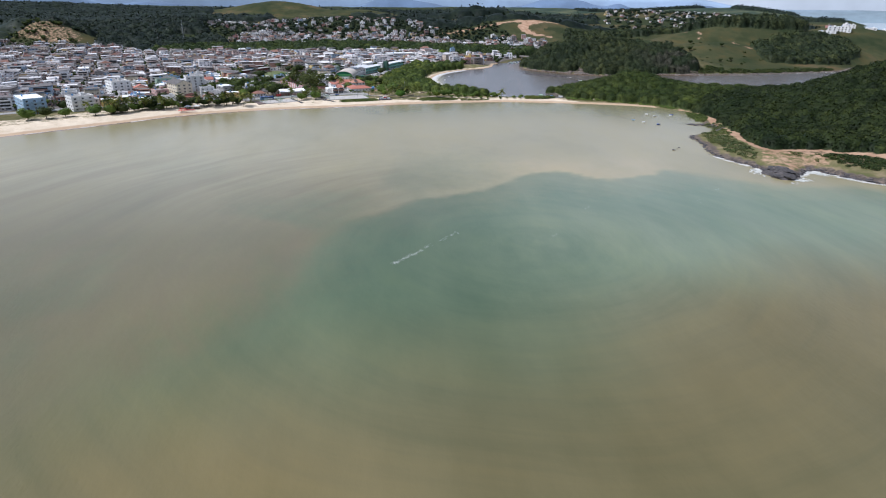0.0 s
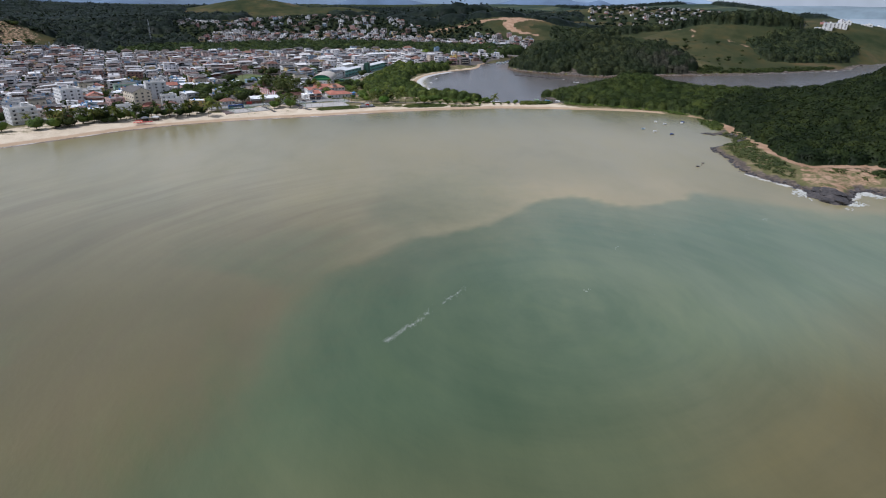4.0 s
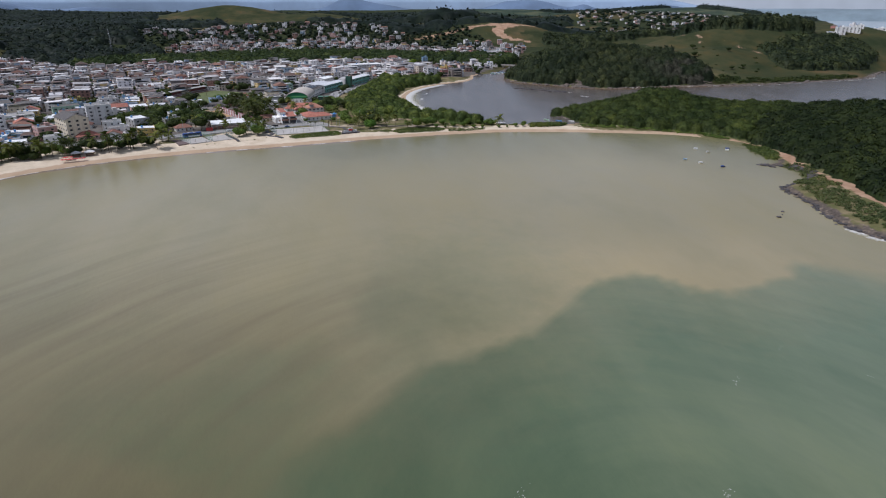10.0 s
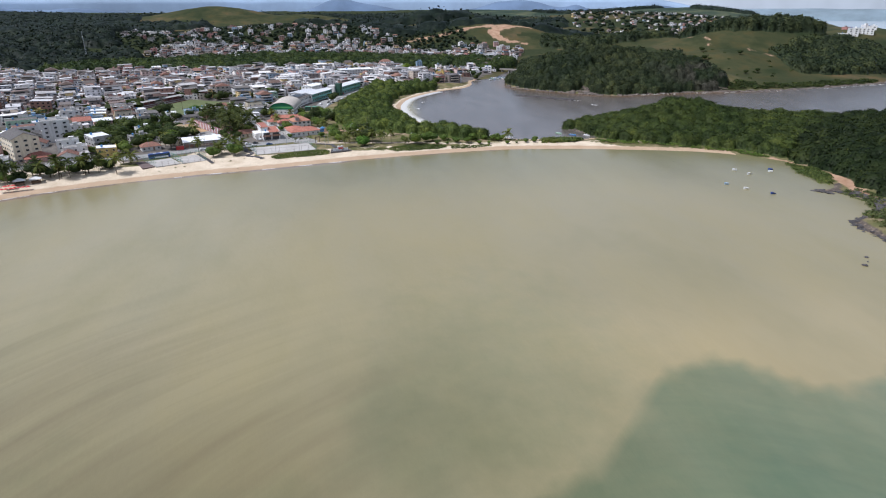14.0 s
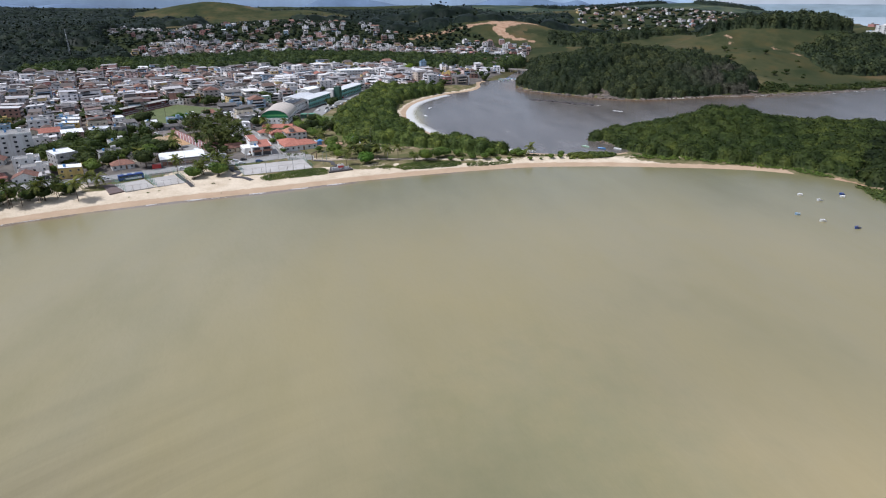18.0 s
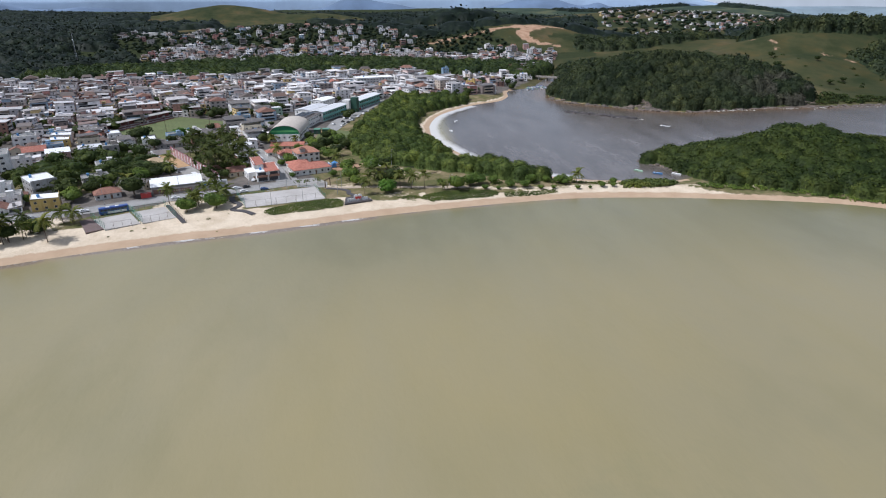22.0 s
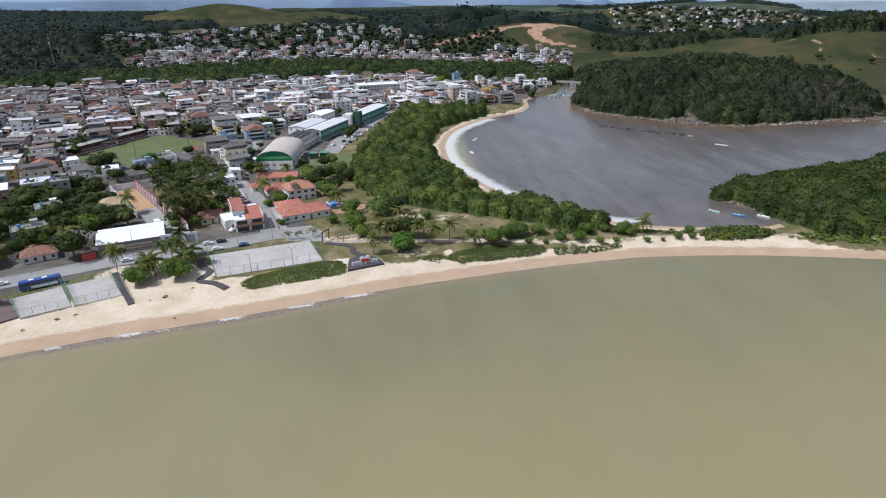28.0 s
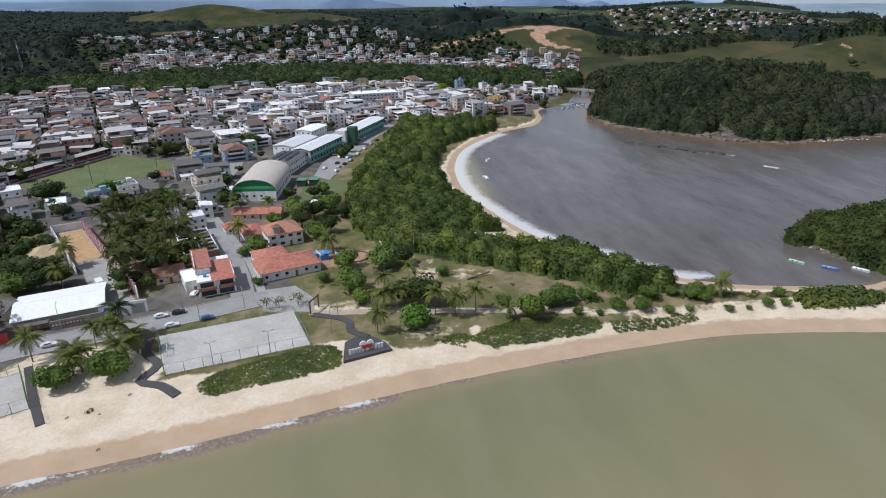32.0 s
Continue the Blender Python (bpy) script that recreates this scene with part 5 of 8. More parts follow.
def lots():
    """House places along the streets of the town's grid: x, y, turn, kind, distance inland."""
    out, taken = [], [np.array(t, float) for t in TAKEN]
    for k in range(-22, 9):
        street_u = 36.0 * k + rng.uniform(-7, 7)
        for side in (-1, 1):
            v = -60.0
            while v < 720:
                kind = rng.randrange(len(HOUSE_KINDS))
                w, d = HOUSE_KINDS[kind][:2]
                v += w / 2
                if (v % 88) < 8:
                    v += 8
                u = street_u + side * (2.2 + d / 2 + rng.choice((0, 0.3, 1.2, 2.6, 4.5)))
                x, y = TOWN_AT + AXIS_U * u + AXIS_V * v
                out.append((x, y, 20.5 + rng.choice((-9, -4, 0, 1, 3, 8)) + (90 if side > 0 else -90) * -1, kind, v))
                v += w / 2 + rng.choice((0.15, 0.3, 0.6, 1.5))
    px, py = np.array([o[0] for o in out]), np.array([o[1] for o in out])
    ok = (depth_in(px, py, TOWN) > 5) & (far_from(px, py, BEACH) > 62) & (depth_in(px, py, LAND) > np.where(py > 430, 13, 26)) & (px > -345 - 0.56 * (py - 11))
    for t in taken:
        ok &= depth_in(px, py, t) < -6.5
    ok &= depth_in(px, py, SPIT_WOODS) < -7
    return [o for o, good in zip(out, ok) if good]


TOWN_LOTS = [l for l in lots() if rng.random() < 0.95]
# back-yard sheds between the rows
near_lots = sorted(TOWN_LOTS, key=lambda l: math.hypot(l[0] + 60, l[1] - 60))[:76]
near_keys = {(l[0], l[1]) for l in near_lots}
first = {}
for x, y, turn, kind, v in near_lots:
    z = gz(x, y)
    if kind not in first:
        w, d, st, roof, wall, cover, label, extra = HOUSE_KINDS[kind]
        first[kind] = house("house", x, y, z, turn, w, d, st, roof, PAINT[wall], cover, label, gap=3.9, **extra)
    else:
        copy_thing(first[kind], pose(x, y, z, 0, 0, turn))


# the houses further off, joined
class Pile:
    def __init__(self):
        self.v, self.f = [], []

    def add(self, verts, faces):
        n = sum(len(a) for a in self.v[-1:]) and self.count
        self.v.append(np.asarray(verts, float))
        self.f.extend([tuple(i + n for i in f) for f in faces])
        self.count = n + len(verts)
    count = 0

    def done(self, name, mat, label, category):
        me = bpy.data.meshes.new(name)
        me.from_pydata(np.concatenate(self.v).tolist(), [], self.f)
        me.materials.append(mat)
        return tagged(new(name, me), label, category, kind="stuff")


CUBE = ((0, 3, 2, 1), (4, 5, 6, 7), (0, 1, 5, 4), (1, 2, 6, 5), (2, 3, 7, 6), (3, 0, 4, 7))


def cuboid(x0, y0, z0, x1, y1, z1):
    return [(x0, y0, z0), (x1, y0, z0), (x1, y1, z0), (x0, y1, z0), (x0, y0, z1), (x1, y0, z1), (x1, y1, z1), (x0, y1, z1)]


far_walls, far_tiles, far_sheets, far_openings, white_walls, white_roofs, far_tanks = Pile(), Pile(), Pile(), Pile(), Pile(), Pile(), Pile()


def far_house(x, y, z, turn, w, d, storeys, roof):
    if math.hypot((x + 640) / 92, (y - 745) / 64) < 1:
        return
    m = pose(x, y, z, 0, 0, turn)
    bright = rng.random() < (0.5 if 380 < y < 660 and x > -120 else 0.36 if y > 700 else (0.32 if x > -150 else 0.27) if y > 300 else 0.5)
    walls, sheets = (white_walls if bright else far_walls), (white_roofs if bright and rng.random() < (0.55 if y > 380 else 0.3) else far_sheets)

    tall = rng.uniform(2.6, 3.1)

    def put(pile, verts, faces):
        pile.add([tuple(m @ Vector(p)) for p in verts], faces)
    h = storeys * tall
    if w > 7 and rng.random() < 0.45:
        g, b, e = rng.choice((-1, 1)), rng.uniform(2.0, 4.0), rng.uniform(0.45, 0.8) * h + rng.choice((0, 0, 1.6))
        put(walls if rng.random() < 0.5 else far_walls, cuboid(min(g * w / 2, g * (w / 2 + b)), -d * 0.35, -4, max(g * w / 2, g * (w / 2 + b)), d * rng.uniform(0.1, 0.4), e), CUBE)
        put(far_sheets, cuboid(min(g * w / 2, g * (w / 2 + b + 0.2)), -d * 0.38, e, max(g * w / 2, g * (w / 2 + b + 0.2)), d * 0.42, e + 0.15), CUBE)
    if roof in ("flat", "sheet") and rng.random() < 0.4:
        a, c = rng.uniform(-0.3, 0.3) * w, rng.uniform(-0.3, 0.3) * d
        put(far_tanks, cuboid(a - 0.7, c - 0.7, h, a + 0.7, c + 0.7, h + 2.3), CUBE)
    put(walls, cuboid(-w / 2, -d / 2, -4, w / 2, d / 2, h), CUBE)
    if roof == "tile":
        r, o = 0.2 * d, 0.5
        put(far_tiles, [(-w / 2 - o, -d / 2 - o, h - 0.2), (w / 2 + o, -d / 2 - o, h - 0.2), (w / 2 + o, d / 2 + o, h - 0.2), (-w / 2 - o, d / 2 + o, h - 0.2), (-w / 2 + 1.5, 0, h + r), (w / 2 - 1.5, 0, h + r)],
            ((0, 1, 5, 4), (2, 3, 4, 5), (1, 2, 5), (3, 0, 4), (3, 2, 1, 0)))
    elif roof == "raised":
        put(sheets, [(a, b, c + (0.6 if b > 0 else 0)) for a, b, c in cuboid(-w / 2 - 0.3, -d / 2 - 0.3, h + 2.3, w / 2 + 0.3, d / 2 + 0.3, h + 2.4)], CUBE)
        put(walls, cuboid(-w / 2 + 0.1, 0, h, w / 2 - 0.1, d / 2 - 0.1, h + 2.4), CUBE)
    elif roof == "sheet":
        put(sheets, [(a, b, c + (0.8 if b > 0 else 0)) for a, b, c in cuboid(-w / 2 - 0.2, -d / 2 - 0.2, h + 0.05, w / 2 + 0.2, d / 2 + 0.2, h + 0.2)], CUBE)
    else:
        put(sheets, cuboid(-w / 2 + 0.2, -d / 2 + 0.2, h - 0.2, w / 2 - 0.2, d / 2 - 0.2, h + 0.12), CUBE)
        put(walls, cuboid(w * 0.05, 0, h, w * 0.05 + 2.6, 3, h + 2.2), CUBE)
    # windows, and dark strips painting shaded verandas, on the two sides that look seaward
    for out in (0, 90, 180, 270):
        a = radians(turn + out - 90)
        if math.sin(a) > -0.25 and math.cos(a) < 0.6:
            continue
        span, off = (w, d / 2) if out % 180 == 0 else (d, w / 2)
        open_front = rng.random() < 0.45
        turned = pose(0, 0, 0, 0, 0, out)
        for k0 in range(storeys):
            zz = k0 * tall + 0.85
            n = 1 if open_front else max(1, int(span / 4.0))
            half = span * rng.uniform(0.3, 0.42) if open_front else rng.uniform(0.6, 0.9)
            for k in range(n):
                c = (k + 0.5) * span / n - span / 2
                q = cuboid(c - half, -off - 0.06, zz, c + half, -off + 0.05, zz + (1.6 if open_front else 1.3))
                put(far_openings, [tuple(turned @ Vector(p)) for p in q], CUBE[1:5] + CUBE[5:])
            if open_front and k0:
                put(walls, [tuple(turned @ Vector(p)) for p in cuboid(-half - 0.2, -off - 1.1, zz - 0.95, half + 0.2, -off, zz - 0.05)], CUBE)


for x, y, turn, kind, v in TOWN_LOTS:
    if (x, y) not in near_keys:
        w, d, st = HOUSE_KINDS[kind][:3]
        if rng.random() < 0.07:
            far_house(x, y, gz(x, y), turn, rng.uniform(13, 20), rng.uniform(14, 20), rng.choice((3, 3, 4)), rng.choice(("flat", "sheet", "raised")))
            continue
        far_house(x, y, gz(x, y), turn + rng.choice((0, 0, 90, -90)) * (abs(w - d) < 4), w * rng.uniform(1.0, 1.35), d * rng.uniform(0.95, 1.2), rng.choice((1, 2, 2, 3, 3, 4)), rng.choice(("tile", "raised", "sheet", "flat", "sheet", "raised", "flat", "sheet")))


for x, y, turn, kind, v in TOWN_LOTS:
    if rng.random() < 0.8:
        d = HOUSE_KINDS[kind][1] / 2 + 2.4
        a = radians(turn + 90)
        bx, by = x + math.cos(a) * d, y + math.sin(a) * d
        far_house(bx, by, gz(bx, by), turn + rng.uniform(-15, 15), rng.uniform(4, 9), rng.uniform(3.5, 7), rng.choice((1, 1, 2)), rng.choice(("tile", "sheet", "sheet", "raised")))


# lean-tos and later additions that crowd the lanes
ax, ay = strewn(rng, TOWN, 19.0, 0.6)
clear = (far_from(ax, ay, BEACH) > 75) & (np.hypot(ax + 60, ay - 60) > 150) & (ax > -345 - 0.56 * (ay - 11)) & (depth_in(ax, ay, SPIT_WOODS) < -8) & (depth_in(ax, ay, LAND) > 26) & (far_from(ax, ay, [(-80, 234), (-76, 262), (-72, 330), (-96, 420), (-130, 520)]) > 9)
for t in TAKEN:
    clear &= depth_in(ax, ay, np.array(t, float)) < -6
for x, y in zip(ax[clear], ay[clear]):
    far_house(x, y, gz(x, y), 20.5 + rng.choice((0, 90, 180, 270)) + rng.uniform(-10, 10), rng.uniform(5, 10), rng.uniform(5, 9), rng.choice((1, 1, 2, 2, 3)), rng.choice(("tile", "sheet", "sheet", "raised", "flat")))


def hillside(poly, step, keep, low=1, high=3, most=12, turn0=0.0):
    xs, ys = strewn(rng, poly, step, keep)
    dry = depth_in(xs, ys, LAND) > 9
    xs, ys = xs[dry], ys[dry]
    for x, y, z in zip(xs, ys, ground(xs, ys)):
        far_house(x, y, z, turn0 + rng.choice((0, 90, 180, 270)) + rng.uniform(-12, 12), rng.uniform(8, most), rng.uniform(8, most), rng.randint(low, high), rng.choice(("tile", "raised", "sheet", "flat", "flat")))


SLOPE = rounded([(-330, 880), (-300, 800), (-207, 790), (-107, 850), (-39, 862), (40, 850), (130, 818), (210, 770), (262, 742), (300, 800), (240, 880), (60, 960), (-120, 980), (-300, 960)], 2)
UPPER = rounded([(-420, 1000), (-330, 930), (-120, 970), (60, 960), (150, 990), (110, 1120), (-60, 1200), (-340, 1170)], 2)
hillside(SLOPE, 14.5, 0.92)
hillside([(140, 512), (176, 505), (206, 540), (238, 590), (262, 640), (300, 730), (262, 745), (215, 660), (170, 590)], 12.5, 0.85, 1, 3, 10)
hillside([(268, 560), (300, 590), (330, 640), (300, 660), (278, 620)], 14, 0.6, 1, 2, 10)
hillside(UPPER, 21, 0.5)
hillside([(700, 1560), (1150, 1480), (1420, 1700), (1500, 2200), (950, 2100)], 30, 0.42, 1, 2, 12)
hillside([(930, 1390), (1290, 1380), (1430, 1600), (1180, 1490), (960, 1550)], 28, 0.55, 1, 2, 12)
hillside([(620, 1230), (900, 1180), (1000, 1300), (760, 1420)], 30, 0.5, 1, 2, 11)
hillside([(205, 668), (262, 650), (330, 770), (372, 880), (360, 925), (300, 935), (236, 945), (225, 860), (280, 800)], 15.5, 0.7, 1, 3, 11)
hillside([(720, 560), (840, 520), (960, 640), (900, 760), (740, 700)], 34, 0.35, 1, 2, 14)
hillside([(0, 1230), (160, 1250), (140, 1330), (20, 1320)], 24, 0.6, 1, 1)
far_walls.done("distant_house_walls", island_paint("distant_walls", ((0.741, 0.700, 0.676), (0.597, 0.500, 0.408), (0.278, 0.240, 0.220), (0.721, 0.660, 0.626), (0.535, 0.340, 0.299), (0.308, 0.174, 0.134), (0.473, 0.420, 0.378),
               (0.227, 0.190, 0.173), (0.782, 0.750, 0.737), (0.638, 0.470, 0.220), (0.350, 0.440, 0.538), (0.453, 0.220, 0.189), (0.370, 0.300, 0.259), (0.679, 0.520, 0.467))), "crowded rendered walls of distant town houses", "houses")
white_walls.done("distant_white_walls", island_paint("distant_white", ((0.844, 0.820, 0.806), (0.782, 0.750, 0.726), (0.824, 0.770, 0.716), (0.721, 0.700, 0.706))), "bright white walls of distant houses", "houses")
white_roofs.done("distant_white_roofs", island_paint("distant_bright_sheets", ((0.824, 0.800, 0.786), (0.679, 0.660, 0.657), (0.566, 0.550, 0.557), (0.761, 0.729, 0.706))), "bright metal roofs of distant houses", "roofs")
far_tiles.done("distant_tile_roofs", island_paint("distant_tiles", ((0.202, 0.099, 0.071), (0.138, 0.088, 0.069), (0.248, 0.130, 0.092), (0.115, 0.092, 0.080), (0.156, 0.109, 0.088))), "red-brown tile roofs of distant houses", "roofs")
far_sheets.done("distant_sheet_roofs", island_paint("distant_sheets", ((0.299, 0.279, 0.274), (0.206, 0.192, 0.187), (0.154, 0.135, 0.127), (0.617, 0.600, 0.587), (0.113, 0.100, 0.095), (0.360, 0.340, 0.328), (0.206, 0.145, 0.123), (0.453, 0.429, 0.418), (0.164, 0.138, 0.123), (0.257, 0.240, 0.234), (0.134, 0.120, 0.115))),
                "grey and brown sheet roofs of distant houses", "roofs")
far_tanks.done("distant_water_tanks", island_paint("distant_tanks", ((0.14, 0.25, 0.42), (0.55, 0.55, 0.54), (0.22, 0.30, 0.40), (0.30, 0.29, 0.28), (0.40, 0.39, 0.38))), "blue and grey water tanks on distant roofs", "water tanks")
far_openings.done("distant_windows", GLASS, "small dark windows and veranda-shade strips of distant houses", "windows")

# ---- streets and squares ----


def ribbon(name, line, width, mat, label, category, lift=0.1, kind="structure", kerb=False):
    """A strip of paving that follows the ground, with its own thickness."""
    line = rounded(line, 3) if len(line) > 2 else np.array(line, float)
    way = np.gradient(line, axis=0)
    way /= np.linalg.norm(way, axis=1)[:, None]
    side = np.stack([-way[:, 1], way[:, 0]], -1)
    bm, rows = bmesh.new(), []
    for p, s in zip(line, side):
        a, b = p + s * width / 2, p - s * width / 2
        z = gz(*p) + lift
        rows.append([bm.verts.new((*a, z - 0.8)), bm.verts.new((*a, z)), bm.verts.new((*b, z)), bm.verts.new((*b, z - 0.8))])
    for r0, r1 in zip(rows, rows[1:]):
        for k in range(3):
            bm.faces.new((r0[k], r0[k + 1], r1[k + 1], r1[k]))
    bmesh.ops.recalc_face_normals(bm, faces=bm.faces)
    ob = part(name, bm, mat)
    tagged(ob, label, category, kind=kind)
    if kerb:
        for sgn in (-1, 1):
            bm = bmesh.new()
            for k in range(len(line) - 1):
                a, b = line[k] + sgn * side[k] * (width / 2 + 0.08), line[k + 1] + sgn * side[k + 1] * (width / 2 + 0.08)
                c, d = line[k] + sgn * side[k] * (width / 2 + 0.3), line[k + 1] + sgn * side[k + 1] * (width / 2 + 0.3)
                prism([a, b, d, c] if sgn < 0 else [a, c, d, b], gz(*line[k]) - 0.6, gz(*line[k]) + lift + 0.14, bm)
            tagged(part("kerb", bm, CONCRETE), "pale concrete kerb beside the road", "kerb", kind="structure")
    return ob


def pad(name, outline, mat, label, category, lift=0.12, kind="structure"):
    z = max(gz(x, y) for x, y in outline)
    return tagged(part(name, prism(outline, z - 1.5, z + lift), mat), label, category, kind=kind)


COURT_SAND = plain("court_sand", (0.47, 0.44, 0.41), 0.95, 0.8, 0.16, stain=7)
TURF = plain("pitch_turf", (0.125, 0.15, 0.05), 0.9, 1.6, 0.4, stain=11)
DECK = plain("dark_deck", (0.075, 0.068, 0.07), 0.8, 0.4, 0.2)
CONCRETE_PAVING = plain("paving", (0.34, 0.325, 0.30), 0.9, 0.7, 0.2, stain=5)
CLAY = plain("orange_clay", (0.47, 0.30, 0.155), 0.95, 1.5, 0.3, stain=8)
PINK_PAINT = plain("pink_paint", (0.44, 0.20, 0.23), 0.7, 0.5, 0.2)
GREEN_STEEL = plain("green_steel", (0.10, 0.26, 0.17), 0.5, 0.4, 0.15)
GREEN_PAINT = plain("green_paint", (0.02, 0.22, 0.09), 0.6, 0.6, 0.12)
TEAL_PAINT = plain("teal_paint", (0.2, 0.46, 0.41), 0.5, 0.8, 0.15)
DARK_GREEN = plain("dark_green_paint", (0.025, 0.075, 0.05), 0.5, 0.8, 0.15)
GYM_ROOF = tiled("brown_grey_sheets", (0.43, 0.38, 0.325), (0.60, 0.54, 0.47), 0.5)
RED_PAINT = plain("red_paint", (0.55, 0.06, 0.05), 0.6, 0.5, 0.12)
# dark paint of doors, also the painted shade in the shop's openings
DARK_PAINT_AND_SHADE = plain("dark_paint", (0.05, 0.05, 0.055), 0.4, 0.4, 0.1)
BLUE_PAINT = plain("blue_paint", (0.03, 0.08, 0.30), 0.35, 0.5, 0.12)
THATCH = plain("tan_tiles", (0.48, 0.36, 0.22), 0.9, 0.4, 0.3)
TIMBER = plain("weathered_timber", (0.13, 0.085, 0.055), 0.85, 0.3, 0.3)
BARE = plain("bare_poles", (0.30, 0.27, 0.24), 0.9, 0.3, 0.2)

ribbon("road", [(-420, -70), (-330, 5), (-262, 42), (-215, 60), (-170, 76), (-135, 84), (-100, 99), (-70, 107), (-42, 117), (-30, 121)], 11.0, ASPHALT, "grey asphalt road along the beach front", "road", 0.08, kerb=True)
ribbon("road", [(-40, 122), (-47, 150), (-60, 184), (-72, 212), (-80, 234), (-76, 262), (-72, 330), (-96, 420), (-130, 520)], 8.0, ASPHALT, "grey asphalt side street between houses", "road", 0.1)
ribbon("pavement", [(-34, 124), (-41, 150), (-54, 184), (-66, 212)], 3.0, CONCRETE_PAVING, "pale concrete pavement beside the side street", "pavement", 0.2)
lane = TOWN_AT - AXIS_U * 216.0
ribbon("road", [tuple(lane + AXIS_V * 158), tuple(lane + AXIS_V * 359), tuple(lane + AXIS_V * 560)], 6.0, ASPHALT, "narrow grey town street", "road", 0.12)
pad("road_junction", [(-90, 226), (-72, 214), (-62, 230), (-66, 254), (-84, 258)], ASPHALT, "worn grey asphalt where two streets meet", "road", 0.13)
pad("plaza", [(-34, 126), (-23, 128), (-16, 117), (-16, 107), (-32, 110)], CONCRETE_PAVING, "grey paved plaza with a pale kerb", "plaza")
ribbon("promenade", [(-17, 107), (-6, 105), (11, 103.5), (26, 100.5), (40, 98), (60, 95)], 3.4, plain("sandy_path", (0.46, 0.37, 0.28), 0.95, 0.8, 0.2), "pinkish sandy promenade behind the beach", "path", 0.1)
pad("car_park", [(-22, 277), (-13, 266), (0, 315), (18, 373), (38, 424), (30, 430), (-4, 352), (-18, 306)], ASPHALT, "grey asphalt car park beside the school", "car park")
pad("lawn", [(-30, 214), (-10, 214), (-4, 244), (0, 262), (-12, 268), (-26, 268), (-28, 240)], TURF, "small mown lawn beside the sports hall", "lawn", 0.08)
pad("sand_patch", [(-28, 258), (-21, 258), (-20, 265), (-26, 266)], CLAY, "bare tan patch worn in the lawn", "ground", 0.14)
pad("soccer_pitch", FIELD, TURF, "mown green soccer pitch with worn patches", "pitch")
LOT = [(-133, 200), (-122, 206), (-77, 128), (-72, 118), (-84, 118), (-102, 152)]
pad("yard", LOT, CONCRETE_PAVING, "grey concrete yard behind the warehouse", "yard", 0.1)
pad("clay_yard", [(-132, 199), (-122, 205), (-101, 169), (-110, 163)], CLAY, "bare orange clay yard with scrubby grass", "yard", 0.2)

# ---- beach courts ----
COURT = [(-54, 77.5), (-16, 86.5), (-22.5, 109), (-61.5, 99.5)]


def between(a, b, n):
    return [(a[0] + (b[0] - a[0]) * k / n, a[1] + (b[1] - a[1]) * k / n) for k in range(n + 1)]


def court_fence(a, b, n, tall, mat, label, stays=False, mesh_rails=2):
    """A line of posts with rails, set as one thing."""
    z = gz(*a)
    e = thing("court_fence", *a, z, 0, label, "fence", "beach court fences")
    first_post = None
    for x, y in between(a, b, n):
        if first_post is None:
            bm = bmesh.new()
            rod(bm, (0, 0, -0.3), (0, 0, tall), 0.07, 0.06, 6)
            first_post = part("post", bm, mat, e)
        else:
            again(first_post, e, x - a[0], y - a[1], 0)
    for k in range(mesh_rails):
        bm = bmesh.new()
        rod(bm, (0, 0, 0), (b[0] - a[0], b[1] - a[1], 0), 0.035, sides=5)
        part("rail", bm, mat, e).matrix_basis = pose(0, 0, tall * (k + 1) / mesh_rails - 0.03)
    if stays:
        for x, y in between(a, b, n)[1::2]:
            for dx, dy in ((0.8, -1.6), (-1.4, -1.0)):
                bm = bmesh.new()
                rod(bm, (0, 0, tall * 0.6), (dx, dy, 0), 0.05, sides=5)
                part("stay", bm, mat, e).matrix_basis = pose(x - a[0], y - a[1], 0)
    return e


def goal(x, y, turn):
    e = thing("goal", x, y, gz(x, y) + 0.12, turn, "white steel goal frame on the sand court", "goal", "court goals")
    for px in (-2.5, 2.5):
        bm = bmesh.new()
        rod(bm, (px, 0, 0), (px, 0, 2.2), 0.07)
        part("upright", bm, WHITE, e)
    bm = bmesh.new()
    rod(bm, (-2.5, 0, 2.2), (2.5, 0, 2.2), 0.07)
    part("crossbar", bm, WHITE, e)
    for px in (-2.5, 2.5):
        bm = bmesh.new()
        rod(bm, (px, 0, 2.2), (px, 1.2, 0), 0.04)
        part("brace", bm, WHITE, e)


def lamp_post(x, y, tall, turn=0, label="tall grey steel lamp post", arms=1, z=None):
    e = thing("lamp_post", x, y, gz(x, y) if z is None else z, turn, label, "lamp post", "lamp posts")
    bm = bmesh.new()
    rod(bm, (0, 0, -0.3), (0, 0, tall), 0.13, 0.07, 8)
    part("pole", bm, STEEL, e)
    for k in range(arms):
        s = 1 if k == 0 else -1
        bm = bmesh.new()
        rod(bm, (0, 0, tall - 0.1), (s * 1.5, 0, tall + 0.35), 0.05, 0.04)
        part("arm", bm, STEEL, e)
        part("lamp_head", boxes((s * 1.2 - 0.35, -0.14, tall + 0.26, s * 1.2 + 0.55, 0.14, tall + 0.42), bevel=0.04), STEEL, e)
    return e


pad("sand_court", COURT, COURT_SAND, "large pale grey sand court with goals", "court", 0.15)
court_fence((-54, 77), (-16, 86), 8, 3.6, BARE, "row of bare grey posts with stays along a sand court", True, 1)
court_fence((-61.8, 99.8), (-22.6, 109.4), 9, 1.2, GREEN_STEEL, "low green rail fence between court and grass verge")
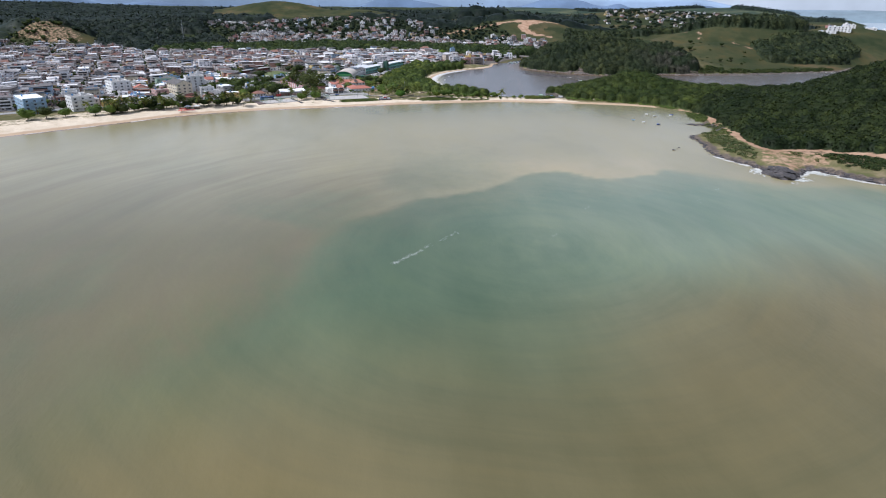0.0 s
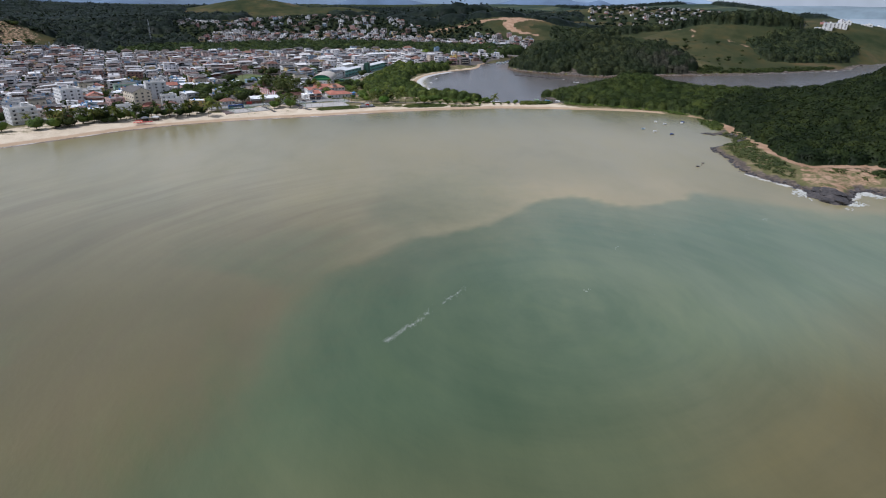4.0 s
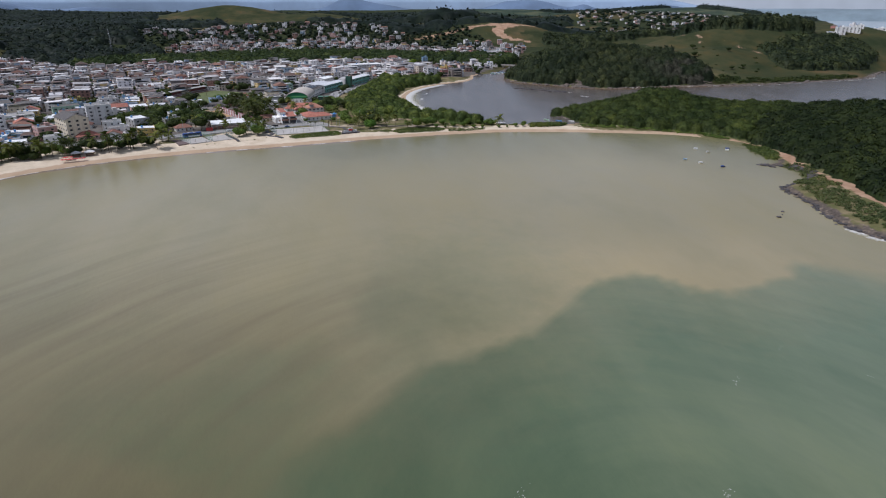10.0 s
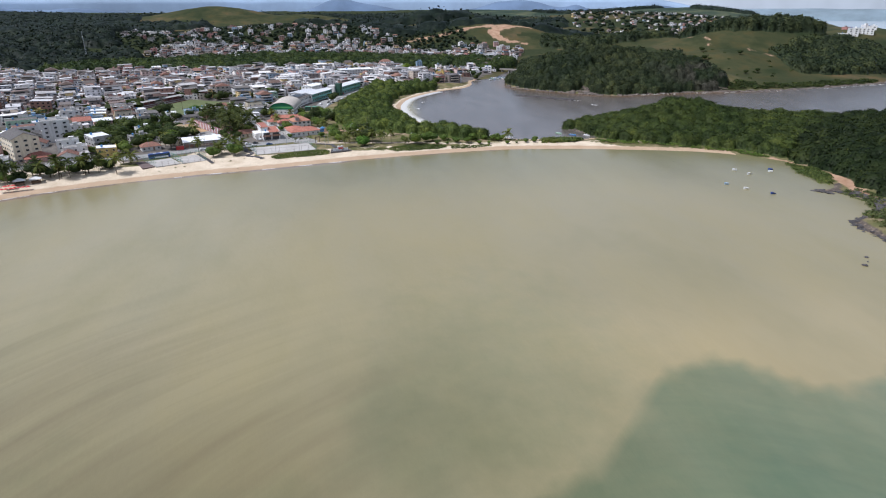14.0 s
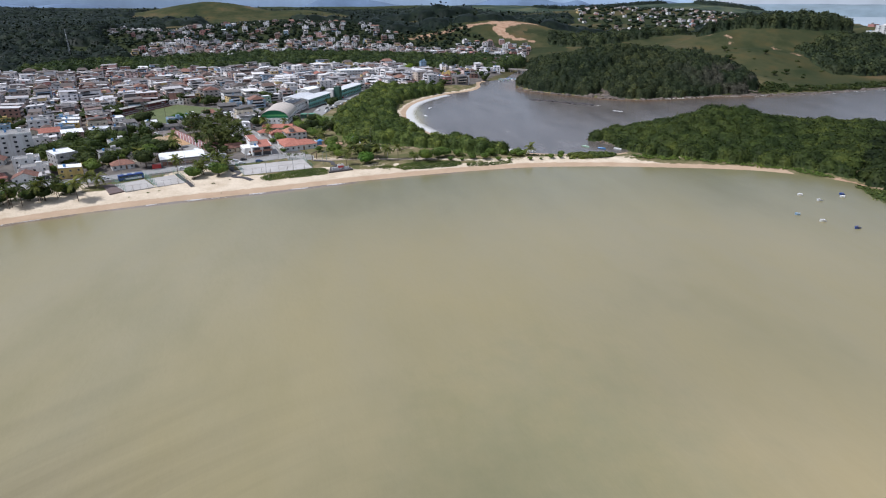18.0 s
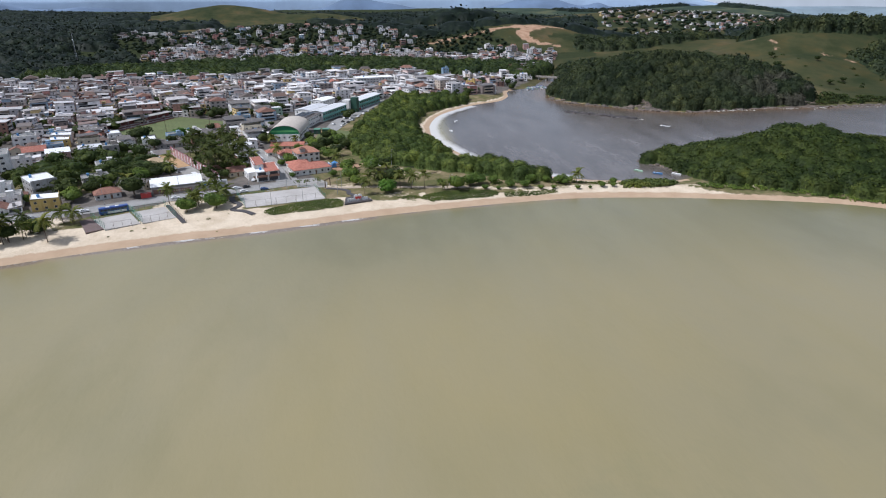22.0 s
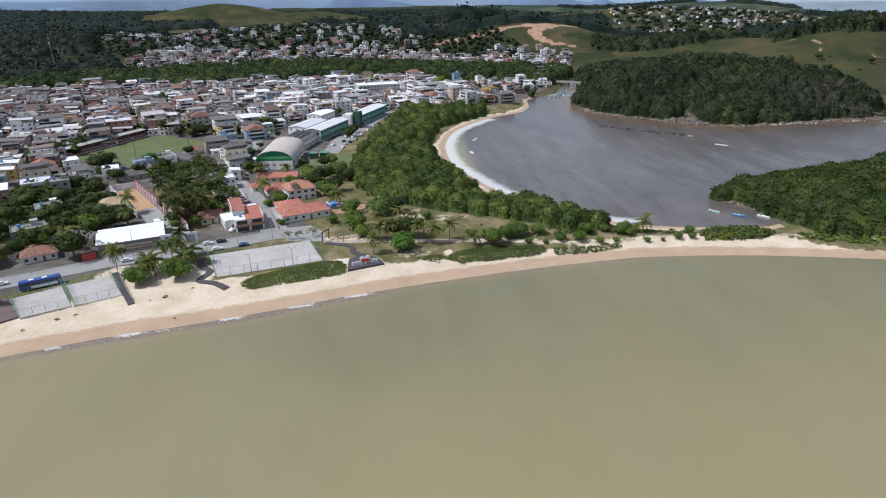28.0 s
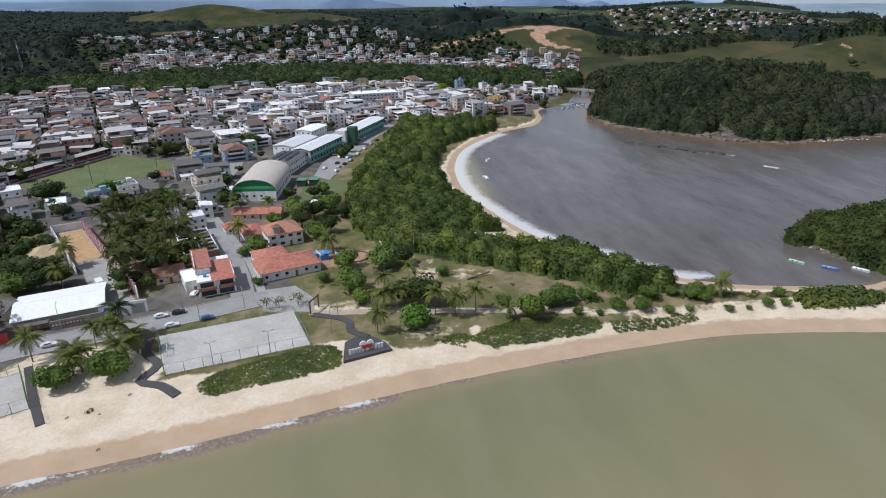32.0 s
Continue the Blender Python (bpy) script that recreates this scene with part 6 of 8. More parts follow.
court_fence((-61.8, 99.5), (-54.3, 77.2), 7, 3.8, GREEN_STEEL, "tall green steel court fence", False, 3)
court_fence((-22.2, 109), (-15.7, 86.6), 7, 2.0, GREEN_STEEL, "green steel fence at the court end", False, 3)
goal(-56.5, 89.5, 104)
goal(-20.3, 97.5, -76)
lamp_post(-42, 79.6, 7.5, 14, "slim floodlight post beside the sand court", 2)
lamp_post(-27, 83.2, 7.5, 14, "slim floodlight post beside the sand court", 2)
SMALL_COURTS = ([(-122, 71), (-108, 79), (-98, 62), (-111, 56)], [(-107, 79.5), (-94, 86), (-84, 68), (-97, 62)])
for c in SMALL_COURTS:
    pad("sand_court", c, COURT_SAND, "small pale sand court inside green steel fences", "court", 0.15)
    court_fence(c[1], c[2], 6, 4.0, GREEN_STEEL, "tall green steel court fence", False, 4)
    court_fence(c[0], c[1], 5, 3.0, GREEN_STEEL, "green steel fence on the road side of a court", False, 3)
    court_fence(c[3], c[2], 4, 3.4, BARE, "bare grey posts with stays on the beach side", True, 1)
    court_fence(c[0], c[3], 6, 4.0, GREEN_STEEL, "tall green steel court fence", False, 4)
pad("brown_deck", [(-127, 70), (-123, 73), (-112, 57), (-118, 53)], plain("brown_paving", (0.16, 0.115, 0.105), 0.9, 0.5, 0.2), "dull brown paved path down to the sand", "path", 0.15)
ribbon("walkway", [(-93, 88), (-86, 74), (-79, 61.5)], 2.0, DECK, "narrow grey timber walkway to the beach", "walkway", 0.35)
court_fence((-92, 88.5), (-78, 61.8), 8, 1.2, TIMBER, "timber handrail along the walkway")
ribbon("boardwalk", [(-64, 99), (-62.5, 90), (-57.5, 83), (-60, 75.5), (-54, 72.5), (-49, 68)], 2.6, DECK, "dark zigzag boardwalk leading down to the beach", "boardwalk", 0.3)
ribbon("boardwalk", [(-16, 105), (-8, 101.5), (-4.5, 98), (-4, 92.5), (1, 88)], 2.4, DECK, "dark zigzag boardwalk between grass lawns", "boardwalk", 0.3)
pad("sign_deck", [(-6.5, 76), (7.5, 80), (6, 84), (1.5, 89), (-2.5, 89), (-6, 86)], DECK, "dark deck that carries the welcome sign", "deck", 0.1)


def heart(size, depth, y0):
    pts = []
    for k in range(26):
        t = k * 2 * math.pi / 26
        pts.append((size * 0.0625 * 16 * math.sin(t) ** 3, size * 0.0625 * (13 * math.cos(t) - 5 * math.cos(2 * t) - 2 * math.cos(3 * t) - math.cos(4 * t))))
    bm = prism(pts, 0, depth)
    bmesh.ops.rotate(bm, verts=bm.verts, cent=(0, 0, 0), matrix=Matrix.Rotation(radians(90), 3, "X"))
    bmesh.ops.translate(bm, verts=bm.verts, vec=(0, y0, size * 1.06))
    return bm


sign = thing("welcome_sign", 0.3, 80.4, max(gz(-6, 76), gz(7.5, 80)) + 0.35, 15, "row of white block letters with a red heart on the deck", "sign")
for k, w in enumerate((0.75, 0.75, 0.75, 0.75, 0.75)):
    part("letter", boxes((-5.3 + k * 0.92, -0.25, 0, -5.3 + k * 0.92 + w, 0.15, 2.0), bevel=0.05), WHITE, sign)
for k in range(3):
    part("letter", boxes((2.3 + k * 0.95, -0.25, 0, 3.0 + k * 0.95, 0.15, 2.0), bevel=0.05), WHITE, sign)
big = part("heart", heart(2.1, 0.4, 0.15), WHITE, sign, "white heart-shaped rim")
for px, s, zz in ((-0.65, 0.85, 0.95), (0.75, 0.85, 0.95)):
    part("heart_face", heart(s * 1.15, 0.12, -0.25), RED_PAINT, big, "small red heart").matrix_basis = pose(px, 0, zz)
gate = thing("timber_gate", -15.5, 108, gz(-15, 108), 62, "dark timber gate frame over the boardwalk", "gate")
for px in (-2.6, 2.6):
    part("post", boxes((px - 0.2, -0.2, 0, px + 0.2, 0.2, 4.2), bevel=0.03), TIMBER, gate)
part("beam", boxes((-3.2, -0.22, 4.2, 3.2, 0.22, 4.65), bevel=0.03), TIMBER, gate)
for x, y, h, t in ((-58, 115, 8.5, 100), (-51, 106.5, 8, 100), (-37, 107, 10, 110), (-10, 93, 8, 0), (-8, 104, 9, 40), (9, 133, 8, 30), (30, 103, 6, 0), (22, 150, 9, 60), (-92, 108, 9, 100), (-124, 93, 10, 100),
                   (-160, 84, 9, 110), (-195, 72, 9, 120), (-230, 60, 9, 120), (-45, 135, 8, -70), (-62, 176, 8, -70), (50, 99, 6, 0)):
    lamp_post(x, y, h, t)

# ---- vehicles ----
GLOSS = {k: plain("car_" + k, c, 0.25, 0.5, 0.06) for k, c in dict(white=(0.78, 0.78, 0.78), black=(0.02, 0.02, 0.022), silver=(0.45, 0.46, 0.47), blue=(0.07, 0.12, 0.26), red=(0.42, 0.04, 0.03)).items()}
RUBBER = plain("tyre_rubber", (0.02, 0.02, 0.02), 0.85, 0.2, 0.1)


def profile(points, half, taper=0.0, z_taper=1.0):
    """A solid from a side outline; taper pulls its upper edge in."""
    bm = bmesh.new()
    rows = []
    for s in (-1, 1):
        rows.append([bm.verts.new((x, s * (half - (taper if z > z_taper else 0)), z)) for x, z in points])
    bm.faces.new(rows[0])
    bm.faces.new(rows[1][::-1])
    for k in range(len(points)):
        j = (k + 1) % len(points)
        bm.faces.new((rows[0][k], rows[1][k], rows[1][j], rows[0][j]))
    bmesh.ops.recalc_face_normals(bm, faces=bm.faces)
    bmesh.ops.bevel(bm, geom=bm.edges[:], offset=0.05, segments=1, affect="EDGES")
    return bm


def wheels(e, spots, r, w):
    tyre = None
    for x, y in spots:
        if tyre is None:
            bm = bmesh.new()
            rod(bm, (0, -w / 2, 0), (0, w / 2, 0), r, sides=12)
            tyre = part("wheel", bm, RUBBER, e)
            tyre.matrix_basis = pose(x, y, r)
            bm = bmesh.new()
            rod(bm, (0, -w / 2 - 0.015, 0), (0, w / 2 + 0.015, 0), r * 0.58, sides=10)
            rim = part("rim", bm, STEEL, tyre, "grey steel rim")
        else:
            again(rim, again(tyre, e, x, y, r))


def car(x, y, turn, paint, label):
    e = thing("car", x, y, gz(x, y) + 0.12, turn, label, "car", "parked cars")
    part("body", profile(((-2.05, 0.3), (2.05, 0.3), (2.1, 0.62), (1.95, 0.82), (1.0, 0.95), (-1.8, 0.98), (-2.1, 0.85)), 0.85), GLOSS[paint], e)
    part("roof", profile(((1.0, 0.93), (0.35, 1.42), (-1.2, 1.46), (-1.85, 0.96)), 0.78, 0.14, 1.2), GLOSS[paint], e)
    part("windows", profile(((0.86, 1.0), (0.34, 1.36), (-1.15, 1.38), (-1.6, 1.0)), 0.785, 0.13, 1.2), GLASS, e)
    wheels(e, ((-1.3, -0.76), (1.3, -0.76), (-1.3, 0.76), (1.3, 0.76)), 0.31, 0.2)
    for s in (-0.55, 0.55):
        part("headlight", boxes((2.0, s - 0.17, 0.62, 2.09, s + 0.17, 0.78), bevel=0.02), WHITE, e)
    return e


models = {}
for x, y, turn, paint in ((-92, 99, 20, "white"), (-86, 96, 20, "black"), (-64, 112, 15, "white"), (-59, 113.5, 15, "black"), (-59, 105, 15, "white"), (-49, 108, 15, "blue"), (-130, 84, 25, "white"), (-57, 127, 80, "white"),
                          (-53, 141, 108, "silver"), (-9, 284, 65, "white"), (-7.5, 293, 65, "silver"), (-7, 319, 65, "white"), (-8.5, 303, 65, "black"), (-2, 316, 65, "white"), (-11, 325, 155, "black"), (-8, 332, 155, "white"),
                          (-5, 341, 155, "silver"), (-2, 348, 155, "white"), (3, 361, 155, "black"), (6, 368, 155, "red"), (10, 376, 155, "white"), (-16, 292, 65, "white"), (-4, 300, 65, "black"), (0, 309, 65, "silver"), (5, 325, 65, "white"), (10, 340, 65, "white"), (15, 354, 65, "silver"), (20, 366, 65, "black"), (-150, 77, 28, "silver"), (-205, 66, 32, "white"), (-74, 216, 110, "white"), (-240, 50, 35, "red")):
    if paint not in models:
        models[paint] = car(x, y, turn, paint, {"white": "small white hatchback parked on the asphalt", "black": "black car parked beside the kerb", "silver": "silver car parked on the street", "blue": "dark blue car parked by the court",
                                                "red": "small red car parked on the asphalt"}[paint])
    else:
        copy_thing(models[paint], pose(x, y, gz(x, y) + 0.12, 0, 0, turn))

bus = thing("coach", -115, 80, gz(-115, 80) + 0.1, 25, "long blue and white coach parked beside the court", "bus")
part("body", profile(((-6.4, 0.4), (6.3, 0.4), (6.45, 1.2), (6.3, 2.6), (6.0, 3.35), (-6.3, 3.4), (-6.45, 2.8)), 1.27), BLUE_PAINT, bus)
part("side_panel", boxes((-3.0, -1.31, 0.5, 5.2, -1.275, 1.5)), WHITE, bus, "white swoosh panel")
for k in range(8):
    part("window", boxes((-5.8 + k * 1.45, -1.31, 1.75, -4.5 + k * 1.45, -1.275, 2.75)), GLASS, bus)
    part("window", boxes((-5.8 + k * 1.45, 1.275, 1.75, -4.5 + k * 1.45, 1.31, 2.75)), GLASS, bus)
part("windscreen", boxes((6.3, -1.1, 1.4, 6.47, 1.1, 2.8), bevel=0.04), GLASS, bus)
for k in (-2.5, 1.5):
    part("roof_hatch", boxes((k - 0.8, -0.6, 3.36, k + 0.8, 0.6, 3.55), bevel=0.04), WHITE, bus)
wheels(bus, ((-4.2, -1.15), (-2.9, -1.15), (4.3, -1.15), (-4.2, 1.15), (-2.9, 1.15), (4.3, 1.15)), 0.5, 0.3)
truck = thing("box_truck", -91, 138, gz(-91, 138) + 0.1, -62, "white box truck parked in the yard", "truck")
part("box", boxes((-3.2, -1.2, 0.9, 1.4, 1.2, 3.2), bevel=0.04), WHITE, truck)
part("cab", profile(((1.5, 0.5), (3.2, 0.5), (3.25, 1.3), (2.8, 2.3), (1.5, 2.35)), 1.1), GLOSS["silver"], truck)
wheels(truck, ((-2.2, -1.0), (2.4, -1.0), (-2.2, 1.0), (2.4, 1.0)), 0.42, 0.25)

# ---- buildings that stand out ----
gym = thing("sports_hall", -47.4, 253, gz(-47, 253), -6, "white sports hall with green gable and brown arched roof", "sports hall")
gw, gd = 10.6, 20.0
part("wall", boxes((-gw, -gd, -1, gw, -gd + 0.4, 5.2), (-gw, gd - 0.4, -1, gw, gd, 5.2), (-gw, -gd + 0.4, -1, -gw + 0.4, gd - 0.4, 5.6), (gw - 0.4, -gd + 0.4, -1, gw, gd - 0.4, 5.6)), PAINT["white"], gym)
arch = [(gw * 1.04 * -math.cos(k * math.pi / 16), 5.4 + 6.0 * math.sin(k * math.pi / 16)) for k in range(17)]
bm = bmesh.new()
rows = [[bm.verts.new((x * s, yy, z + dz)) for x, z in arch] for yy, s, dz in ((-gd - 0.7, 1.02, 0.12), (gd + 0.7, 1.02, 0.12), (gd + 0.7, 1.0, -0.12), (-gd - 0.7, 1.0, -0.12))]
for k in range(16):
    for a, b in ((0, 1), (1, 2), (2, 3), (3, 0)):
        bm.faces.new((rows[a][k], rows[b][k], rows[b][k + 1], rows[a][k + 1]))
bmesh.ops.recalc_face_normals(bm, faces=bm.faces)
part("roof", bm, GYM_ROOF, gym, "brown-grey corrugated barrel roof")
for yy, mat, lo in ((-gd + 0.1, GREEN_PAINT, "green painted gable"), (gd - 0.1, PAINT["white"], "")):
    inner = [(x * 0.985, z - 0.15) for x, z in arch]
    bm = bmesh.new()
    a, b = [[bm.verts.new((x, yy + o, z)) for x, z in inner] for o in (-0.12, 0.12)]
    bm.faces.new(a)
    bm.faces.new(b[::-1])
    for k in range(17):
        j = (k + 1) % 17
        bm.faces.new((a[k], a[j], b[j], b[k]))
    bmesh.ops.recalc_face_normals(bm, faces=bm.faces)
    part("gable", bm, mat, gym, lo)
part("pale_band", boxes((-gw * 0.94, -gd - 0.1, 6.6, gw * 0.94, -gd - 0.03, 7.9)), plain("light_green_paint", (0.13, 0.42, 0.14), 0.6, 0.6, 0.1), gym, "light green band")
part("porch", boxes((-gw - 5, -gd - 0.5, -1, -gw - 0.1, -gd + 12, 5.0)), PAINT["white"], gym)
part("door", boxes((gw - 4.2, -gd - 0.06, 0, gw - 3.0, -gd + 0.02, 2.4)), DARK_PAINT_AND_SHADE, gym)
for k in range(9):
    window(gym, (2.4, 1.6), gw, -gd + 3 + k * 4.2, 2.4, 90)
for k in range(4):
    window(gym, (1.2, 1.2), -gw + 3 + k * 3.6, -gd, 2.2, 0)

school_turn = 64.5
for name, cx, cy, ln, label in (("school_wing", -20.5, 331, 46, "long two-storey teal school wing with white roof"), ("school_wing", 9.5, 388, 62, "longer two-storey teal school wing with white roof")):
    e = thing(name, cx, cy, gz(cx, cy), school_turn, label, "school", "school wings")
    part("wall", boxes((-ln / 2, -6, -1, ln / 2, 6, 8.2)), PAINT["white"], e)
    part("facade_panel", boxes((-ln / 2 + 0.3, -6.14, 0.4, ln / 2 - 0.3, -6.003, 8.0)), TEAL_PAINT, e, "teal painted facade")
    part("roof", gable(ln, 12, 8.2, 1.1, 0.9), METAL_ROOF, e)
    n = int(ln / 4)
    for s in range(2):
        for k in range(n):
            window(e, (2.4, 1.6), -ln / 2 + (k + 0.5) * ln / n, -6.14, 1.3 + s * 3.9, 0)
        part("canopy", boxes((-ln / 2 + 0.3, -7.0, 3.3 + s * 3.9, ln / 2 - 0.3, -6.15, 3.45 + s * 3.9)), GREEN_STEEL, e)
    for k in range(3):
        window(e, (1.4, 1.9), -ln / 2, -4 + k * 3.6, 4.6, -90)
tower = thing("school_tower", -1.5, 357, gz(-1, 357), school_turn, "dark green stair tower between the school wings", "tower")
part("shaft", boxes((-2.6, -7.5, -1, 2.6, -1.5, 13.2), bevel=0.08), DARK_GREEN, tower)
part("service_block", boxes((-5.5, -1.4, -1, 4.5, 6, 11.0), bevel=0.06), PAINT["white"], tower)
house("school_annex", -39.5, 297, gz(-40, 297), 73, 30, 16, 2, "hip", PAINT["white"], SHEETING, "two-storey white school annex with solar panels", "school", "school wings", win=(1.8, 1.3), gap=3.6, tall=3.6, rise=1.2, tank=False)
panels = thing("solar_array", -39.5, 297, gz(-40, 297) + 8.3, 73, "rows of dark solar panels on the annex roof", "solar panels")
for j in range(3):
    for k in range(4):
        b = boxes((-11 + k * 5.4, -5.5 + j * 3.8, 0, -6.4 + k * 5.4, -3.6 + j * 3.8, 0.08))
        for v in b.verts:
            v.co.z += 0.4 + 0.25 * (v.co.y + 5.5 - j * 3.8)
        part("panel", b, GLASS, panels)
house("school_hall", -36, 345, gz(-36, 345), 64.5, 34, 15, 2, "gable", PAINT["white"], METAL_ROOF, "white hall with broad white metal roof", "hall", "", gap=5, tall=3.4, rise=1.0, tank=False)
house("school_hall", -27, 376, gz(-27, 376), 64.5, 24, 13, 3, "gable", PAINT["white"], METAL_ROOF, "taller white hall with white metal roof", "hall", "", gap=4, tall=3.2, rise=1.0, tank=False)
for x, y in ((-27.5, 258), (-21, 258)):
    e = thing("kiosk", x, y, gz(x, y), -10, "small dark green kiosk on the lawn", "kiosk", "green kiosks")
    part("wall", boxes((-2.4, -2.4, -0.5, 2.4, 2.4, 3.4)), DARK_GREEN, e)
    part("roof", boxes((-2.7, -2.7, 3.4, 2.7, 2.7, 3.65), bevel=0.05), GREEN_STEEL, e)
    part("door", boxes((-0.6, -2.46, 0, 0.6, -2.402, 2.1)), DARK_PAINT_AND_SHADE, e)

hall = house("warehouse", -97.2, 122.5, gz(-97, 120), 17, 25, 19, 1, "gable", PAINT["mortar"], METAL_ROOF, "low warehouse with a broad white metal roof", "warehouse", "", gap=5, tall=3.6, rise=1.5, tank=False, sides="lr")
part("front_wall", boxes((-2.5, -13.2, -1, 12.4, -12.9, 3.0), (12.1, -12.9, -1, 12.4, -9.6, 3.0), (-12.4, -10.2, -1, -2.5, -9.7, 2.6), bevel=0.02), PAINT["mortar"], hall, "brown rendered street wall")
part("sign_band", boxes((-2.4, -13.3, 0.9, 6.8, -13.22, 2.3)), plain("dull_red_paint", (0.26, 0.13, 0.11), 0.8, 0.5, 0.2), hall, "faded red painted sign band")
for k in range(9):
    part("sign_bar", boxes((-1.9 + k * 0.95, -13.34, 1.3, -1.25 + k * 0.95, -13.305, 1.95)), PAINT["cream"], hall)
part("awning", boxes((-9.5, -12.6, 2.5, -2.8, -9.8, 2.65)), SHEETING, hall)
for k in range(3):
    part("gate", boxes((-11.8 + k * 3.1, -10.3, -0.2, -9.4 + k * 3.1, -10.22, 2.3)), PAINT["brick"], hall)
front = thing("street_wall", -76.5, 116.2, gz(-76, 117), 9, "white rendered street wall with a grey metal gate", "wall")
part("wall", boxes((-7, -0.2, -1, 2.4, 0.2, 4.4), (6.4, -0.2, -1, 7.2, 0.2, 4.4), (2.4, -0.2, 3.4, 6.4, 0.2, 4.4), bevel=0.02), WHITE, front)
part("gate", boxes((2.4, -0.12, -0.2, 6.4, 0.0, 3.4)), STEEL, front)
part("blue_sign", boxes((-5.4, -0.26, 2.2, -3.8, -0.21, 3.4)), TANK, front)
# shop house: two red-roofed wings on a white block, open shops below
shop = thing("shop_house", -51.5, 135.5, gz(-51, 132), 16, "white shop house with red tile roofs and open garages", "shop")
part("wall", boxes((-6, -10, -1, 6, -9.6, 0.2), (-6, -9.6, -1, 6, 12, 5.6), (-6, -10, 2.9, 6, -9.6, 5.6), (-6, -10, 0, -5.4, -9.6, 2.9), (-0.5, -10, 0, 0.5, -9.6, 2.9), (5.4, -10, 0, 6, -9.6, 2.9), (-6, -4, 5.6, -1.2, 12, 8.4)), PAINT["white"], shop)
part("balcony_wall", boxes((0.4, -11.2, 2.9, 6.2, -11.0, 4.0), (0.4, -11.2, 2.7, 6.2, -10, 2.9), (-6.2, -11.4, 2.7, -0.2, -10, 2.9), (-6.2, -11.4, 2.9, -0.2, -11.2, 3.9)), PAINT["brick"], shop, "dark red balcony parapet")
# dark panels paint the shade inside the upper openings and open garages
part("upper_opening", boxes((1.0, -10.06, 3.2, 5.4, -10.0, 5.2), (-5.4, -10.06, 3.2, -1.0, -10.0, 5.2)), DARK_PAINT_AND_SHADE, shop)
part("shutter", boxes((-5.4, -9.7, 0, -0.5, -9.6, 2.9), (0.5, -9.7, 0, 5.4, -9.6, 2.9)), DARK_PAINT_AND_SHADE, shop)
bm = shed(7.2, 15, 5.7, 1.3, 0.4, 0.14)
part("roof", bm, TILE, shop, "red clay tile roof").matrix_basis = pose(2.4, -3.2, 0)
part("rear_roof", shed(5.4, 16.5, 8.4, 0.8, 0.3, 0.14), TILE, shop).matrix_basis = pose(-3.6, 4, 0)
part("front_roof", shed(5.2, 5.6, 5.65, 0.3, 0.2), METAL_ROOF, shop, "white sheet roof").matrix_basis = pose(-3.5, -7, 0)
part("gable_wall", boxes((5.9, -10, 5.6, 6.1, 4.4, 7.0), (-6.2, -4.1, 5.6, -6.0, 12, 9.4)), WHITE, shop)
bm = bmesh.new()
rod(bm, (-3.4, -6.4, 5.9), (-3.4, -6.4, 7.2), 0.55, 0.65, 10)
part("water_tank", bm, TANK, shop)
for k in range(4):
    window(shop, (1.8, 1.3), 6, -6 + 4.2 * k, 3.6, 90)
    window(shop, (1.2, 1.2), -6, -4 + 4 * k, 6.4, -90)
house("annex_shed", -59, 134.5, gz(-59, 134), 22, 6, 11, 1, "shed", PAINT["white"], METAL_ROOF, "small white shed with white metal roof", "shed", "", gap=5, tall=3.6, tank=False)
house("cottage", -69, 143, gz(-69, 143), 22, 10, 9, 1, "gable", PAINT["cream"], TILE_OLD, "low cottage with brown tile roof among palms", "house", "")
house("cottage", -78, 150, gz(-78, 150), 30, 11, 8, 1, "gable", PAINT["cream"], TILE_OLD, "low cottage with dark red roof among palms", "house", "")
house("corner_house", -73, 197, gz(-73, 197), 20, 12, 9, 2, "shed", PAINT["white"], METAL_ROOF, "white two-storey house with peeling white roof", "house", "")

site = thing("unfinished_house", -65.5, 172, gz(-65, 172), 20.5, "roofless brick house with a white concrete beam grid", "building")
part("wall", boxes((-6.5, -14, -0.5, 6.5, -13.7, 3.0), (-6.5, 13.7, -0.5, 6.5, 14, 3.0), (-6.5, -13.7, -0.5, -6.2, 13.7, 3.0), (6.2, -13.7, -0.5, 6.5, 13.7, 3.0), (-6.2, -4, -0.5, 6.2, -3.8, 2.8), (-6.2, 5, -0.5, 6.2, 5.2, 2.8)), PAINT["brick"], site)
for k in range(7):
    part("beam", boxes((-6.6, -14 + k * 4.55, 3.0, 6.6, -13.6 + k * 4.55, 3.45)), WHITE, site)
for k in range(3):
    part("beam", boxes((-6.5 + k * 6.3, -14, 3.46, -6.1 + k * 6.3, 14, 3.7)), WHITE, site)

house("red_roof_house", -27, 143, gz(-27, 143), 20, 22, 14, 1, "hip", PAINT["white"], TILE, "broad white bungalow under a red clay tile roof", "house", "", gap=3.4, tall=3.4, rise=2.2, hip=0.8)
house("red_roof_wing", -34, 152.5, gz(-34, 152), 20, 12, 12, 1, "hip", PAINT["white"], TILE, "side wing under a red clay tile roof", "house", "", gap=3.4, tall=3.2, rise=1.8)
house("villa", -31, 174, gz(-31, 174), 20, 14, 13, 2, "hip", PAINT["white"], tiled("salmon_tiles", (0.40, 0.17, 0.10), (0.58, 0.29, 0.19)), "two-storey white villa with salmon tile roof", "villa", "", gap=3.2, win=(1.8, 1.3))
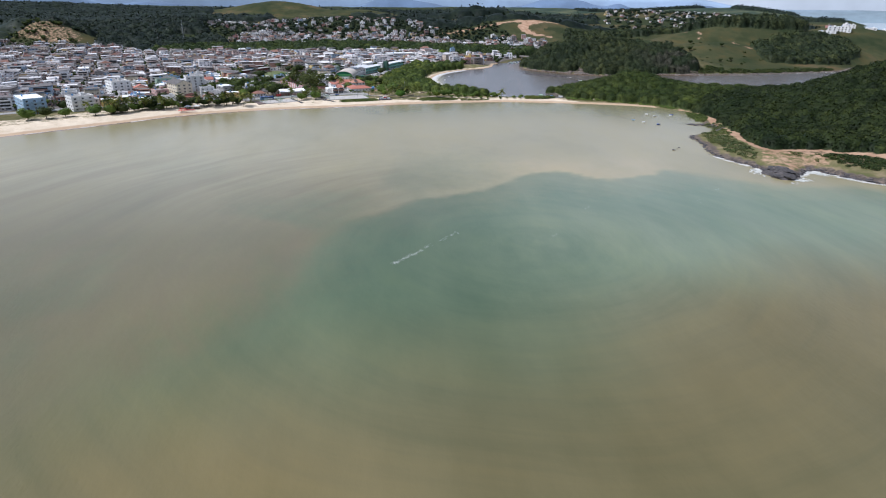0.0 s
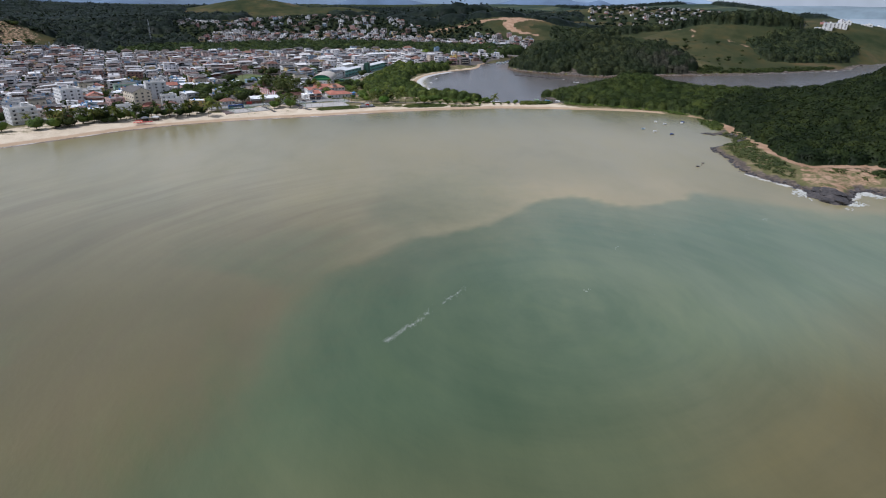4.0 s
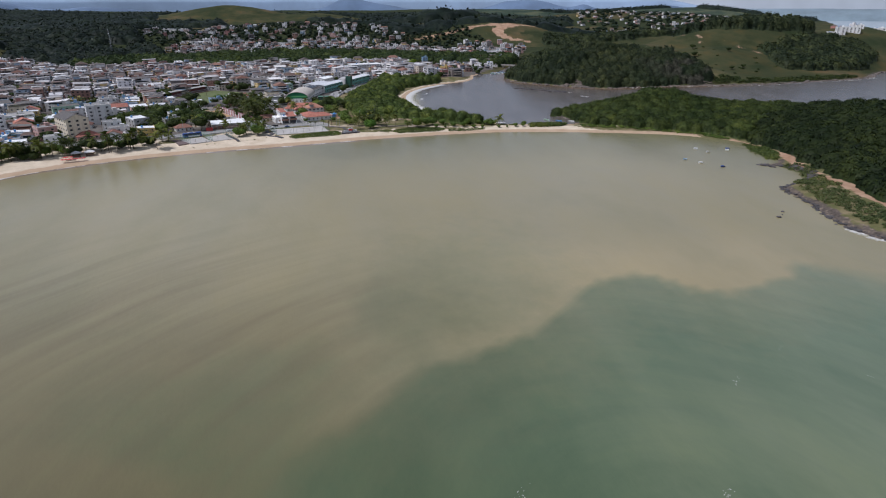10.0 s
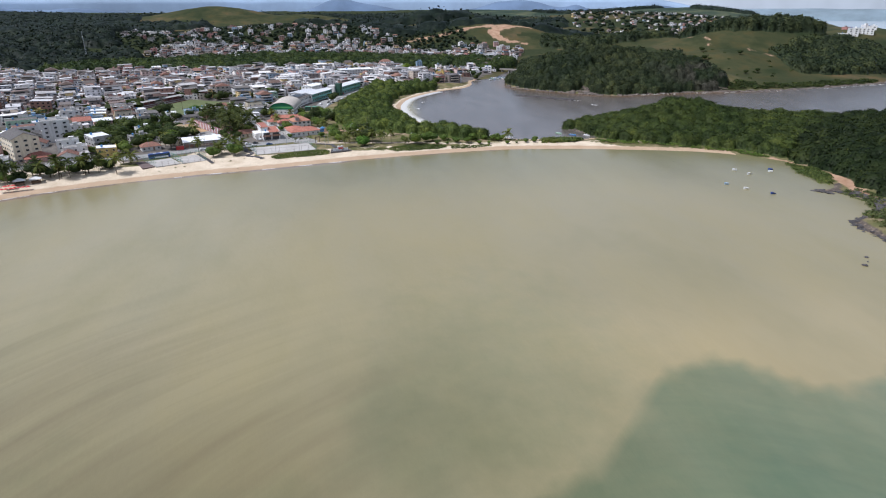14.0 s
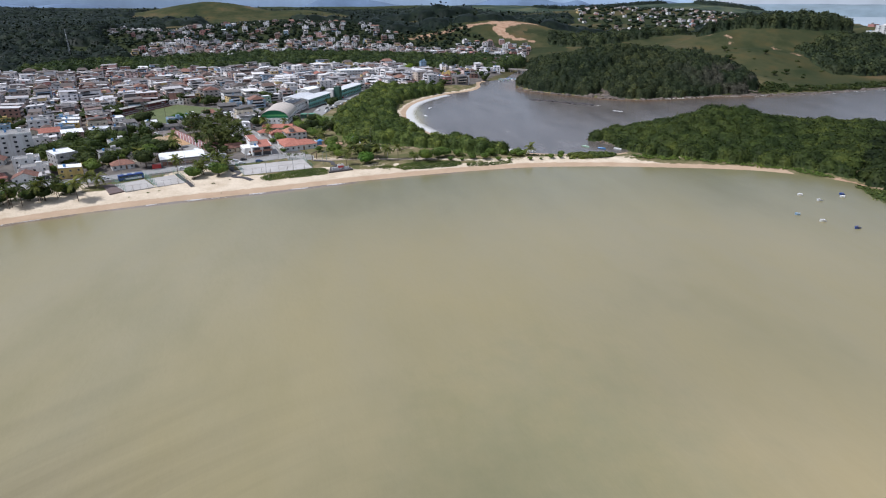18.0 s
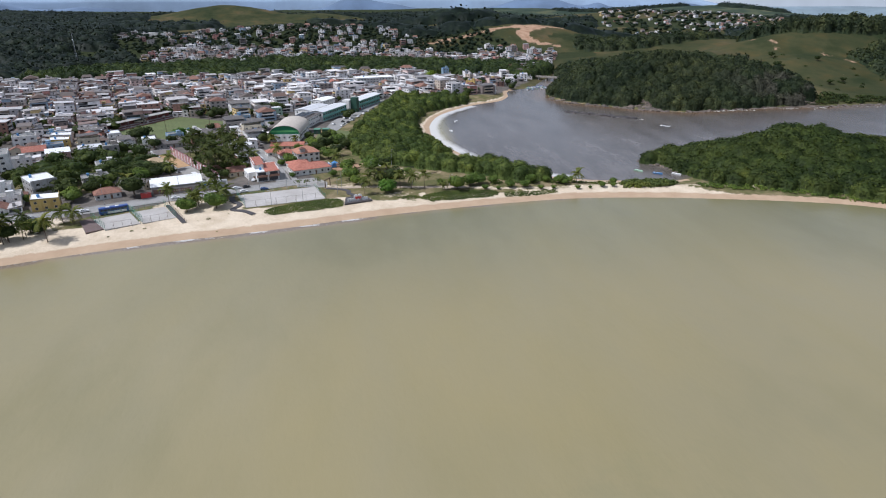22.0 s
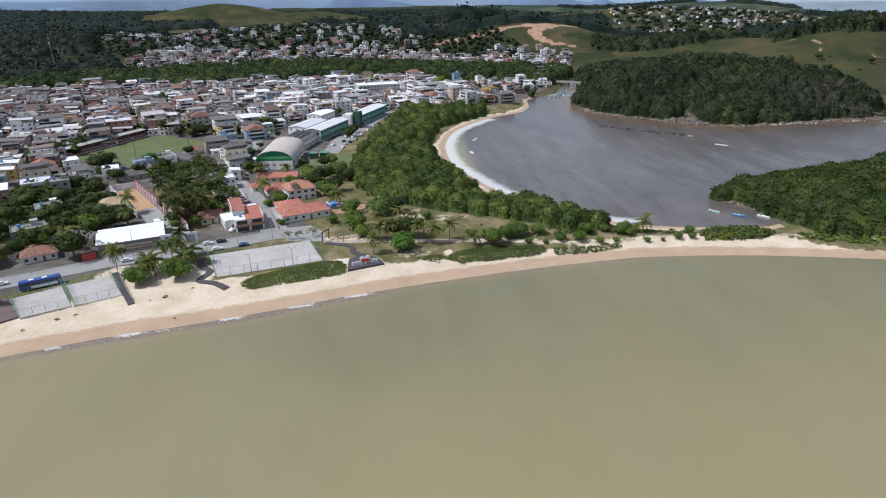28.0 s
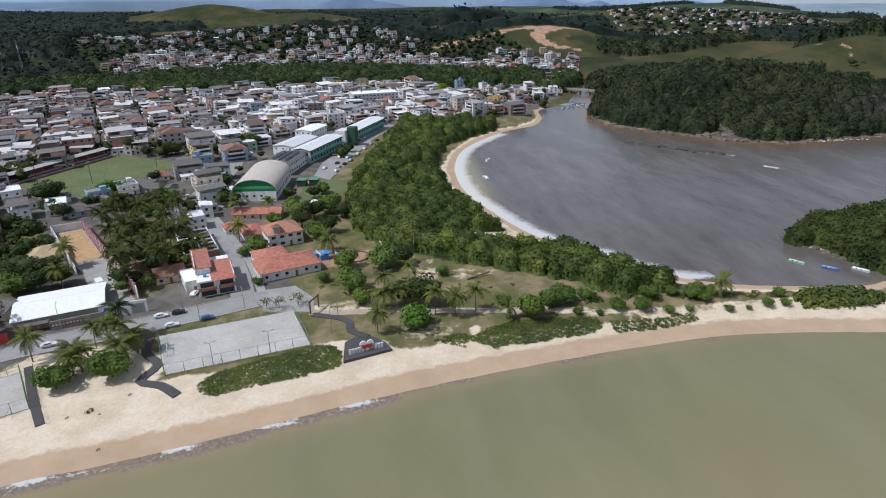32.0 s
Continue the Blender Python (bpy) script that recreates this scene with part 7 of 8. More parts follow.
house("villa_wing", -43.5, 183, gz(-43, 183), 20, 11, 12, 1, "hip", PAINT["white"], TILE, "single-storey villa wing with red tile roof", "villa", "", gap=3.2)
house("garage", -53.5, 190, gz(-53, 190), 20, 8, 7, 1, "hip", PAINT["white"], TILE, "small white garage with red tile roof", "garage", "", gap=4)
house("long_tile_house", -45, 208, gz(-45, 208), -6, 22, 8, 1, "gable", PAINT["cream"], TILE, "long house with weathered red tile roof beside the hall", "house", "", gap=3.6)
chimney = thing("stair_turret", -32.6, 168.4, gz(-31, 174), 20, "grey stair turret with a small tile cap", "turret")
part("shaft", boxes((-1.4, -1.4, -0.5, 1.4, 1.4, 8.6), bevel=0.05), PAINT["grey"], chimney)
part("cap", gable(2.8, 2.8, 8.6, 0.8, 0.4, hip=0.9), TILE_OLD, chimney)
house("hut", -122, 172, gz(-122, 172), 28, 13, 12, 1, "hip", PAINT["cream"], THATCH, "garden house under a tan shingle roof", "house", "", gap=4, rise=2.6, tank=False)
house("garden_house", -141, 131, gz(-141, 131), 28, 13, 10, 2, "flat", PAINT["grey"], SLAB, "two-storey grey house with flat roof in a garden", "house", "")
house("garden_house", -128, 109, gz(-128, 109), 25, 12, 9, 1, "hip", PAINT["white"], TILE_OLD, "white cottage with red tile roof in a garden", "house", "")
house("long_shed", -120, 126, gz(-120, 126), -22, 20, 9, 1, "gable", PAINT["cream"], SHEETING, "long shed under grey corrugated sheets", "shed", "", gap=4, tank=False)
house("garden_house", -146, 162, gz(-146, 162), 28, 11, 10, 2, "flat", PAINT["white"], SLAB, "white flat-roofed house among garden trees", "house", "")

yard = thing("yard_wall", -133, 202, gz(-133, 202), 0, "white rendered wall around the clay yard", "wall")
for a, b in (((-133, 202), (-104, 152)), ((-133, 202), (-121, 207))):
    dx, dy = b[0] - a[0], b[1] - a[1]
    ln, tr = math.hypot(dx, dy), math.degrees(math.atan2(dy, dx))
    part("wall", boxes((0, -0.12, -0.5, ln, 0.12, 3.4)), WHITE, yard).matrix_basis = pose(a[0] + 133, a[1] - 202, 0, 0, 0, tr)
pink = thing("column_fence", -121, 205, gz(-121, 205), -59.5, "tall fence of pink and white concrete columns", "fence")
for k in range(30):
    part("column", boxes((k * 3.0, -0.3, -0.5, k * 3.0 + 0.9, 0.3, 5.2)), PINK_PAINT, pink)
    part("panel", boxes((k * 3.0 + 0.9, -0.12, -0.5, k * 3.0 + 3.0, 0.12, 4.6)), WHITE if k % 2 else PAINT["pink"], pink)

stand = thing("grandstand", -175.5, 320, gz(-175, 320), 63, "long grandstand with maroon steps and grey roof", "grandstand")
for k in range(5):
    part("step", boxes((-36, -4 + k * 1.3, -0.5, 36, -2.7 + k * 1.3, 0.6 + k * 0.55)), PAINT["wine"] if k % 2 == 0 else CONCRETE, stand)
part("back_wall", boxes((-37, 2.6, -0.5, 37, 3.0, 5.5)), PAINT["wine"], stand)
part("roof", shed(74, 5.0, 5.5, 0.5), CONCRETE, stand).matrix_basis = pose(0, 1.5, 0)
for k in range(10):
    bm = bmesh.new()
    rod(bm, (-36 + k * 8, -0.6, 0), (-36 + k * 8, -0.6, 5.5), 0.1)
    part("column", bm, STEEL, stand)
for x, y in ((-176, 290), (-145, 284), (-152, 351), (-119, 316)):
    e = thing("floodlight_mast", x, y, gz(x, y), 0, "dark wooden floodlight mast beside the pitch", "mast", "pitch masts")
    bm = bmesh.new()
    rod(bm, (0, 0, -0.5), (0, 0, 13), 0.18, 0.12, 8)
    part("pole", bm, TIMBER, e)
    part("lamp_box", boxes((-0.9, -0.15, 12.3, 0.9, 0.15, 12.9)), STEEL, e)

for x, y, turn, w, d, label in ((-163, 243, 35, 13, 9, "low house with grey corrugated roof near the pitch"), (-150, 252, 25, 11, 8, "pale green low house with grey roof"), (-121, 243, -20, 20, 8, "long low shed with grey corrugated roof"),
                               (-104, 262, -20, 18, 10, "low grey-roofed workshop near the pitch"), (-96, 250, -8, 16, 7, "white low house with grey sheet roof"), (-113, 272, -25, 14, 10, "dark slate-roofed low house"), (-92, 285, 20, 11, 9, "white low house with bright roof"),
                               (-128, 228, 28, 16, 7, "grey low shed behind the clay yard")):
    house("low_house", x, y, gz(x, y), turn, w, d, 1, "gable", PAINT["white" if w % 2 else "grey"], METAL_ROOF if "bright" in label else SHEETING, label, "house", "houses round the pitch", gap=4, tank=False, rise=1.2)
# taller blocks along the sea front
for name, x, y, turn, w, d, st, roof, wall, cover, label in FRONT + (
        ("apartment_block", -201, 95, 38.5, 15, 25, 5, "gable", "cream", SHEETING, "five-storey beige block with grey corrugated roof"),
        ("apartment_block", -266, 113, 38, 17, 24, 5, "flat", "white", SLAB, "five-storey white block with dark balconies"),
        ("apartment_block", -303, 22, 40, 17, 30, 4, "shed", "blue", METAL_ROOF, "four-storey pale blue hotel with white roof"),
        ("apartment_block", -266, 30, 40, 18, 18, 4, "flat", "white", SLAB, "four-storey white concrete block with open floors"),
        ("apartment_block", -219, 92, 38, 12, 14, 3, "flat", "pink", SLAB, "three-storey pink house with white balconies"),
        ("apartment_block", -204, 155, 24, 18, 18, 5, "flat", "white", SLAB, "stepped five-storey white block"),
        ("apartment_block", -163, 118, 40, 12, 15, 3, "shed", "grey", METAL_ROOF, "three-storey grey house with white roof"),
        ("store", -326, 245, 30, 24, 30, 2, "shed", "blue", SHEETING, "large dark store with grey sheet roof"),
        ("apartment_block", -100, 356, 20.5, 17, 15, 3, "terrace", "white", SHEETING, "three-storey white block with open balconies"),
        ("hospital", 28, 560, 12, 46, 24, 3, "flat", "white", METAL_ROOF, "large white three-storey public building"),
        ("hall", -60, 470, 20, 26, 18, 3, "flat", "white", METAL_ROOF, "broad white three-storey building with bright roof"),
        ("hall", -95, 500, 20, 24, 16, 2, "gable", "white", METAL_ROOF, "white hall with bright metal gable roof"),
        ("water_tower", 122, 586, 10, 8, 6, 5, "flat", "blue", SLAB, "pale blue water tower block"),
        ("yellow_house", -204, 336, 20, 16, 10, 2, "flat", "yellow", SLAB, "two-storey yellow flat-roofed house"),
        ("yellow_house", -186, 358, 20, 12, 10, 2, "flat", "yellow", SLAB, "two-storey ochre house beside the pitch"),
        ("open_house", -94, 289, 20, 15, 12, 2, "terrace", "mortar", SHEETING, "unfinished two-storey house with open roof terrace"),
        ("red_house", -136, 424, 20, 14, 12, 2, "hip", "red", TILE, "two-storey dark red house"),
        ("green_house", -73, 353, 20, 18, 12, 2, "shed", "green", METAL_ROOF, "two-storey pale green shop with sheet roof"),
        ("river_house", 139, 497, -20, 10, 9, 3, "flat", "yellow", SLAB, "three-storey yellow house by the river"),
        ("church", -20, 524, 10, 9, 18, 3, "gable", "white", TILE, "white church hall with steep red roof")):
    house(name, x, y, gz(x, y), turn, w, d, st, roof, PAINT[wall], cover, label, "building", "", win=(1.8, 1.3), gap=4.6 if name == "apartment_block" else 3.8, tall=3.0, balcony=name == "apartment_block" and st < 5, along="y" if d > w else "x")

# hilltop hotel, masts, bridge
for x, y, w, h in ((800, 556, 20, 3), (821, 566, 15, 4), (848, 570, 22, 3), (874, 588, 14, 2), (914, 586, 18, 1), (962, 618, 20, 1)):
    house("hill_hotel", x, y, gz(x, y) - 1, -38 + (w * 7) % 9 - 4, w, 10 + w % 7, h, "flat", PAINT["white"], METAL_ROOF, "white stepped hotel on the far hilltop", "hotel", "hilltop hotel blocks", win=(2.4, 1.6), gap=5.5, sides="f")
for x, y, h, label in ((-405, 401, 38, "slim white lattice mast in the town"), (-405, 800, 46, "tall lattice radio mast on the hill")):
    e = thing("radio_mast", x, y, gz(x, y), 0, label, "mast", "radio masts")
    for px, py in ((-1.2, -1.0), (1.2, -1.0), (0, 1.3)):
        bm = bmesh.new()
        rod(bm, (px, py, -1), (px * 0.3, py * 0.3, h), 0.22, 0.14, 6)
        part("leg", bm, STEEL, e)
    bm = bmesh.new()
    rows = [[(px * (1 - 0.7 * t), py * (1 - 0.7 * t), h * t) for px, py in ((-1.2, -1.0), (1.2, -1.0), (0, 1.3))] for t in [k / 14 for k in range(15)]]
    for r0, r1 in zip(rows, rows[1:]):
        for k in range(3):
            rod(bm, r0[k], r1[(k + 1) % 3], 0.08, sides=4)
    part("lattice", bm, STEEL, e)
    part("dish", boxes((-0.8, -1.2, h * 0.8, 0.8, -0.8, h * 0.8 + 1.4), bevel=0.2), WHITE, e)
bridge = thing("river_bridge", 262, 580, 0, -40, "low grey concrete bridge over the river", "bridge")
part("deck", boxes((-30, -4, 3.6, 34, 4, 4.5)), PAINT["mortar"], bridge)
for k in range(6):
    part("pier", boxes((-27 + k * 11, -3, -2, -25.6 + k * 11, 3, 3.6)), CONCRETE, bridge)
for s in (-1, 1):
    part("parapet", boxes((-30, s * 3.9 - 0.12, 4.5, 34, s * 3.9 + 0.12, 5.3)), PAINT["mortar"], bridge)

# more houses between the pitch and the lots
standing = [tuple(o.matrix_basis.translation[:2]) for o in scene.objects if o.parent is None and o.type == "EMPTY" and o.name.split(".")[0] not in ("floodlight_mast", "lamp_post", "car")]
grounds = [np.array(p, float) for p in (FIELD, LOT, WEST_LOT, PALM_LOT)]
rng = random.Random(77)
for x, y in sorted(zip(*strewn(rng, TAKEN[1], 12.5))) + sorted(zip(*strewn(rng, [(-96, 236), (-60, 250), (-66, 345), (-110, 330), (-86, 300)], 13))):
    if min(math.hypot(x - a, y - b) for a, b in standing) > 11.5 and all(depth_in(x, y, p) < -7 for p in grounds) and far_from(x, y, [(-72, 212), (-80, 234), (-76, 262), (-72, 330)]) > 11 and math.hypot(x + 47, y - 253) > 30 and not (x > -106 and y < 285) and far_from(x, y, [(-192, 286), (-160, 350)]) > 13:
        standing.append((x, y))
        copy_thing(first[rng.choice([k for k in first if HOUSE_KINDS[k][2] < 3])], pose(x, y, gz(x, y), 0, 0, rng.choice((25, 115, 205, -65)) + rng.uniform(-6, 6)) @ Matrix.Scale(0.9, 4))

crate = thing("red_container", -107.5, 103.5, gz(-107, 103), 20, "bright red steel container beside the street", "container")
part("body", boxes((-2.4, -1.2, 0, 2.4, 1.2, 2.5), bevel=0.04), RED_PAINT, crate)
for k in range(10):
    part("rib", boxes((-2.2 + k * 0.47, -1.26, 0.2, -2.05 + k * 0.47, -1.2, 2.3)), RED_PAINT, crate)

tent = thing("white_tent", -19, 221, gz(-19, 221), 20, "small white arched canopy on the lawn", "canopy")
bm = bmesh.new()
for k in range(8):
    a, b = k * math.pi / 8, (k + 1) * math.pi / 8
    vs = [bm.verts.new((math.cos(t) * r, q, math.sin(t) * r * 0.9)) for t, r, q in ((a, 2.6, -2.4), (b, 2.6, -2.4), (b, 2.6, 2.4), (a, 2.6, 2.4))]
    bm.faces.new(vs)
bmesh.ops.remove_doubles(bm, verts=bm.verts, dist=0.001)
bmesh.ops.solidify(bm, geom=bm.faces[:], thickness=0.06)
part("canopy", bm, WHITE, tent)

# ---- palms and single trees ----
rng = random.Random(23)


def frond_mesh(mat):
    """A drooping palm leaf: a bent rib with slim leaflets on both sides."""
    bm = bmesh.new()
    rib = [Vector((0.1 + 3.3 * t, 0, 0.85 * math.sin(t * 2.1) - 1.75 * t * t)) for t in [k / 11 for k in range(12)]]
    for k in range(1, 12):
        p, q = rib[k - 1], rib[k]
        half = 0.72 * math.sin(math.pi * (0.1 + 0.84 * k / 12)) + 0.06
        for s in (-1, 1):
            tip = q + Vector((0.42, s * half, -0.5 * half))
            bm.faces.new([bm.verts.new(v) for v in (p, p.lerp(q, 0.95), tip, tip - Vector((0.2, s * 0.05, 0.02)))])
        bm.faces.new([bm.verts.new(v) for v in (p + Vector((0, 0.035, 0)), p - Vector((0, 0.035, 0)), q)])
    me = bpy.data.meshes.new("frond")
    bm.to_mesh(me)
    bm.free()
    me.materials.append(mat)
    return me


FROND = frond_mesh(LEAF_PALM)
FROND_DARK = frond_mesh(leaves("grove_palm_leaves", (0.028, 0.046, 0.013), (0.052, 0.072, 0.021), (0.105, 0.112, 0.036)))


def palm(x, y, tall, label, lean=0.5):
    e = thing("palm_tree", x, y, gz(x, y), rng.uniform(0, 360), label, "palm", "palm trees")
    bm = bmesh.new()
    at = Vector((0, 0, -0.3))
    for k in range(5):
        to = Vector((lean * ((k + 1) / 5) ** 2, 0, tall * (k + 1) / 5))
        rod(bm, at, to, 0.19 - 0.02 * k, 0.17 - 0.02 * k, 7)
        at = to
    part("trunk", bm, BARK, e)
    for k in range(18):
        f = new("frond", FROND if tall < 10 else FROND_DARK)
        f.parent = e
        up = (k % 5) * 22 - 34 + rng.uniform(-8, 8)
        f.matrix_basis = Matrix.Translation(at) @ pose(0, 0, 0, 0, -up, k * 137.5 + rng.uniform(-10, 10)) @ Matrix.Scale(rng.uniform(1.1, 1.4), 4)
    return e


palms = []


def palm_at(x, y, tall):
    k = 0 if tall < 6.5 else 1 if tall < 9.5 else 2
    while len(palms) <= k:
        palms.append(None)
    s = tall / (5.5, 8.0, 11.0)[k]
    if palms[k] is None:
        palms[k] = palm(x, y, (5.5, 8.0, 11.0)[k], ("young coconut palm with drooping yellow-green fronds", "coconut palm with a curved grey trunk", "tall coconut palm with a slender grey trunk")[k])
    else:
        copy_thing(palms[k], pose(x, y, gz(x, y), 0, 0, rng.uniform(0, 360)) @ Matrix.Scale(s, 4))


for x, y, h in ((-93, 91, 9), (-80, 86, 6), (-77, 83, 6), (-79, 82, 5), (-78, 96, 7), (-74, 96, 8), (-70, 94, 8), (-71, 100, 10), (-65, 91, 6), (-68, 86, 6), (8, 116, 7), (17, 122, 7), (7, 105, 6), (13, 105, 7), (4, 90, 7), (23, 98, 8),
                (29, 96, 7.5), (36, 98, 7.5), (45, 92, 4), (121, 96, 5.5), (103, 106, 5), (-49, 176, 8), (-55, 208, 8), (-40, 210, 7), (-61, 160, 8), (-12, 158, 6), (-236, 34, 9), (-226, 42, 8), (-216, 38, 9), (-206, 36, 8), (-197, 42, 9), (-190, 44, 8),
                (-180, 50, 8), (-168, 52, 8), (-158, 53, 7), (-149, 60, 8), (-141, 62, 7), (-252, 22, 8), (-128, 66, 6), (-133, 68, 6), (-120, 116, 8), (-110, 160, 9), (-104, 140, 8)):
    palm_at(x, y - (13 if x < -138 and y < 70 else 0), h)
px, py = strewn(rng, PALM_LOT, 8.4, 0.9, 0.5)
for x, y in zip(px, py):
    palm_at(x, y, rng.uniform(10.5, 13.5))


def tree_kind(name, r, tall, mat, label, seed, count=330, squash=0.86, bare=False):
    g = random.Random(seed)
    e = thing(name, 0, 0, 0, 0, label, "tree", "trees of the town and park")
    bm = bmesh.new()
    rod(bm, (0, 0, -0.5), (0.1, 0, tall * 0.45), 0.3 if not bare else 0.12, 0.2 if not bare else 0.09, 7)
    for k in range(5):
        a = k * 1.3 + g.uniform(-0.3, 0.3)
        rod(bm, (0.1, 0, tall * 0.42), (math.cos(a) * r * 0.55, math.sin(a) * r * 0.55, tall * g.uniform(0.62, 0.8)), 0.14 if not bare else 0.06, 0.05, 5)
    part("trunk", bm, BARK, e)
    c = crown(g, 9, 0.062 if not bare else 0.08, int(count * 1.25), squash)
    if not bare:
        c = with_core(c, 0.72, 0.6)
    me = leafy("crown", np.stack([c[0][:, 0] * r, c[0][:, 1] * r, c[0][:, 2] * r + tall * 0.54], -1), c[1], c[2], mat)
    o = new("crown", me)
    o.parent = e
    return e


TREES = {}
TREE_KINDS = dict(almond=("tree", 5.5, 7.0, LEAF_MID, "broad green almond tree with layered branches", 1, 1000), dark=("tree", 5.0, 8.0, LEAF_DARK, "rounded dark green tree beside the houses", 2, 850), bush=("bushy_tree", 3.4, 4.0, LEAF_MID, "low bushy green tree", 3, 520), shade=("bushy_tree", 4.2, 4.4, LEAF_DARK, "low dark green tree in the shade of the palms", 7, 620),
                  bright=("tree", 5.0, 5.6, leaves("bright_leaves", (0.04, 0.10, 0.016), (0.075, 0.16, 0.026), (0.12, 0.21, 0.04)), "bright green spreading tree", 4, 1000), thin=("young_tree", 2.6, 5.0, LEAF_BUSH, "thin young tree with sparse leaves", 5, 90),
                  lime=("tree", 6.0, 10.0, leaves("lime_leaves", (0.12, 0.18, 0.02), (0.2, 0.26, 0.03)), "tall yellow-green flowering tree above roofs", 6, 380))


def tree_at(kind, x, y, size=1.0):
    m = pose(x, y, gz(x, y), 0, 0, rng.uniform(0, 360)) @ Matrix.Scale(size, 4)
    if kind not in TREES:
        name, r, tall, mat, label, seed, count = TREE_KINDS[kind]
        TREES[kind] = tree_kind(name, r, tall, mat, label, seed, count, bare=kind == "thin")
        TREES[kind].matrix_basis = m
        return TREES[kind]
    o = copy_thing(TREES[kind], Matrix())
    o.matrix_basis = m
    return o


for kind, x, y, s in (("almond", -81, 76, 0.95), ("almond", -68, 79, 1.1), ("almond", -3, 121, 1.0), ("bush", 0, 110, 1.15), ("dark", 20, 106, 1.2), ("dark", 14, 108, 0.9), ("bright", 16, 91.5, 1.05), ("almond", 53, 92, 1.0), ("almond", 61, 97, 0.8),
                      ("almond", 9, 138, 1.1), ("almond", -5, 141, 0.9), ("dark", 17, 140, 0.9), ("almond", -17, 174, 1.0), ("dark", -12, 180, 1.0), ("bush", -13, 130, 0.8), ("thin", -31, 111.5, 1.0), ("thin", -27, 111.5, 1.0), ("thin", -21, 112.5, 1.1),
                      ("dark", -114, 106, 1.5), ("almond", -40, 163, 0.9), ("almond", -36, 195, 0.8), ("dark", -19, 200, 1.2), ("almond", -12, 208, 1.2), ("dark", -24, 190, 1.0), ("almond", -27, 205, 0.9), ("dark", -6, 200, 1.0), ("almond", -30, 216, 0.8),
                      ("bush", -36, 131, 0.7), ("bush", -45, 160, 0.9), ("lime", 101, 579, 1.5), ("almond", -241, -2, 1.2), ("almond", -230, 2, 1.1), ("dark", -222, 6, 1.0), ("dark", -273, -16, 1.3), ("almond", -284, -22, 1.3), ("almond", -262, -8, 1.0),
                      ("almond", -190, 40, 0.9), ("dark", -176, 47, 1.0), ("almond", -163, 50, 0.9), ("bush", -200, 30, 1.0), ("almond", -212, 30, 1.0), ("bright", -128, 259, 1.2), ("bright", -122, 262, 1.0), ("dark", -152, 249, 1.5), ("dark", -158, 253, 1.2), ("dark", -146, 362, 1.4), ("dark", -111, 282, 0.8), ("dark", -118, 348, 1.2),
                      ("dark", -78, 356, 1.3), ("dark", -66, 362, 1.2), ("almond", -72, 372, 1.2), ("dark", -190, 310, 1.1), ("dark", -200, 300, 1.2), ("almond", -92, 238, 1.0), ("dark", -100, 232, 1.0), ("bush", 68, 91, 0.6), ("bush", 75, 90, 0.45), ("almond", 82, 92, 0.55), ("almond", 90, 91, 0.6), ("bush", 98, 88, 0.6), ("bush", 105, 88, 0.5), ("bush", 118, 86, 0.55), ("bush", 125, 86, 0.35), ("bush", 132, 86.5, 0.7), ("bush", 138, 86, 0.6), ("almond", 110, 95, 0.6), ("almond", 117, 97, 0.5), ("bush", 113, 93, 0.8), ("bush", 141, 93, 0.8), ("dark", 501, 461, 1.0), ("dark", 492, 470, 0.8), ("dark", 520, 500, 0.9), ("dark", 460, 478, 0.9), ("dark", 560, 470, 0.8), ("dark", 433, 338, 0.7),
                      ("dark", 520, 395, 0.7), ("dark", 540, 400, 0.7), ("dark", -20, 232, 0.9), ("almond", -16, 240, 0.8), ("dark", -136, 222, 1.0), ("dark", -128, 236, 0.9), ("almond", -116, 232, 0.9), ("dark", -108, 226, 1.0), ("dark", -146, 232, 0.9), ("almond", -98, 220, 0.8), ("bush", 30, 128, 0.8), ("bush", 24, 118, 0.7), ("dark", -112, 141, 1.0), ("dark", -106, 144, 0.9), ("almond", -119, 139, 1.0), ("dark", -121, 147, 1.1), ("dark", -113, 152, 1.0), ("dark", -147, 108, 1.1), ("almond", -142, 102, 1.0), ("dark", -137, 113, 1.0), ("dark", -152, 118, 1.2), ("almond", -134, 122, 0.9), ("almond", 66, 99, 0.9), ("bush", 74, 100, 1.0), ("almond", 95, 97, 0.7), ("bush", 104, 98, 0.8), ("almond", 113, 98, 0.6), ("bush", 46, 101, 0.8)):
    tree_at(kind, x, y, s * (1.05 if -22 < x < 66 and 84 < y < 146 else 1.0))
for x, y, turn, kind, v in [l for l in TOWN_LOTS if (l[0], l[1]) in near_keys][::6]:
    u = 14.5 * (1 if turn < 0 else -1)
    tree_at(rng.choice(("almond", "dark", "bush")), x + AXIS_U[0] * u * 0.62 + rng.uniform(-1, 1), y + AXIS_U[1] * u * 0.62, rng.uniform(0.6, 0.95))

# the row of trees along the sea front
front_line = rounded([(-232, 4), (-218, 16), (-200, 24), (-176, 37), (-152, 45), (-138, 51)], 8)
for k in range(30):
    fx0, fy0 = front_line[int(k * (len(front_line) - 1) / 29)]
    tree_at(rng.choice(("almond", "dark", "dark", "shade", "shade")), fx0 + rng.gauss(0, 2.5), fy0 + rng.gauss(3, 3.5), rng.uniform(0.6, 1.1))
for k in range(20):
    fx0, fy0 = front_line[int(k * (len(front_line) - 1) / 19)]
    palm_at(fx0 + rng.gauss(0, 3), fy0 - 1 + rng.gauss(0, 3), rng.uniform(8.5, 12.5))

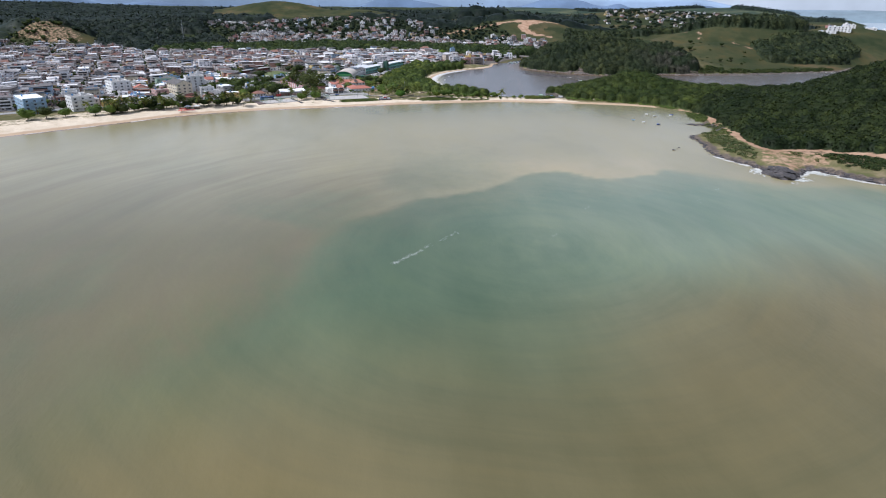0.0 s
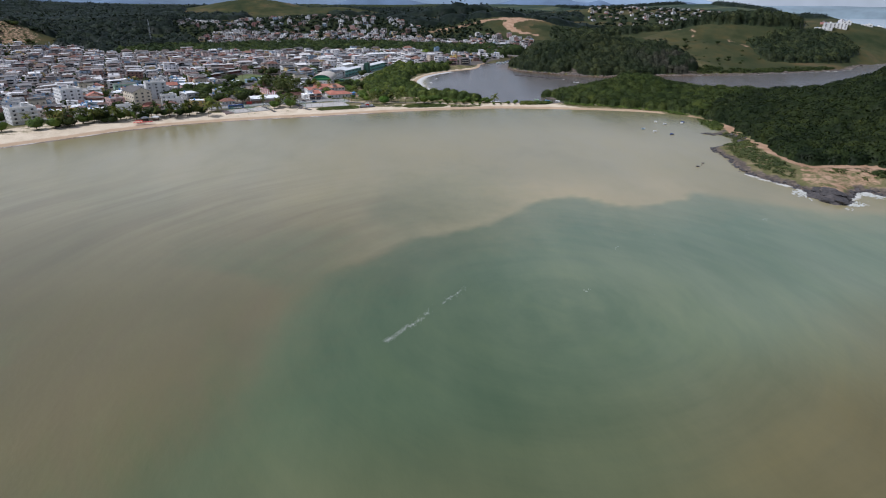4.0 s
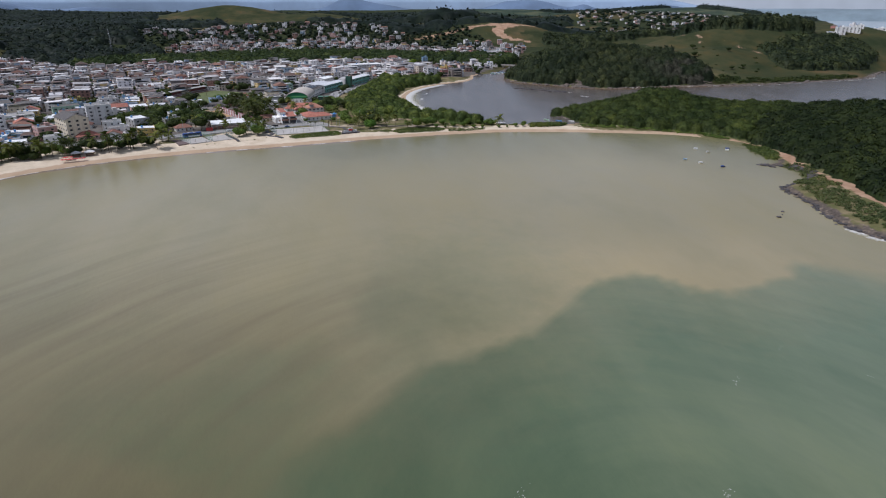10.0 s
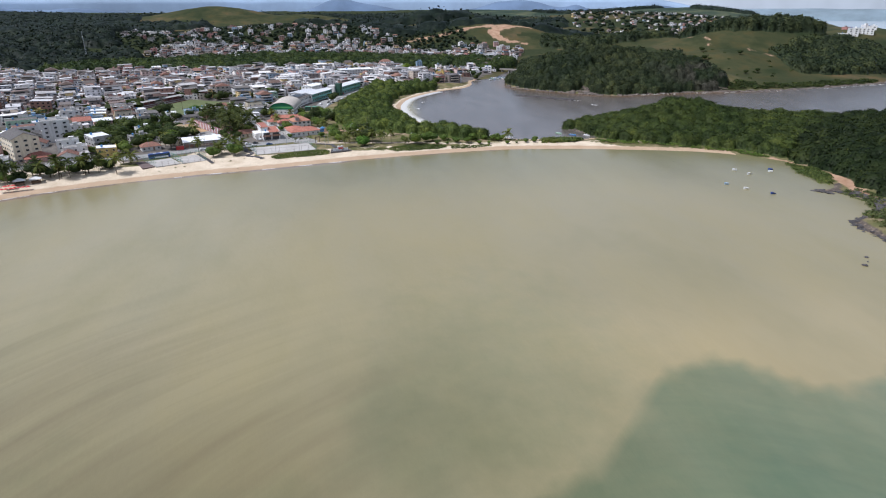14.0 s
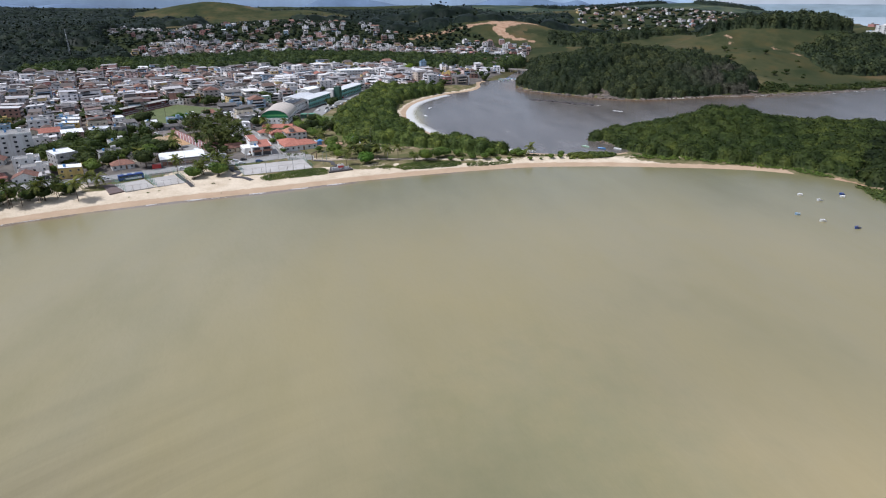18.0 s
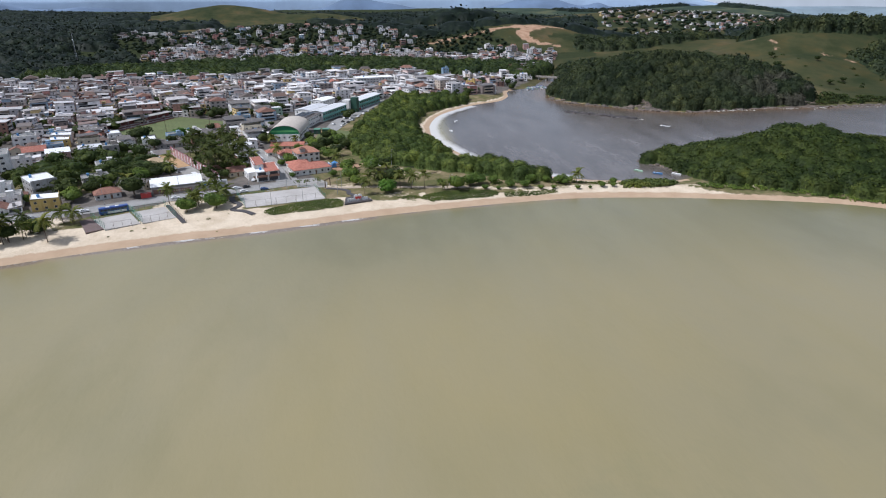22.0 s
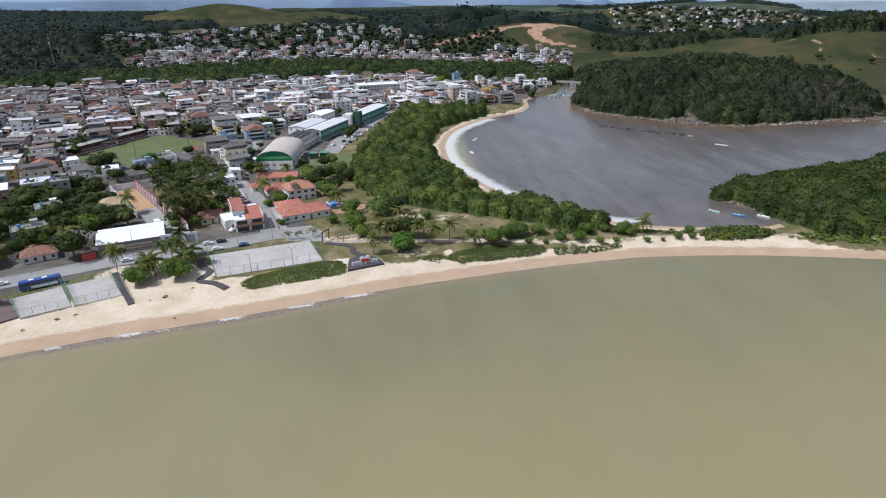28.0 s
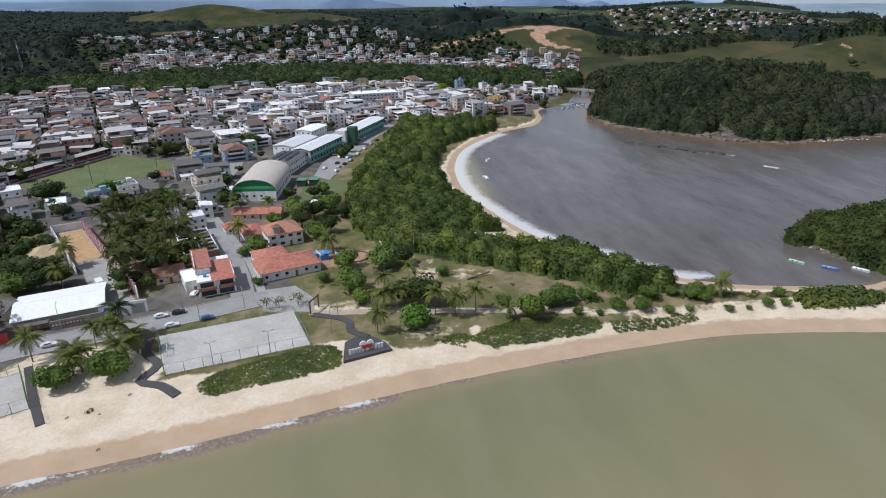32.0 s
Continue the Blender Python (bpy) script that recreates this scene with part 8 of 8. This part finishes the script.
wood("garden_trees", WEST_LOT, 6.0, 4.6, FULL, LEAF_SPIT, "dense leafy garden trees between the houses", keep=0.9, lift=0.9, skip=lambda x, y: (np.hypot(x + 141, y - 131) < 9) | (np.hypot(x + 128, y - 109) < 9) | (np.hypot(x + 122, y - 172) < 9) | (np.hypot(x + 120, y - 126) < 9) | (np.hypot(x + 146, y - 162) < 7))
wood("palm_grove_trees", PALM_LOT, 7.0, 3.4, FULL, LEAF_SPIT, "dark undergrowth trees beneath tall palms", keep=0.5, lift=0.8)
fx, fy = strewn(rng, TOWN, 11.5, 0.8)
ok = (fbm(fx, fy, 46, 71, 3) + np.array([rng.uniform(-0.13, 0.13) for _ in fx]) > 0.505) & (far_from(fx, fy, BEACH) > 70) & (np.hypot(fx + 60, fy - 60) > 150) & (fx > -345 - 0.56 * (fy - 11))
for t in TAKEN[:6]:
    ok &= depth_in(fx, fy, np.array(t, float)) < -3
planted("town_trees", THIN, rng, [(a, b, c + 3.8, rng.uniform(2.6, 6.2), 1.1) for a, b, c in zip(fx[ok], fy[ok], ground(fx[ok], fy[ok]))], LEAF_DARK, "scattered dark green trees among the houses", "trees")
vx, vy = strewn(rng, [(640, 1180), (1150, 1200), (1450, 1700), (1520, 2250), (930, 2150)], 34.0, 0.8)
planted("village_trees", TUFT, rng, [(a, b, c + 3, rng.uniform(7, 13), 0.7) for a, b, c in zip(vx, vy, ground(vx, vy))], LEAF_FAR, "dark trees between the houses of the far village", "trees")
fx, fy = strewn(rng, SLOPE, 15.0, 0.8)
gx2, gy2 = strewn(rng, rounded([(-640, 760), (-330, 860), (-300, 960), (60, 960), (240, 880), (300, 960), (160, 1200), (-200, 1260), (-700, 1200)], 2), 13.5, 0.85)
fx, fy = np.concatenate([fx, gx2]), np.concatenate([fy, gy2])
planted("hillside_trees", THIN, rng, [(a, b, c + 3.4, rng.uniform(3.5, 7.0), 1.0) for a, b, c in zip(fx, fy, ground(fx, fy))], LEAF_FAR, "dark green trees between the hillside houses", "trees")

# ---- low growth on the sand and the headland ----
LOW = [crown(rng, 4, 0.15, 58, 0.45) for _ in range(5)]


def scrub(name, poly, step, size, mat, label, keep=1.0, height=1.0):
    x, y = strewn(rng, poly, step, keep)
    z = ground(x, y)
    return tagged(planted(name, LOW, rng, [(a, b, c + size * 0.12, size * rng.uniform(0.7, 1.4), height * rng.uniform(0.7, 1.3)) for a, b, c in zip(x, y, z)], mat, label, "bushes"), kind="stuff")


DUNE = rounded([(-45, 70), (-42, 75), (-30, 80.5), (-17, 85), (-12, 85.5), (-8, 83), (-7.5, 76), (-16, 72.5), (-30, 69.5), (-40, 67)], 3)
scrub("dune_creeper", DUNE, 0.8, 0.85, LEAF_BUSH, "thick green creeper covering the dune below the court", 1.0, 1.0)
scrub("dune_creeper", rounded([(30, 83), (40, 88), (50, 90), (62, 90), (74, 88), (71, 82), (59, 80), (47, 79), (38, 78)], 3), 0.9, 0.9, LEAF_BUSH, "green creeper on the dune behind the beach")
scrub("dune_creeper", rounded([(20, 83), (27, 86), (31, 85), (29, 79)], 3), 0.8, 0.65, LEAF_BUSH, "patchy low creeper on sand", 0.9)
scrub("dune_creeper", rounded([(77, 86), (91, 86), (104, 87), (105, 83), (93, 81), (76, 80)], 3), 0.95, 0.8, LEAF_BUSH, "patchy low creeper on sand", 1.0)
scrub("spit_bush", rounded([(144, 85), (148, 91), (160, 95), (172, 91), (172, 83), (156, 82)], 3), 1.5, 2.7, LEAF_MANGROVE, "dense dark green bush on the sand spit", 1.0, 2.2)
scrub("spit_bush", rounded([(182, 82), (200, 80), (226, 66), (252, 50), (272, 30), (276, 16), (262, 34), (240, 52), (212, 66), (190, 74)], 3), 2.2, 2.0, LEAF_MID, "green bushes along the back of the beach", 0.85, 1.3)
scrub("park_hedge", rounded([(72, 98), (100, 95), (136, 92), (142, 96), (108, 102), (76, 106)], 3), 2.6, 1.7, LEAF_MANGROVE, "loose hedge of green bushes behind the beach path", 0.55, 1.4)
scrub("shore_bush", rounded([(277, 2), (270, -12), (262, -34), (266, -44), (276, -36), (282, -16)], 3), 1.9, 2.4, LEAF_MANGROVE, "bright green mangrove bushes at the water's edge", 0.95, 1.3)
LEAF_SCRUB = leaves("scrub_leaves", (0.045, 0.07, 0.022), (0.08, 0.11, 0.034), (0.13, 0.15, 0.055), (0.19, 0.18, 0.085))
scrub("headland_scrub", rounded([(262, -58), (272, -66), (262, -88), (252, -112), (243, -140), (239, -166), (230, -182), (224, -172), (226, -146), (232, -116), (240, -98), (256, -84)], 3), 2.2, 1.9, LEAF_SCRUB, "low green scrub between the track and the rocks", 0.7, 1.2)
scrub("headland_scrub", rounded([(272, -190), (284, -192), (330, -222), (380, -246), (380, -272), (330, -248), (285, -222), (272, -208)], 3), 2.6, 2.6, LEAF_DARK, "low green scrub below the red track", 0.8, 1.2)
scrub("headland_scrub", rounded([(250, -176), (262, -178), (276, -184), (274, -192), (262, -196), (252, -190)], 3), 2.6, 1.5, LEAF_SCRUB, "patchy scrub on bare earth above the point", 0.3, 1.1)
scrub("verge_grass", rounded([(-90, 62), (-96, 60), (-76, 60), (-64, 64), (-70, 67), (-84, 64)], 3), 2.4, 0.45, LEAF_BUSH, "sparse beach grass tufts", 0.3, 0.6)
scrub("garden_shrubs", rounded([(-20, 128), (0, 130), (20, 128), (46, 122), (60, 112), (30, 112), (-2, 114)], 3), 4.5, 1.0, LEAF_MID, "scattered shrubs on the park lawn", 0.35)
scrub("far_bank_scrub", rounded([(206, 470), (214, 432), (228, 392), (256, 358), (284, 332), (312, 316), (400, 324), (460, 322), (540, 324), (540, 330), (455, 332), (396, 334), (318, 326), (292, 344), (262, 372), (240, 402), (224, 436)], 2), 3.6, 2.6, LEAF_DARK, "pale scrub along the rocky far bank", 0.35)

scrub("bank_thicket", rounded([(452, 326), (520, 326), (600, 338), (680, 356), (676, 366), (600, 352), (530, 342), (460, 344)], 2), 4.2, 4.0, LEAF_DARK, "dark thicket along the foot of the pasture", 0.6, 1.6)
scrub("pasture_bushes", rounded([(480, 360), (560, 360), (600, 420), (560, 520), (480, 470)], 2), 17, 2.6, LEAF_DARK, "scattered dark bushes on the pasture", 0.3, 1.5)

# ---- rocks ----
def rock(seed, flat=0.6):
    g = random.Random(seed)
    bm = bmesh.new()
    bmesh.ops.create_icosphere(bm, subdivisions=2, radius=1.0)
    for v in bm.verts:
        n = noise.noise(v.co * 1.3 + Vector((seed * 7.1, 0, 0)))
        v.co *= 1 + 0.55 * n + g.uniform(-0.06, 0.06)
        v.co.z *= flat
    bm.faces.ensure_lookup_table()
    bm.verts.index_update()
    out = np.array([v.co[:] for v in bm.verts]), np.array([[v.index for v in f.verts] for f in bm.faces])
    bm.free()
    return out


ROCKS = [rock(k) for k in range(6)]


def stone_look(name, *cols):
    def build(nt, s):
        fine = noise_node(nt, 0.7, 6, 0.7)
        col = ramp(nt, fine, (0.3, cols[0]), (0.6, cols[1]), (0.8, cols[2]))
        tone = ramp(nt, random_of_island(nt), (0.0, (0.6, 0.6, 0.6)), (1.0, (1.15, 1.1, 1.05)))
        nt.links.new(blend(nt, 1.0, col, tone, "MULTIPLY"), s.inputs["Base Color"])
        s.inputs["Roughness"].default_value = 0.75
        bump(nt, s, fine, 0.6, 0.2)
    return material(name, build)


DARK_STONE = stone_look("dark_rock", (0.03, 0.028, 0.03), (0.085, 0.075, 0.072), (0.20, 0.165, 0.14))
BANK_STONE = stone_look("bank_rock", (0.06, 0.05, 0.043), (0.17, 0.14, 0.115), (0.34, 0.28, 0.22))


def rocks_along(name, line, n, size, spread, mat, label, low=0.25):
    line = np.asarray(line, float)
    seg = np.linalg.norm(np.diff(line, axis=0), axis=1)
    run = np.concatenate([[0], np.cumsum(seg)])
    places = []
    for _ in range(n):
        t = rng.uniform(0, run[-1])
        k = min(len(seg) - 1, int(np.searchsorted(run, t)) - 1)
        p = line[k] + (line[k + 1] - line[k]) * (t - run[k]) / max(seg[k], 1e-6)
        x, y = p[0] + rng.gauss(0, spread), p[1] + rng.gauss(0, spread)
        r = size * rng.uniform(0.4, 1.0) ** 1.5 * 1.6
        places.append((x, y, max(gz(x, y), -0.3) + r * low * rng.uniform(-0.6, 0.6), r, rng.uniform(0.4, 0.9)))
    vs, fs, at = [], [], 0
    for x, y, z, r, h in places:
        v, f = ROCKS[rng.randrange(len(ROCKS))]
        a, q = rng.uniform(0, 6.283), rng.uniform(0.6, 1.4)
        c, s = math.cos(a) * r, math.sin(a) * r
        vs.append(np.stack([v[:, 0] * c * q - v[:, 1] * s + x, v[:, 0] * s * q + v[:, 1] * c + y, v[:, 2] * r * h + z], -1))
        fs.append(f + at)
        at += len(v)
    return tagged(new(name, mesh_from(name, np.concatenate(vs), np.concatenate(fs), mat)), label, "rocks", kind="stuff")


reef = HEADLAND[(HEADLAND[:, 1] < -50)]
rocks_along("reef_rocks", reef[reef[:, 1] < -96], 620, 1.0, 0.9, DARK_STONE, "dark layered reef rocks along the headland shore")
rocks_along("reef_rocks", [(248, -53), (256, -57), (264, -64), (266, -78), (256, -90)], 90, 1.3, 1.3, DARK_STONE, "low dark reef ledge in the bay")
rocks_along("point_rocks", [(228, -206), (227, -219), (232, -216)], 40, 3.2, 2.0, DARK_STONE, "large dark boulders at the surf-washed point")
rocks_along("spit_rocks", [(193, 112), (187, 128), (181, 140), (182, 145), (194, 153)], 34, 1.1, 0.7, BANK_STONE, "pale rocks at the tip of the wooded spit")
rocks_along("bank_rocks", EAST_BANK[(EAST_BANK[:, 0] < 780) & (EAST_BANK[:, 1] < 440)], 380, 2.0, 1.6, BANK_STONE, "pale boulders along the far river bank")
rocks_along("bank_boulders", [(262, 352), (284, 332), (312, 322)], 14, 3.6, 3.0, BANK_STONE, "large pale boulders below the wooded hill")
rocks_along("river_bar_rocks", [(198, 336), (215, 322), (245, 290)], 280, 1.6, 1.0, DARK_STONE, "line of dark rocks breaking the river surface", 0.5)
for x, y, r in ((195, -146, 1.0), (202, -139, 0.8), (199, -143, 0.35)):
    v, f = ROCKS[int(r * 3) % 6]
    o = new("islet_rock", mesh_from("islet_rock", v * r, f, DARK_STONE))
    o.matrix_basis = pose(x, y, 0.1)
    tagged(o, "small dark rock standing in the bay", "rock", "islet rocks")

# ---- boats, umbrellas, foam, clutter ----
def boat(x, y, turn, size, paint, label, cabin=False):
    e = thing("boat", x, y, 0.0, turn, label, "boat", "moored boats")
    bm = bmesh.new()
    rows = []
    for t in (-1, -0.6, 0, 0.5, 0.8, 1.0):
        half = 0.95 * (1 - max(0, t) ** 2.2) * (0.85 if t < -0.8 else 1) + 0.03
        rows.append([bm.verts.new(p) for p in ((t * size, -half, 0.75 + 0.25 * max(0, t)), (t * size, -half * 0.6, -0.15), (t * size, half * 0.6, -0.15), (t * size, half, 0.75 + 0.25 * max(0, t)), (t * size, half * 0.82, 0.62 + 0.25 * max(0, t)),
                                               (t * size, half * 0.5, 0.25), (t * size, -half * 0.5, 0.25), (t * size, -half * 0.82, 0.62 + 0.25 * max(0, t)))])
    for r0, r1 in zip(rows, rows[1:]):
        for k in range(8):
            bm.faces.new((r0[k], r0[(k + 1) % 8], r1[(k + 1) % 8], r1[k]))
    bm.faces.new(rows[0])
    bm.faces.new(rows[-1][::-1])
    bmesh.ops.recalc_face_normals(bm, faces=bm.faces)
    part("hull", bm, paint, e)
    for t in (-0.5, 0.05):
        part("bench", boxes((t * size - 0.2, -0.8, 0.45, t * size + 0.2, 0.8, 0.55)), TIMBER, e)
    if cabin:
        part("cabin", boxes((-0.55 * size, -0.6, 0.5, -0.1 * size, 0.6, 1.7), bevel=0.06), WHITE, e)
        part("awning", boxes((-0.7 * size, -0.8, 1.85, 0.25 * size, 0.8, 1.95)), BLUE_PAINT, e)
    return e


for k, (x, y) in enumerate(((234, -7), (256, -10), (237, -17), (211, -34), (216, -44), (224, -55), (253, -14))):
    boat(x, y, 140 + 25 * (k % 3), 1.15 + 0.2 * (k % 3), (WHITE, BLUE_PAINT, WHITE, PAINT["blue"])[k % 4], ("small white open boat moored in the bay", "small blue open boat moored in the bay", "small white open boat moored in the bay", "pale blue open boat moored in the bay")[k % 4])
for x, y, t in ((169, 120, -58), (177.5, 112.5, -50), (187.5, 109, -55)):
    boat(x, y, t, 2.9, PAINT["green"] if x < 172 else TANK if x < 180 else WHITE, "pale turquoise open fishing boat" if x < 172 else "blue open fishing boat" if x < 180 else "white open fishing boat")
for k in range(9):
    x, y = 196 + 6 * (k % 5) + 4 * (k // 5), 497 + 3 * (k % 5) + 14 * (k // 5)
    boat(x + 12, y - 4, 50 + 14 * k, 4.2, (WHITE, PAINT["blue"], PAINT["green"])[k % 3], ("white fishing boat moored by the quay", "blue fishing boat moored by the quay", "green fishing boat moored by the quay")[k % 3], True)


def umbrella(x, y):
    e = thing("beach_umbrella", x, y, gz(x, y), rng.uniform(0, 60), "red beach umbrella standing open on the sand", "umbrella", "beach umbrellas")
    bm = bmesh.new()
    rod(bm, (0, 0, -0.3), (0, 0, 2.3), 0.04)
    part("pole", bm, WHITE, e)
    bm = bmesh.new()
    bmesh.ops.create_cone(bm, cap_ends=False, segments=8, radius1=1.2, radius2=0.05, depth=0.6, matrix=Matrix.Translation((0, 0, 2.2)))
    bmesh.ops.solidify(bm, geom=bm.faces[:], thickness=0.03)
    part("canopy", bm, RED_PAINT, e)
    return e


shade = None
for k in range(10):
    x, y = -180 + 1.8 * (k % 7) + rng.uniform(-0.4, 0.4), 19 + 0.8 * (k % 7) + 4.2 * (k // 7)
    if shade is None:
        shade = umbrella(x, y)
    else:
        copy_thing(shade, pose(x, y, gz(x, y), 0, 0, rng.uniform(0, 60)))
for x, y in ((-169, 34), (-176, 31)):
    e = thing("beach_bar", x, y, gz(x, y), 25, "small beach bar with a pale canvas roof", "kiosk", "beach bars")
    part("counter", boxes((-2.2, -1.5, -0.3, 2.2, 1.5, 1.1)), TIMBER, e)
    part("roof", gable(5.4, 4.2, 2.4, 0.9, 0.3, hip=0.9), PAINT["white"], e)
    for px, py in ((-2.2, -1.6), (2.2, -1.6), (-2.2, 1.6), (2.2, 1.6)):
        bm = bmesh.new()
        rod(bm, (px, py, -0.3), (px, py, 2.5), 0.07)
        part("post", bm, TIMBER, e)


def foam_patch(name, line, n, spread, size, label):
    """Broken flecks of foam afloat in a band along a line."""
    line = rounded(line, 4)
    vs, fs = [], []
    for _ in range(n):
        t = rng.uniform(0, len(line) - 1.001)
        p = line[int(t)] + (line[int(t) + 1] - line[int(t)]) * (t % 1)
        x, y = p[0] + rng.gauss(0, spread), p[1] + rng.gauss(0, spread)
        if vnoise(x, y, 12 * size + 0.6, 3) < 0.42:
            continue
        k, s = len(vs), size * rng.uniform(0.2, 1.0) ** 2
        lift = 0.03 + 0.1 * rng.random()
        for j in range(5):
            a = j * 1.257 + rng.uniform(-0.4, 0.4)
            vs.append((x + math.cos(a) * s * rng.uniform(0.5, 1.6), y + math.sin(a) * s * rng.uniform(0.5, 1.6), lift))
        fs.append((k, k + 1, k + 2, k + 3, k + 4))
    me = bpy.data.meshes.new(name)
    me.from_pydata(vs, [], fs)
    me.materials.append(FOAM)
    return tagged(new(name, me), label, "foam", kind="stuff")


FOAM = plain("foam", (0.60, 0.60, 0.55), 0.8, 0.5, 0.2)
foam_patch("foam_streak", [(2, -324), (6, -319), (11, -314), (18, -305), (26, -297)], 2600, 0.55, 0.085, "thin streak of white foam floating on the bay")
foam_patch("foam_streak", [(26, -297), (31, -291)], 70, 0.7, 0.16, "faint foam flecks on green water")
for x, y in ((95, -265), (130, -270), (155, -258), (70, -300), (-60, -440), (-2, -468), (0, -480), (175, -240), (118, -252)):
    foam_patch("foam_fleck", [(x, y), (x + 2.5, y + 3)], 26, 0.5, 0.15, "small fleck of white foam on the bay")
foam_patch("surf", [(219, -200), (222, -212), (228, -226), (236, -222)], 700, 2.6, 0.9, "white surf breaking round the dark point")
foam_patch("surf", [(250, -207), (262, -220), (282, -243), (310, -262)], 800, 2.4, 0.9, "white surf along the rocky shore")
BREAKER = plain("breaker_foam", (0.80, 0.80, 0.79), 0.7, 0.6, 0.12)
for line, n, spread in (([(90, 308), (83, 291), (79, 276), (78, 262)], 520, 0.55), ([(84, 234), (86, 224), (87, 215)], 300, 0.5), ([(252, 256), (258, 250)], 120, 0.6)):
    foam_patch("surf", line, n, spread, 0.75, "white breaker rolling onto the river beach").data.materials[0] = BREAKER
foam_patch("surf", [(232, 300), (245, 288), (250, 285)], 120, 1.2, 0.6, "surf at the end of the rock bar")
foam_patch("surf", [(300, 318), (345, 314), (420, 313), (530, 313), (620, 330), (690, 347), (750, 396)], 700, 2.2, 1.2, "thin line of surf at the far bank")

ring = thing("playground", -12.5, 151.5, gz(-12, 151), 20, "blue playground frame with small towers", "playground")
for px, py, s in ((-4, 3, 1.4), (-1, 0, 1.6), (4.5, -2.5, 1.3)):
    part("tower", boxes((px - s, py - s, 0, px + s, py + s, 2.0), bevel=0.08), TANK, ring)
    part("roof", gable(2 * s, 2 * s, 2.6, 1.0, 0.2, hip=0.9), TANK, ring)
    part("frame", boxes((px - s, py - s, 2.0, px - s + 0.15, py + s, 2.7), (px + s - 0.15, py - s, 2.0, px + s, py + s, 2.7)), WHITE, ring)
bm = bmesh.new()
for k in range(20):
    a, b = k * math.pi / 10, (k + 1) * math.pi / 10
    rod(bm, (math.cos(a) * 5.5, math.sin(a) * 5.5, 0.25), (math.cos(b) * 5.5, math.sin(b) * 5.5, 0.25), 0.22, sides=5)
tagged(part("tyre_ring", bm, TIMBER), "dark ring of half-buried tyres on sand", "ring").matrix_basis = pose(-1.5, 151, gz(-1, 151))
fence = thing("park_wall", 0, 186, gz(0, 186), -68, "low white wall along the edge of the park", "wall")
part("wall", boxes((0, -0.1, -0.4, 41, 0.1, 1.1), bevel=0.03), WHITE, fence)
part("coping", boxes((-0.1, -0.16, 1.1, 41.1, 0.16, 1.2)), CONCRETE, fence)
bm = bmesh.new()
rod(bm, (0, 0, 0.3), (9, 3, 1.2), 0.35, 0.25, 7)
tagged(part("fallen_trunk", bm, BARK), "long fallen grey tree trunk on the grass", "log").matrix_basis = pose(38, 122, gz(38, 122))
for x, y, s in ((-69, 65, 1.0), (-61, 70, 0.5), (-100, 55, 0.8), (-108, 50, 0.6), (-95, 57, 0.7), (-63, 52, 0.5)):
    v, f, n = LOW[int(s * 10) % 5]
    o = new("sand_bush", leafy("sand_bush", v * s * 1.2, f, n, LEAF_BUSH))
    o.matrix_basis = pose(x, y, gz(x, y) + 0.1)
    tagged(o, "low green bush alone on pale sand", "bush", "bushes on the sand")
